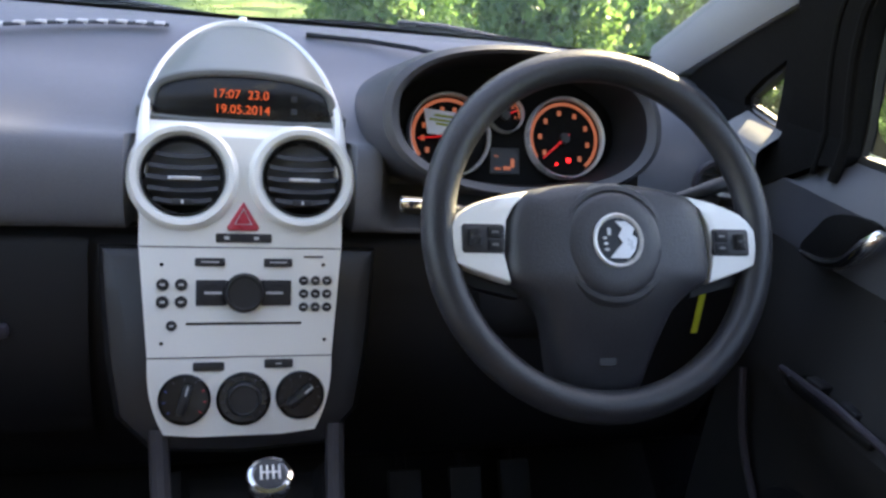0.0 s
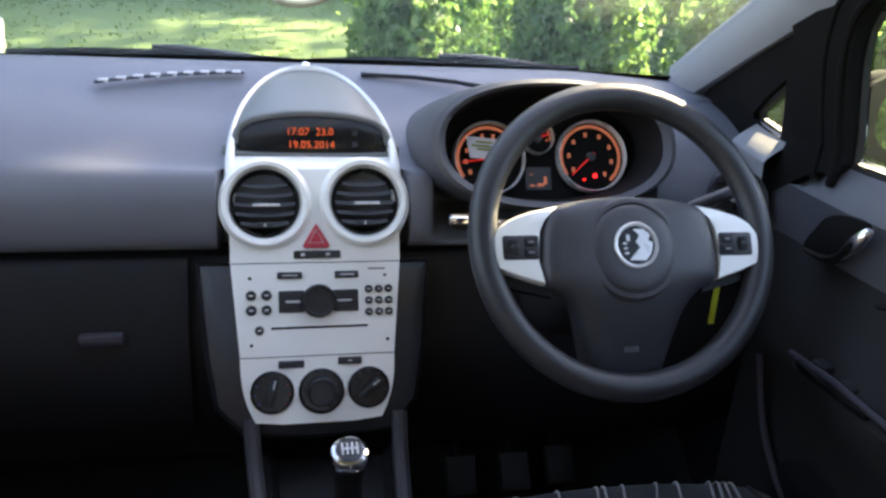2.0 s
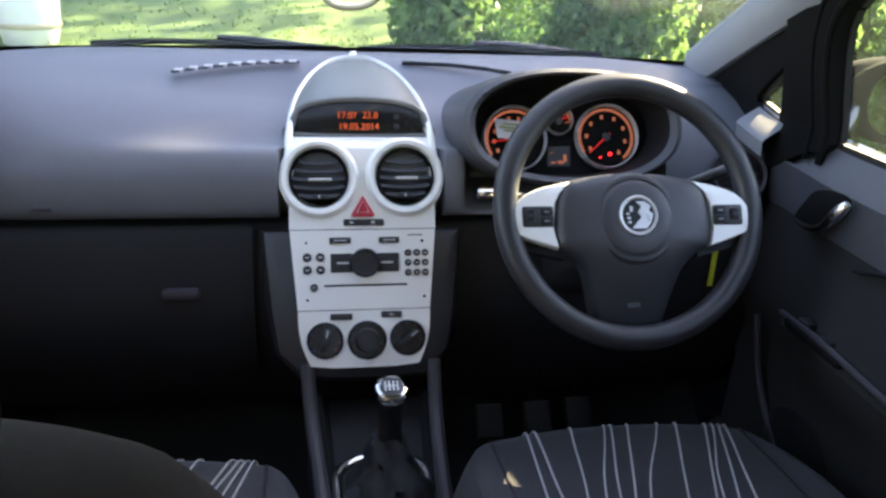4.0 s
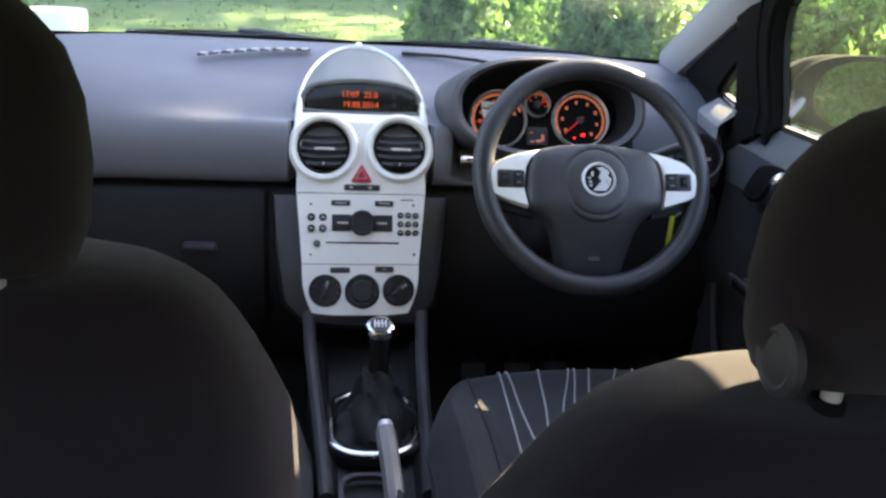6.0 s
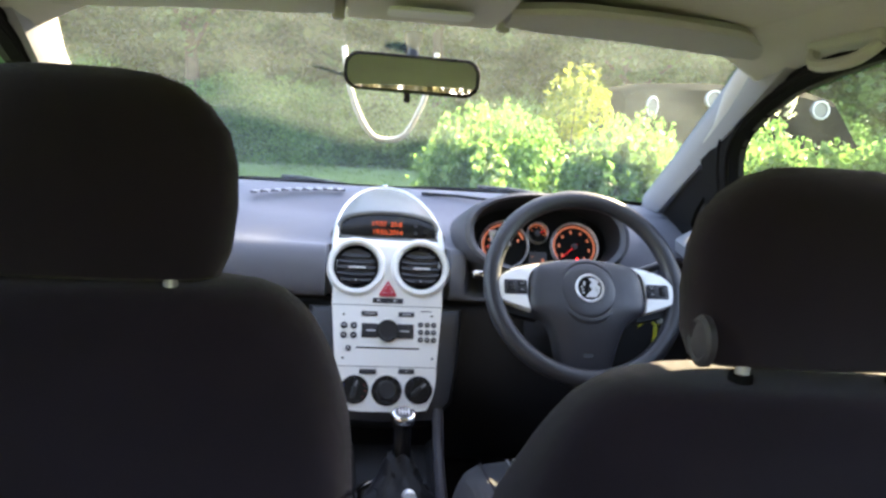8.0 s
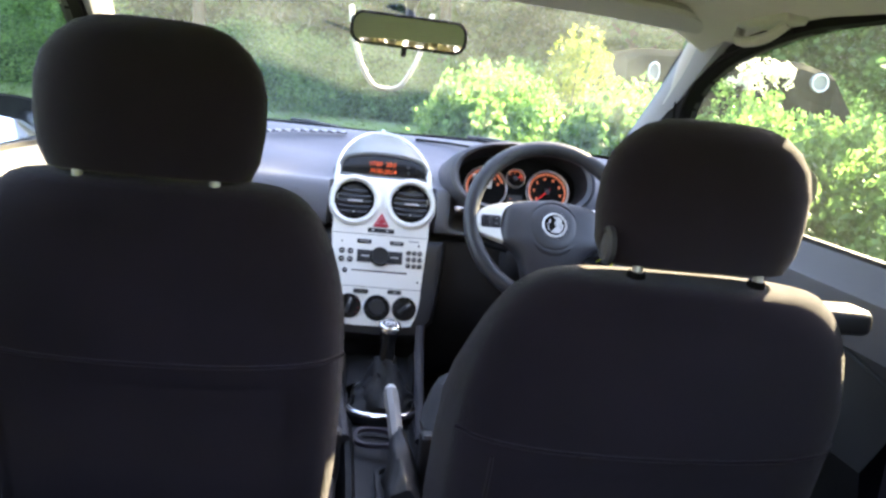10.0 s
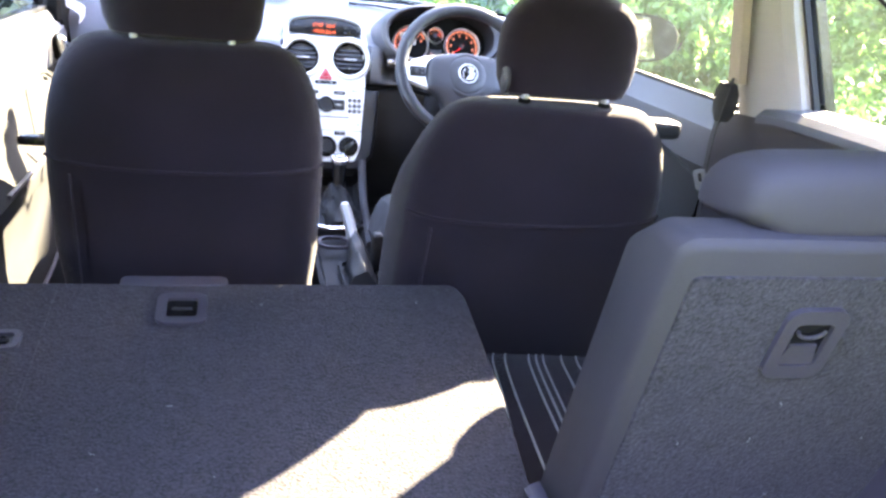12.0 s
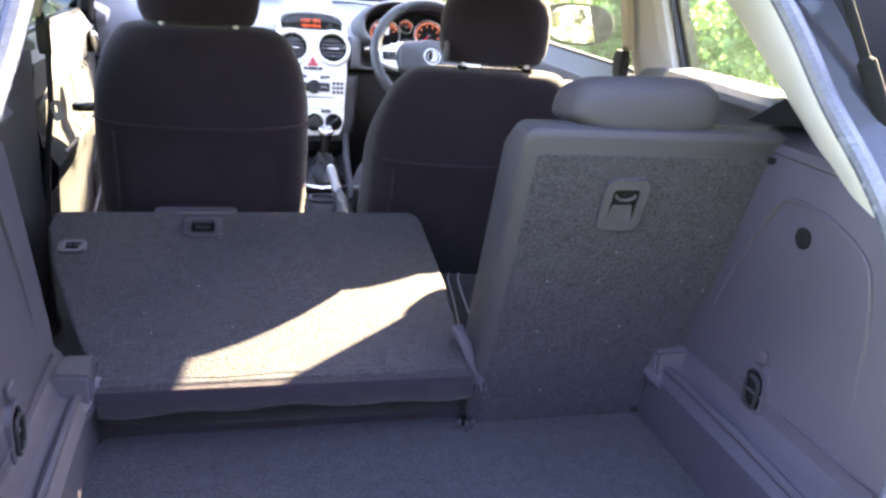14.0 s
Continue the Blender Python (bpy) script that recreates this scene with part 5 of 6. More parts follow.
def front_seat(cx, hx):
    """One front seat at cx, its headrest at hx."""
    st = thing("front_seat", (cx, 0.1, 0.28), "dark cloth front seat with pale stripes and headrest", "car seat", "front seats")
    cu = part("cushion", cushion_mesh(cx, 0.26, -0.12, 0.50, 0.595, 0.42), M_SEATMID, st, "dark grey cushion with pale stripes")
    fans = ((-0.148, -0.133), (-0.121, -0.122), (-0.109, -0.067), (-0.090, -0.015), (-0.069, -0.006), (-0.057, 0.020), (-0.040, 0.067), (0.013, 0.094), (0.047, 0.141), (0.061, 0.152), (0.078, 0.162), (0.110, 0.170))
    for n, (a, b) in enumerate(fans):
        wave = 0.004 * math.sin(n * 2.3)
        stripe(cx, [(a, -0.1), (a + wave, 0.12), (a + (b - a) * 0.12, 0.22), (a + (b - a) * 0.42 - wave, 0.32), (a + (b - a) * 0.78, 0.41), (b, 0.47), (b * 1.01, 0.495)], 0.26, -0.12, 0.50, 0.595, 0.07, cu, 0.0024)
    for s in (-1, 1):
        seam = [(cx + s * 0.185, y, cushion_z(s * 0.185, y, 0.26, -0.12, 0.50, 0.595) + 0.001) for y in [-0.1 + 0.045 * i for i in range(13)]]
        part("seam", tube(seam, 0.0025, 6), M_SEAT, cu)
    part("base", box((cx, 0.16, 0.38), (0.44, 0.50, 0.14), 0.03, 3), M_LOWER, st, "black seat base")
    part("seat_runner", box((cx - 0.19, 0.16, 0.295), (0.04, 0.6, 0.05), 0.008), M_LOWER, st)
    part("seat_runner", box((cx + 0.19, 0.16, 0.295), (0.04, 0.6, 0.05), 0.008), M_LOWER, st)
    secs = []
    for h, w, th, e in ((0.0, 0.225, 0.085, 3.2), (0.06, 0.245, 0.088, 3.2), (0.18, 0.252, 0.085, 3.4), (0.30, 0.252, 0.08, 3.4), (0.38, 0.250, 0.077, 3.4), (0.44, 0.246, 0.075, 3.2), (0.49, 0.236, 0.072, 3.0), (0.525, 0.226, 0.070, 2.9), (0.555, 0.213, 0.068, 2.8), (0.576, 0.201, 0.065, 2.7), (0.592, 0.187, 0.058, 2.6), (0.603, 0.173, 0.053, 2.5), (0.610, 0.156, 0.046, 2.4), (0.613, 0.138, 0.036, 2.3), (0.614, 0.10, 0.016, 2.2)):
        yc, zc = -0.085 - 0.335 * h + 0.03 * (h / 0.6) ** 2, 0.51 + 0.982 * h
        ring = []
        for x, y in squircle(w, th, 40, e):
            bol = 0.082 * smooth01(abs(x), 0.55 * w, 0.85 * w) * (1 if y > 0 else 0) * smooth01(0.55 - h, 0, 0.2)
            fore = 0.9 * smooth01(h, 0.40, 0.54) * max(0.0, y)
            ring.append((cx + x, yc + y + bol + fore, zc + 0.10 * y - 0.25 * fore))
        secs.append(ring)
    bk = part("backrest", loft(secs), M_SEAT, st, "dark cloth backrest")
    # sewn seams and lower pocket on the rear of the backrest
    def rear(x, h, out=0.002):
        th = 0.085 - 0.02 * smooth01(h, 0.3, 0.5)
        y = th * max(0.0, 1 - (abs(x) / 0.252) ** 3.4) ** (1 / 3.4)
        yc, zc = -0.085 - 0.335 * h + 0.03 * (h / 0.6) ** 2, 0.51 + 0.982 * h
        return (cx + x, yc - y - out, zc - 0.10 * y)
    part("seam", tube([rear(x, 0.375 + 0.012 * (x / 0.25) ** 2, 0.0) for x in [i * 0.0225 - 0.2475 for i in range(23)]], 0.0035, 6), M_SEAT, bk)
    part("seam", tube([rear(-0.205 + 0.01 * (h - 0.2), h, 0.0) for h in [0.03 + 0.03 * i for i in range(12)]], 0.003, 6), M_SEAT, bk)
    pocket = [[rear(x, h, 0.009) for x in [i * 0.02 - 0.18 for i in range(19)]] for h in [0.02 + 0.03 * i for i in range(12)]]
    part("rear_pocket", loft(pocket, False), M_SEAT, bk, "flat map pocket")
    cx = hx
    hr = thing("headrest", (cx, -0.27, 1.09), "dark cloth headrest on two bright posts", "headrest", "front headrests")
    secs = []
    for z, w, th in ((1.109, 0.088, 0.012), (1.111, 0.108, 0.026), (1.116, 0.121, 0.038), (1.14, 0.131, 0.047), (1.18, 0.136, 0.05), (1.22, 0.135, 0.049), (1.25, 0.127, 0.046), (1.272, 0.110, 0.043), (1.288, 0.09, 0.032), (1.297, 0.065, 0.02), (1.300, 0.035, 0.008)):
        secs.append([(cx + x, -0.262 - 0.06 * (z - 1.1) + y, z) for x, y in squircle(w, th, 36, 2.7)])
    part("cover", loft(secs), M_SEAT, hr, "dark cloth pad")
    for s in (-1, 1):
        part("post", tube([(cx + s * 0.08, -0.285, 1.04), (cx + s * 0.08, -0.288, 1.13)], 0.0068, 12), M_BEZEL, hr, "bright metal post")
        part("post_collar", lathe([(0.012, -0.02), (0.0115, 0.001), (0.010, 0.003), (0.007, 0.003)], Matrix.Translation((cx + s * 0.08, -0.285, 1.104)), 20), M_MATT, hr)
    return st, hr


seat_l, rest_l = front_seat(-0.340, -0.346)
seat_r = copy_thing(seat_l, Matrix.Translation(Vector(seat_l.location) + Vector((0.668, -0.078, -0.060))))
rest_r = copy_thing(rest_l, Matrix.Translation(Vector(rest_l.location) + Vector((0.685, -0.064, -0.048))))
seat_r.scale = (1.08, 1, 1)
for o in seat_r.children_recursive:
    if o.name.startswith(("cushion", "base", "seat_runner")):
        o.location = (0.046, 0.070, 0.084)
tagged(seat_r, "dark cloth driver's seat with pale stripes behind the wheel")
part("tilt_disc", lathe([(0.024, 0.0), (0.024, 0.006), (0.019, 0.009), (0.016, 0.007), (0.010, 0.008), (0, 0.008)], axes((0.218, -0.355, 1.09), (0, -1, 0), (0, 0, 1)) , 28), M_QUARTER, rest_r, "round plastic tilt knob")
part("side_lever", box((-0.615, -0.19, 0.90), (0.05, 0.03, 0.02), 0.006), M_BLACK, seat_l, "black fold lever")
part("tilt_lever", box((0.535, -0.322, 1.012), (0.080, 0.06, 0.036), 0.013, 3), M_FLANK, seat_r, "black fold lever housing")
part("side_cover", box((0.605, 0.1, 0.42), (0.03, 0.42, 0.12), 0.012), M_LOWER, seat_r)

# ---- rear seats ----
bench = thing("rear_bench", (0, -0.6, 0.36), "dark cloth rear bench cushion with pale stripes", "bench")
bc = part("cushion", cushion_mesh(0.0, 0.66, -0.95, -0.27, 0.485, 0.36, 0.06, 40, 20, 0.05), M_SEAT, bench)
for a, b in ((0.205, 0.265), (0.245, 0.292), (0.300, 0.345), (0.315, 0.362), (0.330, 0.378), (0.36, 0.42), (0.375, 0.455), (0.39, 0.49), (0.45, 0.54)):
    stripe(0.0, [(a, -0.9), (a + 0.012, -0.7), (b - 0.02, -0.5), (b, -0.36), (b + 0.02, -0.30)], 0.66, -0.95, -0.27, 0.485, 0.06, bc, 0.004)

up = thing("upright_rear_seat", (0.36, -0.97, 0.48), "upright half of the rear seat with carpeted back", "rear seat")
BM = axes((0.35, -0.975, 0.47), (1, 0, 0), (0, -0.162, 0.56))
secs = []
for w0, ins, d in ((0.0, 0.012, 0), (-0.003, 0.005, 0), (-0.009, 0.001, 0), (-0.02, 0.0, 0.002), (-0.06, 0.0, 0.012), (-0.10, 0.006, 0.05), (-0.12, 0.02, 0.075), (-0.13, 0.04, 0.11)):
    pts = []
    for x, y in rrect(0.02, 0.311 - d / 2, 0.452 - 2 * ins, 0.622 - 2 * ins - d, 0.022 - ins * 0.3, 6):
        pts.append(BM @ Vector((x, y, w0)))
    secs.append(pts)
part("padding", loft(secs), M_VINYL, up, "grey cloth backrest padding")
part("carpet_back", plate(rrect(0.0335, 0.292, 0.431, 0.582, 0.010), [], -0.004, 0.003, BM, 0.002), M_CARPET, up, "speckled grey carpet panel", smooth=False)


def latch(m, parent, w=0.07, h=0.09, ring=True):
    lt = part("release_handle", plate(rrect(0, 0, w, h, w * 0.24), [rrect(0, 0.0, w * 0.62, h * 0.62, w * 0.1)], 0.0, 0.007, m), M_TRIM, parent, "grey plastic release bezel", smooth=False)
    part("recess", plate(rrect(0, 0, w * 0.63, h * 0.63, w * 0.1), [], -0.002, 0.001, m), M_BLACK, lt, smooth=False)
    if ring:
        part("pull", tube([m @ Vector((w * 0.22 * math.cos(a), h * 0.20 + h * 0.10 * math.sin(a), 0.005)) for a in [math.pi + math.pi * i / 10 for i in range(11)]], 0.0022, 8), M_TRIM, lt, "pale pull loop")
        part("paddle", plate([(-w * 0.30, -h * 0.30), (w * 0.30, -h * 0.30), (w * 0.22, -h * 0.02), (-w * 0.22, -h * 0.02)], [], 0.0, 0.004, m), M_TRIM, lt, smooth=False)
    else:
        part("striker", tube([m @ Vector((-w * 0.2, 0.0, 0.003)), m @ Vector((w * 0.2, 0.0, 0.003))], 0.003, 8), M_LOWER, lt, "metal striker bar")


latch(BM @ pose(-0.022, 0.498, 0.003), up, 0.075, 0.095)
rh = thing("rear_headrest", (0.36, -1.06, 1.06), "low grey rear headrest sitting on the backrest", "headrest")
secs = []
for i in range(29):
    u = math.sin((i / 14 - 1) * math.pi / 2)
    k = max(0.12, (1 - abs(u) ** 5.0) ** (1 / 3.0))
    chin = 1 - 0.55 * smooth01(-u, 0.45, 0.95)
    secs.append([(0.350 + 0.125 * u, -1.068 + py * (0.45 + 0.55 * k), 1.092 + (pz * k if pz > 0 else pz * k * chin * 1.08) - 0.10 * py - 0.004 * (1 - k) + 0.004 * u) for py, pz in squircle(0.064, 0.050, 30, 3.0)])
part("cover", loft(secs), M_VINYL, rh, "smooth grey headrest cover")
for x in (0.27, 0.45):
    part("collar", lathe([(0.022, -0.01), (0.021, 0.006), (0.014, 0.012)], Matrix.Translation((x, -1.09, 1.060)), 18), M_TRIM, rh)

fold = thing("folded_rear_seat", (-0.24, -0.95, 0.5), "folded half of the rear seat, speckled carpet back", "rear seat")
FM = axes((-0.240, -0.43, 0.704), (1, 0, 0), (0, 0.985, 0.172))
sl = [(-0.417, 0.012), (-0.407, 0.022), (0.385, 0.022), (0.397, 0.010), (0.405, -0.02), (0.402, -0.30), (0.38, -0.598), (-0.240, -0.605), (-0.256, -0.575), (-0.322, -0.40), (-0.388, -0.19), (-0.419, -0.05)]
part("padding", plate([(x * 0.99, max(y, -0.545)) for x, y in sl], [], -0.105, -0.004, FM, 0.02), M_SEAT, fold, "dark backrest padding", crease=1.0)
part("carpet_back", plate([(x * 0.985, y * 0.985 - 0.003) for x, y in sl], [], -0.006, 0.004, FM, 0.006), M_CARPET, fold, "speckled grey carpet panel", smooth=False)
part("rear_lip", loft([[FM @ Vector((x, y, z)) for y, z in ((-0.591, 0.002), (-0.606, 0.0), (-0.614, -0.010), (-0.616, -0.034 - w), (-0.610, -0.046 - w), (-0.57, -0.05 - w))] for x, w in [(-0.245 + 0.0156 * i, 0.004 * math.sin(i * 0.55) + 0.003 * math.sin(i * 0.21 + 1)) for i in range(41)]], True), M_SEAT, fold, "rolled cloth edge")
part("hem", tube([FM @ Vector((x, -0.580 + 0.003 * math.sin(x * 30), 0.0035)) for x in [-0.24 + 0.031 * i for i in range(21)]], 0.0016, 6), M_CARPET, fold)
latch(FM @ pose(-0.098, -0.064, 0.004), fold, 0.080, 0.088, False)
latch(FM @ pose(-0.350, -0.145, 0.004), fold, 0.052, 0.046, False)
part("top_tab", plate(rrect(-0.115, 0.024, 0.18, 0.03, 0.012), [], -0.02, 0.006, FM, 0.004), M_TRIM, fold, "grey plastic guide tab")
part("side_recess", tube([FM @ Vector((-0.30, y, 0.004)) for y in (0.01, -0.2, -0.33)], 0.0012, 6), M_CARPET, fold)
part("split_hinge", tube(curve_points([(0.120, -0.96, 0.665), (0.134, -0.990, 0.640), (0.148, -1.000, 0.605), (0.160, -1.004, 0.574)], 3), 0.013, 8, False, 0.7), M_TRIM, fold, "black cloth-covered hinge arm")
for dx in (-0.010, 0.0, 0.010):
    part("belt_end", tube([(0.161 + dx, -1.004, 0.576), (0.164 + dx, -1.006, 0.554)], 0.0028, 6), M_CHROME, fold)
bk2 = thing("rear_buckle", (0.15, -1.0, 0.475), "pair of dark rear belt clips on the boot floor", "buckle")
for dx, dy in ((0, 0), (0.012, -0.012), (-0.012, -0.01), (0.0, -0.022)):
    part("clip", box((0.142 + dx, -0.985 + dy, 0.484), (0.009, 0.012, 0.022), 0.003), M_CHROME if dy < 0 else M_BLACK, bk2)
catch = thing("seat_catch", (0.50, -0.955, 0.48), "dark metal seat hinge bracket at the boot floor edge", "bracket")
part("plate", box((0.52, -0.965, 0.486), (0.07, 0.05, 0.012), 0.004), M_LOWER, catch)
part("clip", tube([(0.50, -0.96, 0.494), (0.525, -0.965, 0.502), (0.55, -0.965, 0.494)], 0.004, 8), M_MARK, catch)

# pale fibres caught on the boot carpets
rng0 = random.Random(4)
bits = []
for i in range(30):
    m = BM @ pose(rng0.uniform(-0.13, 0.22), rng0.uniform(0.03, 0.53), 0.0045) if i < 18 else FM @ pose(rng0.uniform(-0.2, 0.36), rng0.uniform(-0.54, -0.02), 0.0055)
    a, r = rng0.random() * 6.28, rng0.uniform(0.001, 0.004)
    bits.append(tube([m @ Vector((-r * math.cos(a), -r * math.sin(a), 0)), m @ Vector((0.3 * r, -0.2 * r, 0.0006)), m @ Vector((r * math.cos(a), r * math.sin(a), 0))], 0.0005, 5))
tagged(part("lint", join(*bits), M_GRIP), "pale lint fibres caught on the seat carpets", "lint", kind="stuff")

# ---- doors ----
def door(s):
    d = thing("front_door", (s * 0.72, 0.2, 0.3), "closed door with dark moulded card and chrome handle", "car door", "front doors")
    rows = []
    for z, x in ((0.34, 0.70), (0.45, 0.695), (0.60, 0.70), (0.70, 0.705), (0.74, 0.69), (0.78, 0.685), (0.83, 0.70), (0.925, 0.702), (0.955, 0.696), (0.998, 0.692), (1.009, 0.6935), (1.015, 0.699), (1.040, 0.715), (1.0575, 0.727)):
        row = []
        for i in range(25):
            y = -0.30 + 1.0 * i / 24
            zz = z - 0.055 * smooth01(y, 0.57, 0.72) * smooth01(z, 1.005, 1.045)
            arm = -0.028 * smooth01(0.52 - y, 0, 0.15) * smooth01(z, 0.66, 0.75) * smooth01(0.86 - z, 0, 0.07)
            dip = 0.012 * smooth01(0.07 - abs(z - 0.95), 0, 0.03) * smooth01(0.2 - abs(y - 0.52), 0, 0.05)
            row.append((s * (x + arm + dip + 0.015 * smooth01(y, 0.5, 0.7)), y, zz))
        rows.append(row)
    part("card", loft(rows[7:], False), M_DOOR, d, "dark grey moulded upper door card")
    part("lower_card", loft(rows[:8], False), M_DOORLOW, d, "black cloth lower door card")
    f = axes((s * 0.694, 0.488, 0.971), (0, -s, 0), (0, 0, 1))
    cup = [(p.x, p.y) for p in curve_points([(-0.085, -0.027, 0), (-0.068, 0.000, 0), (-0.051, 0.022, 0), (-0.022, 0.034, 0), (0.028, 0.038, 0), (0.026, 0.016, 0), (0.0, -0.012, 0), (-0.03, -0.030, 0), (-0.074, -0.038, 0)], 3, True)]
    cupx = cup if s > 0 else [(-x, y) for x, y in cup]
    hc = part("handle_cup", plate(cupx, [], -0.02, 0.003, f, 0.002), M_MATT, d, "black handle recess")
    k = 1 if s > 0 else -1
    part("handle", tube(curve_points([f @ Vector((k * x, y, w)) for x, y, w in ((-0.078, -0.034, 0.004), (-0.03, -0.030, 0.010), (0.010, -0.014, 0.016), (0.036, 0.014, 0.019), (0.050, 0.036, 0.014))], 4), [0.003, 0.004, 0.005, 0.006, 0.0065, 0.007, 0.0075, 0.008, 0.0085, 0.009, 0.0095, 0.010, 0.0105, 0.010, 0.009, 0.0075, 0.005], 12), M_CHROME, hc, "chrome lever")
    part("arm_line", tube([(s * 0.668, 0.52, 0.795), (s * 0.662, 0.42, 0.803), (s * 0.660, 0.30, 0.798), (s * 0.658, 0.1, 0.79), (s * 0.66, -0.2, 0.79)], 0.005, 8), M_TRIM, d, "pale armrest edge")
    sp = part("switch_panel", box((s * 0.676, 0.42, 0.793), (0.045, 0.15, 0.012), 0.004), M_BLACK, d, "window switch panel")
    for y in (0.46, 0.40):
        part("window_switch", box((s * 0.676, y, 0.803), (0.02, 0.03, 0.012), 0.004), M_BUTTON, sp)
    part("pocket_line", tube(curve_points([(s * 0.693, 0.62, 0.74), (s * 0.69, 0.56, 0.62), (s * 0.688, 0.42, 0.52), (s * 0.688, 0.2, 0.47), (s * 0.688, -0.2, 0.46)], 5), 0.006, 8), M_TRIM, d, "edge of the door pocket")
    part("pull_line", tube(curve_points([(s * 0.702, 0.42, 0.91), (s * 0.698, 0.30, 0.94), (s * 0.698, 0.10, 0.945), (s * 0.698, -0.1, 0.93), (s * 0.70, -0.27, 0.90)], 5), 0.004, 8), M_LOWER, d, "dark moulded line of the door card")
    part("loudspeaker", lathe([(0.085, 0), (0.083, 0.006), (0.07, 0.009), (0, 0.011)], axes((s * 0.697, 0.45, 0.56), (0, -s, 0), (0, 0, 1)), 36), M_LOWER, d, "round loudspeaker grille")
    # wing mirror
    wm = thing("wing_mirror", (s * 0.80, 0.64, 1.06), "black-cased wing mirror outside the door", "wing mirror", "wing mirrors")
    c = Vector((0.995, 0.69, 1.105) if s > 0 else (-0.935, 0.68, 1.065))
    secs = []
    for dy, a, b in ((0.0, 0.118, 0.07), (0.012, 0.125, 0.075), (0.05, 0.116, 0.071), (0.085, 0.088, 0.056), (0.105, 0.05, 0.034), (0.11, 0.02, 0.012)):
        secs.append([(c.x - s * 0.028 + x * 1.22, c.y + dy - s * x * 0.25, c.z + z) for x, z in squircle(a, b, 36, 2.6)])
    part("case", loft(secs, True, True), M_MATT, wm, "black moulded case")
    gm = axes((c.x - s * 0.026, c.y - 0.005, c.z), (1, -0.10 if s > 0 else 0.25, 0), (0, 0.03 if s > 0 else 0.24, 1))
    part("glass_rim", plate(squircle(0.146, 0.076, 36, 2.6), [[(x + s * 0.014, y) for x, y in squircle(0.119, 0.066, 36, 2.6)]], -0.006, 0.006, gm), M_MATT, wm, smooth=False)
    part("mirror_glass", plate([(x + s * 0.014, y) for x, y in squircle(0.120, 0.067, 36, 2.6)], [], -0.002, 0.002, gm), M_MIRROR, wm, "clean mirror glass", smooth=False)
    part("arm", tube([(s * 0.755, 0.62, 1.06), (s * 0.80, 0.66, 1.075), (s * 0.85, 0.73, 1.09)], [0.03, 0.026, 0.03], 12), M_BLACK, wm)
    return d


door_r, door_l = door(1), door(-1)

# ---- belts ----
for s in (1, -1):
    blt = thing("seat_belt", (s * 0.67, -0.38, 0.6), "black front seat belt with pale tongue beside the pillar", "seat belt", "front seat belts")
    strap = [(s * x, y, z) for x, y, z in ((0.650, -0.393, 1.13), (0.646, -0.392, 1.10), (0.645, -0.385, 1.06), (0.648, -0.37, 1.0), (0.652, -0.368, 0.92), (0.668, -0.36, 0.80), (0.68, -0.345, 0.60), (0.69, -0.33, 0.40))]
    part("strap", loft([[p + Vector((s * (0.4 * u - 0.9 * v), 0.9 * u + 0.4 * v, 0)) for u, v in ((-0.023, -0.001), (0.023, -0.001), (0.023, 0.001), (-0.023, 0.001))] for p in curve_points(strap, 4)]), M_BELT, blt)
    part("cover", loft([[(s * (0.648 + dx), -0.385 + dy, z) for dx, dy in ((0.01, -0.030 * w), (-0.008, -0.026 * w), (-0.013, 0), (-0.008, 0.026 * w), (0.01, 0.030 * w))] for z, w in ((1.045, 0.35), (1.06, 0.8), (1.08, 1.0), (1.10, 0.95), (1.118, 0.6))]), M_BELT, blt, "dark belt guide")
    part("upper_anchor", loft([[(s * (0.663 + dx - 0.33 * (z - 1.1)), -0.394 - 0.24 * (z - 1.12) + dy, z) for dx, dy in ((0.012, -0.020), (-0.003, -0.017), (-0.006, 0), (-0.003, 0.017), (0.012, 0.020))] for z in (1.12, 1.2, 1.28, 1.37)]), M_BEIGE, blt, "pale brown belt height adjuster")
    part("tongue", plate(rrect(0, 0, 0.024, 0.042, 0.007), [rrect(0, 0.004, 0.010, 0.018, 0.004)], -0.002, 0.003, axes((s * 0.638, -0.378, 0.925), (0.6, -0.8 * s, 0), (0, 0.1, 1)) @ pose(0, 0, 0, 0, 0, 20)), M_GRIP, blt, "pale metal belt tongue", smooth=False)

# ---- roof fittings ----
rm = thing("rear_view_mirror", (0.005, 0.45, 1.36), "rear view mirror on a black stalk", "mirror")
MM = axes((0.005, 0.45, 1.364), (1, 0.03, 0), (0, -0.010, 1)) @ pose(0, 0, 0, 0, -6, -1)
part("case", plate(rrect(0, 0, 0.246, 0.068, 0.026, 6), [], -0.028, 0.0, MM, 0.002), M_BLACK, rm, "black mirror case")
part("mirror_glass", plate(rrect(0, 0, 0.232, 0.056, 0.022, 6), [], 0.0, 0.0015, MM), M_MIRROR, rm, "reflecting glass", smooth=False)
part("stalk", tube([(0.008, 0.478, 1.375), (0.008, 0.49, 1.41), (0.008, 0.49, 1.442)], [0.016, 0.012, 0.02], 12), M_BLACK, rm)
part("dip_lever", box((-0.002, 0.455, 1.322), (0.012, 0.012, 0.018), 0.003), M_BLACK, rm)
cd = thing("hanging_cord", (-0.02, 0.62, 1.25), "pale cream cord hanging in a loop behind the mirror", "cord")
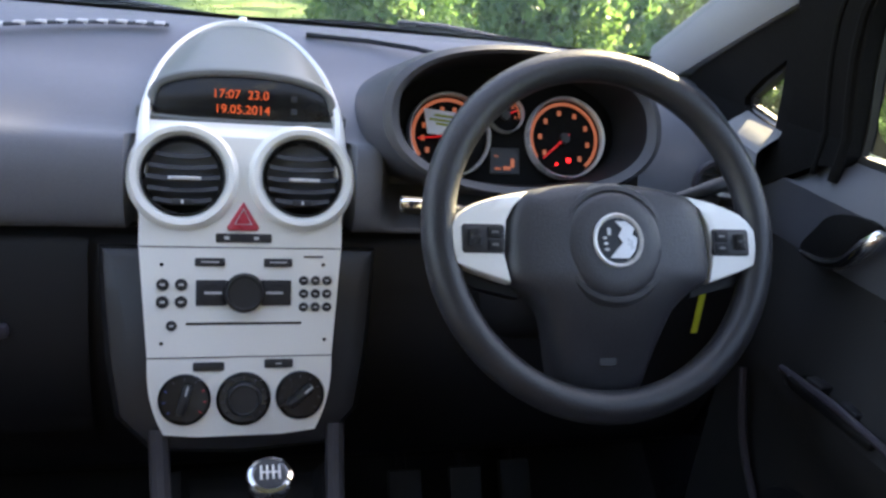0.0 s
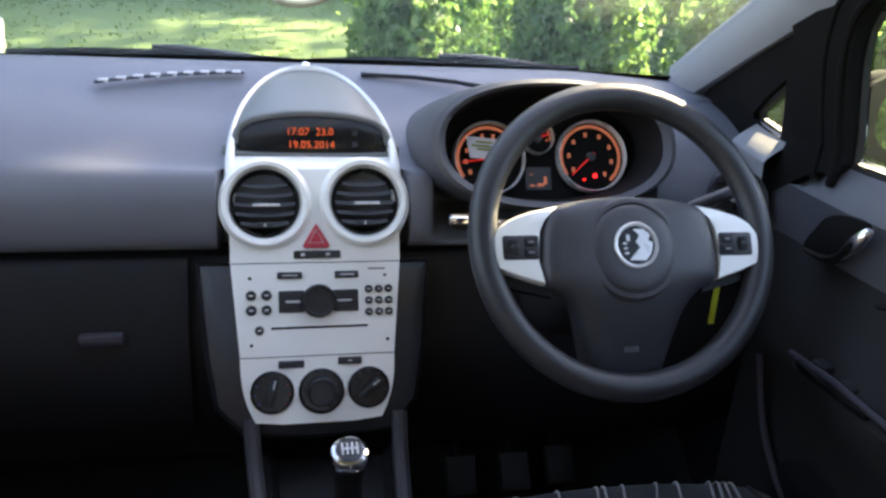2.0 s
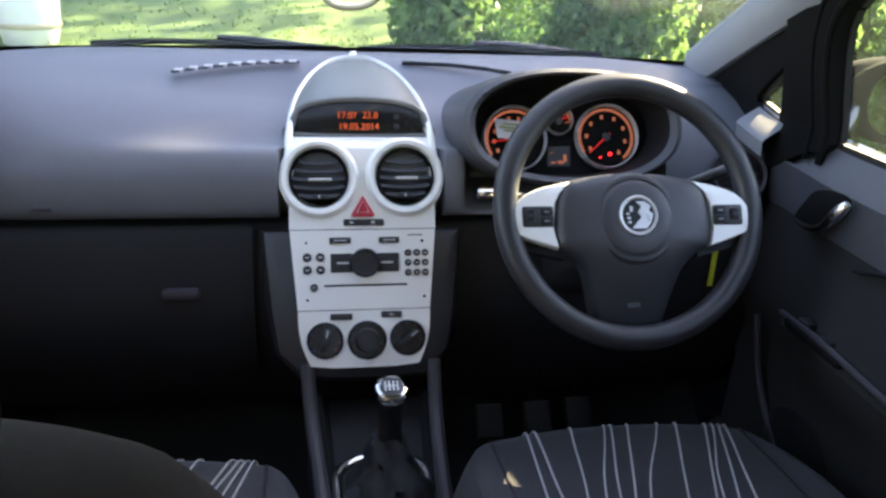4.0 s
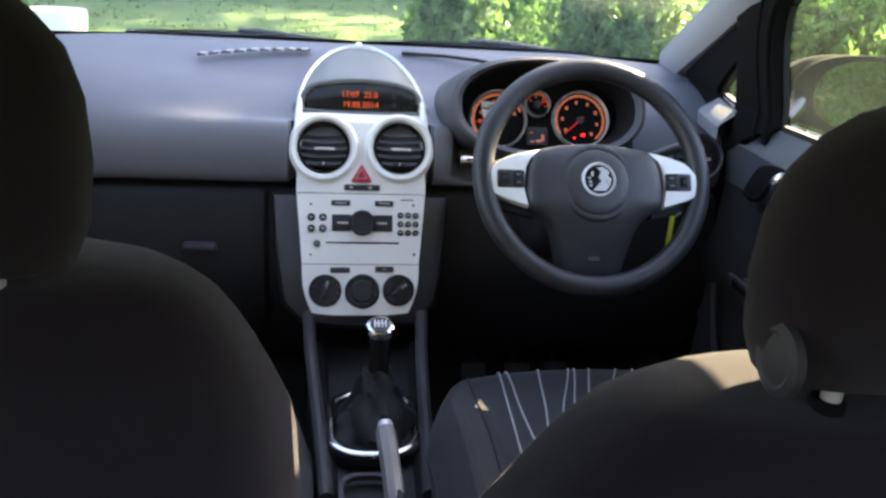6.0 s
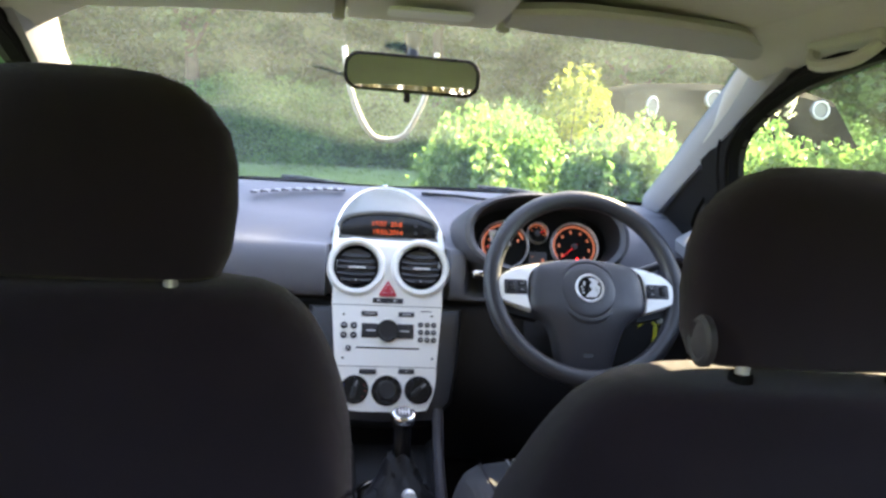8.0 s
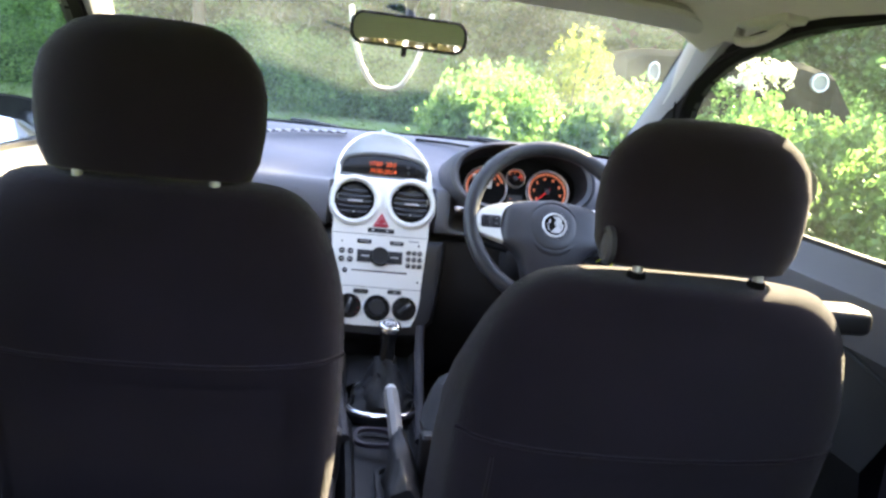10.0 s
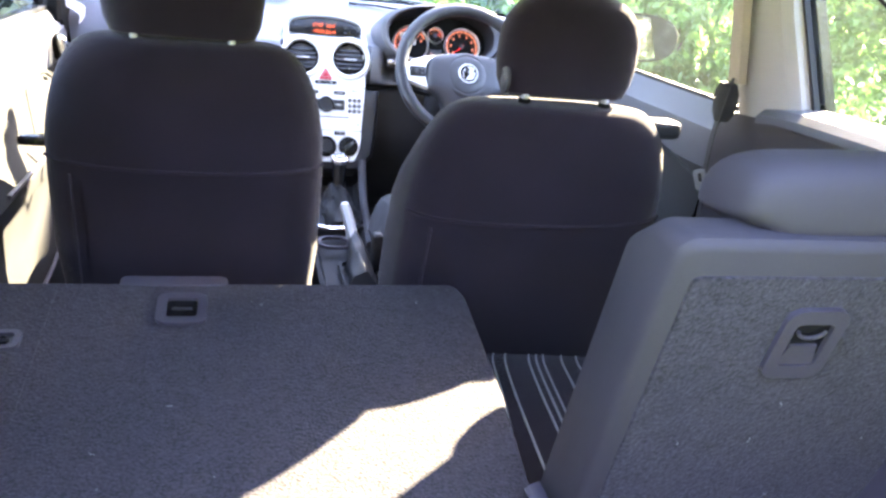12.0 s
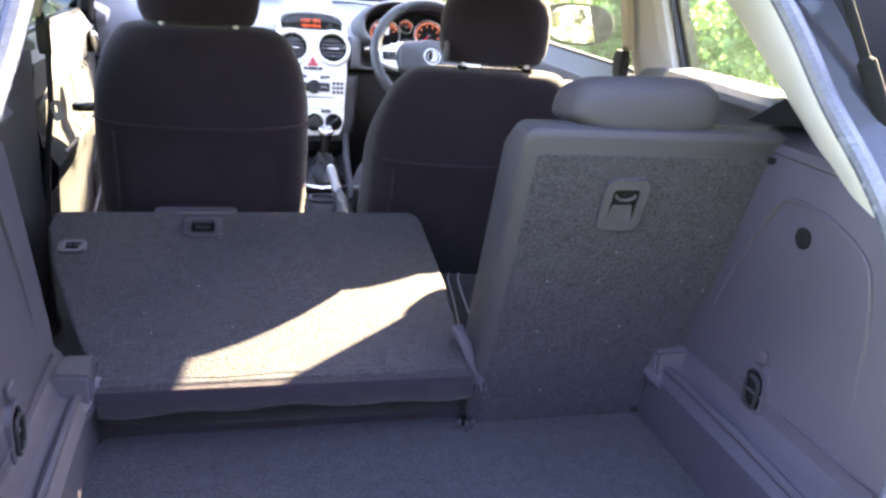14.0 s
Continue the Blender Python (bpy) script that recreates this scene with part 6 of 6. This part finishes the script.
part("cord", tube(curve_points([(-0.118, 0.615, 1.42), (-0.108, 0.61, 1.36), (-0.088, 0.615, 1.30), (-0.060, 0.62, 1.255), (-0.032, 0.622, 1.243), (0.008, 0.62, 1.253), (0.035, 0.615, 1.30), (0.055, 0.61, 1.36), (0.066, 0.608, 1.42)], 6), 0.0055, 8), M_CREAM, cd)
for s in (1, -1):
    vs = thing("sun_visor", (s * 0.33, 0.27, 1.43), "pale beige sun visor folded up against the roof", "sun visor", "sun visors")
    x0, x1 = (0.125, 0.535) if s > 0 else (0.135, 0.535)
    secs = []
    for i in range(13):
        t = i / 12
        x = x0 + (x1 - x0) * t
        k = min(1.0, 0.35 + 3.5 * min(t, 1 - t))
        zz = 1.434 - 0.03 * abs(x / 0.6) ** 3.5
        secs.append([(s * x, 0.205 + a * k, zz + b) for a, b in ((0.085, 0.015), (0.088, 0.004), (0.06, -0.004), (-0.05, 0.004), (-0.075, 0.008), (-0.083, 0.016), (-0.075, 0.026), (-0.04, 0.026), (0.06, 0.018))])
    part("flap", loft(secs), M_VISOR, vs)
    part("hinge_clip", box((s * 0.13, 0.27, 1.442), (0.02, 0.02, 0.03), 0.005), M_VISOR, vs)
    part("hinge_clip", lathe([(0.007, -0.02), (0.007, 0.0), (0.005, 0.004), (0, 0.004)], axes((s * 0.54, 0.27, 1.425), (0, -s, 0), (0, 0, 1)), 16), M_VISOR, vs)
oc = thing("overhead_console", (0, 0.24, 1.44), "pale roof console with interior lamp and print strip", "roof console")
part("body", loft([[(x, y, z) for y, z in ((0.335, 1.47), (0.33, 1.445), (0.29, 1.434), (0.20, 1.434), (0.06, 1.445), (0.02, 1.48))] for x in (-0.115, -0.10, 0, 0.10, 0.115)]), M_PILLAR, oc)
part("lamp_lens", plate(rrect(0.0, 0.14, 0.12, 0.06, 0.012), [], 0.0, 0.004, Matrix.Translation((0, 0.0, 1.430)) @ pose(0, 0, 0, -2)), M_PAPER, oc, "white lamp lens", smooth=False)
part("print_strip", box((0.006, 0.328, 1.444), (0.085, 0.010, 0.008), 0.001, 1, None), M_BLUE, oc, "dark blue illegible print")
gh = thing("grab_handle", (0.57, 0.0, 1.40), "folding beige grab handle above the driver's door", "grab handle")
part("recess", box((0.563, 0.01, 1.422), (0.04, 0.17, 0.022), 0.008, 3), M_VISOR, gh)
part("grip", tube(curve_points([(0.552, 0.085, 1.412), (0.538, 0.06, 1.392), (0.532, 0.01, 1.386), (0.538, -0.04, 1.392), (0.552, -0.065, 1.412)], 4), 0.009, 8), M_VISOR, gh)

# ---- wipers outside the glass ----
for x0, x1, z0 in ((-0.52, -0.02, 0), (0.02, 0.56, 0)):
    wp = thing("windscreen_wiper", (x0, 1.2, 1.1), "black windscreen wiper parked along the glass foot", "wiper", "wipers")
    pts = [(x0, 1.215, 1.103), (x0 + 0.15, 1.20, 1.112), (x0 + 0.3, 1.195, 1.112), (x1, 1.19, 1.106)]
    part("blade", tube(curve_points(pts, 5), 0.006, 8), M_MATT, wp)
    part("arm", tube([(x1 - 0.02, 1.235, 1.095), (x1 - 0.2, 1.215, 1.118), (x0 + 0.25, 1.205, 1.122)], [0.011, 0.008, 0.005], 8), M_BLACK, wp)
    part("spindle", lathe([(0.016, -0.03), (0.016, 0.01), (0, 0.014)], Matrix.Translation((x1 - 0.02, 1.235, 1.085)), 14), M_BLACK, wp)


# ---- outside: lawn, hedge, bushes, parked car, fence ----
def rise(y):
    return 0.5 * smooth01(y, 5.0, 14.5)


gb = bmesh.new()
N = 90
grid = {}
for i in range(N + 1):
    for j in range(N + 1):
        u, v = 2 * i / N - 1, 2 * j / N - 1
        x, y = math.copysign(abs(u) ** 3, u) * 600, math.copysign(abs(v) ** 3, v) * 600
        d = math.hypot(x, y)
        grid[i, j] = gb.verts.new((x, y, rise(y) + 0.08 * noise.noise(Vector((x * 0.12, y * 0.12, 0))) * smooth01(d, 4, 10)))
for i in range(N):
    for j in range(N):
        gb.faces.new((grid[i, j], grid[i + 1, j], grid[i + 1, j + 1], grid[i, j + 1]))
tagged(part("ground", gb, M_LAWN), "mown green lawn in late sun", "lawn", kind="structure")
rng = np.random.default_rng(7)


def leaves(name, centres, size, material, label, category, parent=None, spread=1.0, kind="stuff", upright=0.0):
    """Many small folded leaves, four points each, at the given places."""
    n = len(centres)
    d = rng.normal(size=(n, 3))
    d[:, 2] = d[:, 2] * 0.7 + upright
    d /= np.linalg.norm(d, axis=1)[:, None]
    r = rng.normal(size=(n, 3))
    s = np.cross(d, r)
    s /= np.linalg.norm(s, axis=1)[:, None] + 1e-9
    nn = np.cross(d, s)
    ln = size * (0.6 + 0.8 * rng.random(n))[:, None]
    wd = ln * (0.24 + 0.12 * rng.random(n))[:, None]
    base = centres - d * ln * 0.5
    tip = centres + d * ln * 0.5
    a = centres + s * wd + nn * ln * 0.10
    b = centres - s * wd + nn * ln * 0.10
    co = np.stack([base, a, tip, b], axis=1).reshape(-1, 3)
    k = np.arange(n) * 4
    tris = np.stack([k, k + 1, k + 2, k, k + 2, k + 3], axis=1).reshape(-1, 3)
    me = bpy.data.meshes.new(name)
    me.vertices.add(len(co))
    me.vertices.foreach_set("co", co.ravel())
    me.loops.add(tris.size)
    me.loops.foreach_set("vertex_index", tris.ravel().astype(np.int32))
    me.polygons.add(len(tris))
    me.polygons.foreach_set("loop_start", (np.arange(len(tris)) * 3).astype(np.int32))
    me.update(calc_edges=True)
    me.materials.append(material)
    ob = new(name, me)
    if parent is not None:
        ob.parent = parent
        ob.matrix_parent_inverse = Matrix.Translation(-parent.location)
        if label:
            ob["label"] = label
        return ob
    return tagged(ob, label, category, kind=kind)


def clumps(n, k, place, radius):
    """n clumps of k leaf places round the points that place() gives, denser at the skin."""
    c = np.array([place() for _ in range(n)])
    r = radius * (0.5 + rng.random(n))
    p = rng.normal(size=(n, k, 3))
    p /= np.linalg.norm(p, axis=2)[:, :, None]
    p *= (r[:, None] * (0.35 + 0.65 * rng.random((n, k)) ** 0.5))[:, :, None]
    p[:, :, 2] *= 0.9
    out = (c[:, None, :] + p).reshape(-1, 3)
    return out[out[:, 2] > 0.01]


def bush(x, y, r, h, n, k, size, material, label, name="bush"):
    b = thing(name, (x, y, 0), label, "bush", "bushes")
    stems = []
    for i in range(7):
        a = rng.random() * 6.283
        stems.append(tube([(x + 0.08 * math.cos(a), y + 0.08 * math.sin(a), -0.02), (x + r * 0.35 * math.cos(a), y + r * 0.35 * math.sin(a), h * 0.45), (x + r * 0.6 * math.cos(a + 0.3), y + r * 0.6 * math.sin(a + 0.3), h * 0.85)], [0.02, 0.013, 0.006], 6))
    part("stems", join(*stems), M_BARK, b)

    def place():
        a, q, t = rng.random() * 6.283, rng.random() ** 0.5, rng.random()
        rr = r * q * (1.0 - 0.55 * t ** 2)
        return (x + rr * math.cos(a), y + rr * math.sin(a), 0.1 + h * t * (0.75 + 0.25 * rng.random()))
    spots = [clumps(n, k, place, r * 0.22)]
    # upright shoots that break the outline
    for _ in range(int(110 * r)):
        a, q = rng.random() * 6.283, rng.random() ** 0.5
        sx, sy, lift = x + r * q * math.cos(a), y + r * q * math.sin(a), h * (1.0 - 0.35 * q * q)
        up = 0.12 + 0.26 * rng.random()
        t = rng.random(26)
        w = 0.05 * (1 - 0.6 * t)
        spots.append(np.stack([sx + w * rng.normal(size=26), sy + w * rng.normal(size=26), lift - 0.15 + (up + 0.15) * t], axis=1))
    leaves("foliage", np.concatenate(spots), size, material, "", "", b, upright=1.1)
    return b


# tall mixed hedge closing the view ahead
def far_hedge():
    x = -22 + 52 * rng.random()
    y = 14.6 + 0.5 * math.sin(x * 0.5) - 0.10 * max(0, x) + 1.4 * rng.random()
    top = 1.55 + 0.18 * math.sin(x * 0.9 + 1) + 0.14 * math.sin(x * 2.3)
    return (x, y, 0.45 + top * rng.random() ** 0.9)
leaves("hedge", clumps(2600, 60, far_hedge, 0.30), 0.08, M_HEDGE, "tall mixed green hedge beyond the lawn", "hedge")


def wood():
    x = -30 + 70 * rng.random()
    y = 19 + 7 * rng.random()
    return (x, y, 1.0 + (12.0 + 1.6 * math.sin(x * 0.7)) * rng.random())
leaves("wood", clumps(3600, 50, wood, 0.9), 0.26, M_WOODLEAF, "dense shaded trees behind the hedge", "trees")

# bumpy dark sheets behind the outer foliage, its inner shade put into their colour
def shade_sheet(y0, height, amp, name, label):
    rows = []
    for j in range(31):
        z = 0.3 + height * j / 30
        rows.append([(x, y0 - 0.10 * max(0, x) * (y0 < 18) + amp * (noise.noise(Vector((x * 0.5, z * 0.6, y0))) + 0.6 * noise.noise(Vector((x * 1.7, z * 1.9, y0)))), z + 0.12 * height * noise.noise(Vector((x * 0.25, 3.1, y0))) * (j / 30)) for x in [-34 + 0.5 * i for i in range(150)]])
    tagged(part(name, loft(rows, False), M_SHADEFILL), label, "hedge", kind="stuff")


shade_sheet(16.2, 1.5, 0.3, "hedge_core", "dark sheet standing for the shade inside the hedge")
shade_sheet(27.0, 13.0, 1.6, "wood_core", "dark sheet standing for the shade inside the wood")

# hedge close along the driver's side
def side_hedge():
    y = -7 + 10.2 * rng.random()
    x = 2.9 + 0.10 * abs(y) + 1.0 * rng.random() + 0.25 * math.sin(y * 1.7)
    top = 1.75 + 0.25 * math.sin(y * 1.3) + 0.2 * math.sin(y * 3.1)
    return (x, y, top * rng.random() ** 0.8)
leaves("side_hedge", clumps(1300, 76, side_hedge, 0.22), 0.062, M_LAUREL, "lush bright green hedge beside the car", "hedge")

for x, y, r, h, mat, lab in ((0.9, 5.5, 0.42, 1.42, M_LAUREL, "bright green laurel bush with fresh upright shoots"), (2.2, 5.5, 0.62, 1.42, M_LAUREL, "bright green laurel bush with fresh upright shoots"),
                             (3.3, 4.9, 0.6, 1.35, M_LAUREL, "bright green laurel bush with fresh upright shoots"), (4.4, 5.5, 0.7, 1.42, M_LAUREL, "bright green laurel bush with fresh upright shoots"), (4.1, 4.0, 0.65, 1.45, M_LAUREL, "bright green laurel bush with fresh upright shoots"), (5.6, 6.9, 0.8, 1.2, M_HEDGE, "dull green bush before the dark car"), (3.0, 9.6, 0.5, 2.1, M_YELLOWLEAF, "tall thin bush with yellow leaf tips"),
                             (1.7, 8.2, 0.8, 1.45, M_HEDGE, "dull green bush before the hedge"), (3.0, 7.4, 0.7, 1.35, M_HEDGE, "dull green bush before the hedge"), (4.9, 8.2, 0.8, 1.35, M_HEDGE, "dull green bush before the hedge")):
    bush(x, y, r, h * (0.84 if mat is M_LAUREL else 1.0), 60 if mat is M_YELLOWLEAF else 210, 52, 0.075 if mat is M_LAUREL else 0.058, mat, lab)


def tree(x, y, h, r, label):
    t = thing("tree", (x, y, 0), label, "tree", "trees")
    bend = [(x, y, -0.05), (x + 0.1, y, h * 0.25), (x - 0.05, y + 0.1, h * 0.5), (x + 0.05, y, h * 0.8)]
    trunk = [tube(curve_points(bend, 4), [0.22 - 0.015 * i for i in range(13)], 10)]
    for i in range(9):
        a, z = rng.random() * 6.283, h * (0.35 + 0.05 * i)
        q = r * (0.5 + 0.4 * rng.random())
        trunk.append(tube([(x, y, z), (x + q * 0.5 * math.cos(a), y + q * 0.5 * math.sin(a), z + 0.12 * h), (x + q * math.cos(a), y + q * math.sin(a), z + 0.2 * h)], [0.07, 0.045, 0.02], 6))
    part("trunk", join(*trunk), M_BARK, t)

    def place():
        d = rng.normal(size=3)
        d /= np.linalg.norm(d)
        q = r * (0.45 + 0.55 * rng.random())
        return (x + d[0] * q, y + d[1] * q, h * 0.68 + d[2] * q * 0.85)
    leaves("crown", clumps(330, 40, place, 0.5), 0.18, M_WOODLEAF, "", "", t)


for x, y, h, r in ((-9, 17, 8.0, 2.8), (-3.5, 18, 7.5, 2.6), (2.0, 17.5, 8.0, 2.7), (7.0, 19, 7.0, 2.6), (-15, 15, 7, 2.6)):
    tree(x, y, h, r, "leafy green tree rising behind the hedge")

# an unseen broad tree ahead on the driver's side, added so its crown shades the dashboard
lean = thing("tree", (6.3, 6.6, 0), "added unseen leafy tree whose crown shades the dashboard", "tree", "trees")
limbs = [tube(curve_points([(6.3, 6.6, -0.05), (6.2, 6.6, 1.6), (5.9, 6.5, 3.2), (5.2, 6.4, 5.0)], 4), [0.24 - 0.013 * i for i in range(13)], 10)]
for i in range(10):
    a, q = i * 0.63, 1.0 + 0.35 * math.sin(i * 2.1)
    limbs.append(tube([(5.5, 6.45, 4.2), (5.1 + 0.6 * q * math.cos(a), 6.4 + 0.6 * q * math.sin(a), 5.0), (4.85 + 1.2 * q * math.cos(a), 6.3 + 1.2 * q * math.sin(a), 5.5 + 0.5 * math.sin(i * 1.3))], [0.08, 0.05, 0.02], 6))
limbs.append(tube(curve_points([(5.5, 6.45, 4.2), (5.6, 5.8, 4.7), (5.55, 5.2, 5.3), (5.5, 4.95, 5.6)], 3), 0.03, 6))
part("trunk", join(*limbs), M_BARK, lean)


def shading_crown():
    d = rng.normal(size=3)
    d /= np.linalg.norm(d)
    # small extra lobe placed to keep sun off the dash's right part
    if rng.random() < 0.07:
        q = 0.10 * rng.random() ** 0.4
        return (5.46 + d[0] * q, 5.13 + d[1] * q, 5.27 + d[2] * q)
    q = 1.16 * rng.random() ** 0.4
    return (4.55 + d[0] * q, 6.1 + d[1] * q, 5.47 + d[2] * q * 0.8)
leaves("crown", clumps(560, 46, shading_crown, 0.26), 0.15, M_WOODLEAF, "", "", lean)

# dark van-like car parked side-on beyond the bushes
CX, CY, CZ = 5.7, 10.9, rise(10.9)
pc = thing("parked_car", (CX, CY, CZ), "dark tall car parked behind the bushes, pale round lamps", "car")
secs = []
for x, w, z0, z1 in ((-1.95, 0.70, 0.55, 1.25), (-1.85, 0.82, 0.40, 1.70), (-1.65, 0.85, 0.38, 1.83), (-0.6, 0.86, 0.36, 1.90), (0.8, 0.86, 0.36, 1.90), (1.35, 0.85, 0.36, 1.78), (1.75, 0.85, 0.38, 1.20), (2.55, 0.82, 0.42, 1.05), (2.75, 0.72, 0.50, 0.95)):
    secs.append([(CX + x, CY + a * w, CZ + z0 + (z1 - z0) * b) for a, b in ((-0.9, 0), (-1, 0.15), (-1, 0.55), (-0.86, 0.93), (-0.7, 1), (0.7, 1), (0.86, 0.93), (1, 0.55), (1, 0.15), (0.9, 0))])
part("body", loft(secs), M_MATT, pc, "dark painted body")
for x in (-1.25, 1.75):
    for y in (-0.80, 0.80):
        m = axes((CX + x, CY + y, CZ + 0.33), (1, 0, 0), (0, 0, 1))
        w = part("wheel", lathe([(0.20, -0.1), (0.33, -0.1), (0.34, 0), (0.33, 0.1), (0.20, 0.1)], m, 28), M_RUBBER, pc)
        part("wheel_rim", lathe([(0.2, 0.105), (0.1, 0.11), (0, 0.115)] if y < 0 else [(0.2, -0.105), (0, -0.11)], m, 20), M_CHROME, w)
for x0, x1 in ((-1.60, -0.55), (-0.45, 0.45), (0.52, 1.28)):
    part("side_window", box(((x0 + x1) / 2 + CX, CY - 0.815, CZ + 1.36), (x1 - x0, 0.02, 0.44), 0.008, 2, None), M_MATT, pc, "black side window")
for x, z, r, stretch in ((-1.50, 1.50, 0.085, 1.7), (-0.60, 1.66, 0.13, 1.0), (1.02, 1.62, 0.135, 1.0)):
    lm = axes((CX + x, CY - 0.86, CZ + z), (1, 0, 0), (0, 0, 1)) @ Matrix.Diagonal((1, stretch, 1, 1))
    lp = part("round_lamp", lathe([(0.0, 0.0), (r * 0.72, 0.0), (r * 0.78, 0.02), (r, 0.02), (r, -0.05)], lm, 28), M_GRIP, pc, "pale round lamp")
    part("lamp_ring", lathe([(r * 0.80, 0.018), (r * 0.88, 0.035), (r, 0.022)], lm, 28), M_PAPER, lp, "white rim")

# white blossom among the bushes before the parked car
blo = thing("blossom_bush", (5.1, 8.9, 0), "slender bush with white blossom before the dark car", "bush", "bushes")
part("stems", join(*[tube([(5.1 + 0.03 * math.cos(i), 8.9 + 0.03 * math.sin(i), -0.02), (5.1 + 0.15 * math.cos(i * 1.3), 8.9 + 0.15 * math.sin(i * 1.3), 1.0), (5.1 + 0.32 * math.cos(i * 1.3), 8.9 + 0.25 * math.sin(i * 1.3), 1.95)], [0.018, 0.012, 0.005], 6) for i in range(8)]), M_BARK, blo)


def blossom_at():
    a, q = rng.random() * 6.283, rng.random() ** 0.5
    return (5.22 + 0.42 * q * math.cos(a), 8.9 + 0.3 * q * math.sin(a), 1.72 + 0.36 * rng.random())
leaves("blossom", clumps(44, 26, blossom_at, 0.075), 0.06, M_PETAL, "white petals", "", blo)


def sprig_at():
    a, q = rng.random() * 6.283, rng.random() ** 0.5
    return (5.1 + 0.42 * q * math.cos(a), 8.9 + 0.35 * q * math.sin(a), 0.3 + 1.4 * rng.random())
leaves("foliage", clumps(60, 40, sprig_at, 0.14), 0.06, M_HEDGE, "", "", blo)

# boarded fence on the passenger's side
fence = thing("fence", (-6.0, 6.0, 0), "weathered grey vertical board fence", "fence")
bmesh_board = box((0, 0, 1.0), (0.03, 0.145, 2.0), 0.006, 1)
first = part("board", bmesh_board, M_FENCE, fence, smooth=False)
first.matrix_parent_inverse = Matrix.Identity(4)
first.location = (0, -3.0, 0)
for i in range(1, 70):
    o = first.copy()
    scene.collection.objects.link(o)
    o.location = (0.012 * (i % 2), -3.0 + 0.155 * i, 0.02 * math.sin(i * 1.7))
def left_hedge():
    y = -2 + 12 * rng.random()
    return (-5.2 + 0.5 * rng.random(), y, 1.1 * rng.random())
leaves("fence_hedge", clumps(260, 40, left_hedge, 0.25), 0.10, M_HEDGE, "low green hedge before the fence", "hedge")


# hedge added behind the car, out of view, to set the bounced light
def rear_hedge():
    x = -9 + 18 * rng.random()
    return (x, -6.0 - 0.9 * rng.random(), (3.3 + 0.3 * math.sin(x * 1.4)) * rng.random() ** 0.9)
leaves("rear_hedge", clumps(1100, 40, rear_hedge, 0.34), 0.13, M_NEUTRALLEAF, "added unseen hedge behind the car, brown for neutral bounced light", "hedge")


def grass_at():
    a = rng.random() * 2 - 1
    y = 3 + 11.5 * rng.random()
    return (a * 9, y, rise(y) + 0.02)
leaves("grass", clumps(3400, 14, grass_at, 0.10), 0.032, M_GRASS, "short uneven grass blades on the lawn", "grass", upright=1.4)


# the car's own road wheels
def road_wheel(x, y):
    w = thing("road_wheel", (x, y, 0), "black tyre on a plain silver road wheel", "wheel", "road wheels")
    m = axes((x, y, 0.29), (0, 1, 0), (0, 0, 1))
    tyre = part("tyre", lathe([(0.19, -0.085), (0.27, -0.09), (0.288, -0.06), (0.29, 0), (0.288, 0.06), (0.27, 0.09), (0.19, 0.085)], m, 36), M_RUBBER, w)
    part("wheel_rim", lathe([(0.19, -0.085), (0.185, -0.03), (0.05, -0.05), (0, -0.05), (0, 0.05), (0.05, 0.05), (0.185, 0.03), (0.19, 0.085)], m, 28), M_SILVER, w)


for x in (-0.86, 0.86):
    for y in (1.25, -1.2):
        road_wheel(x, y)

# pale tub out on the grass
tub = thing("garden_tub", (-2.75, 8.1, rise(8.1)), "white plastic garden tub standing on the lawn", "tub")
tm = Matrix.Translation((-2.75, 8.1, rise(8.1) - 0.02)) @ Matrix.Diagonal((0.9, 0.9, 0.66, 1.0))
part("body", lathe([(0.0, 0.0), (0.24, 0.0), (0.27, 0.05), (0.31, 0.30), (0.33, 0.62), (0.32, 0.70), (0.29, 0.70), (0.27, 0.60), (0, 0.58)], tm, 36), M_PAPER, tub)
part("band", lathe([(0.312, 0.27), (0.322, 0.29), (0.326, 0.34), (0.318, 0.36)], tm, 36), M_BEIGE, tub, "pale brown band")
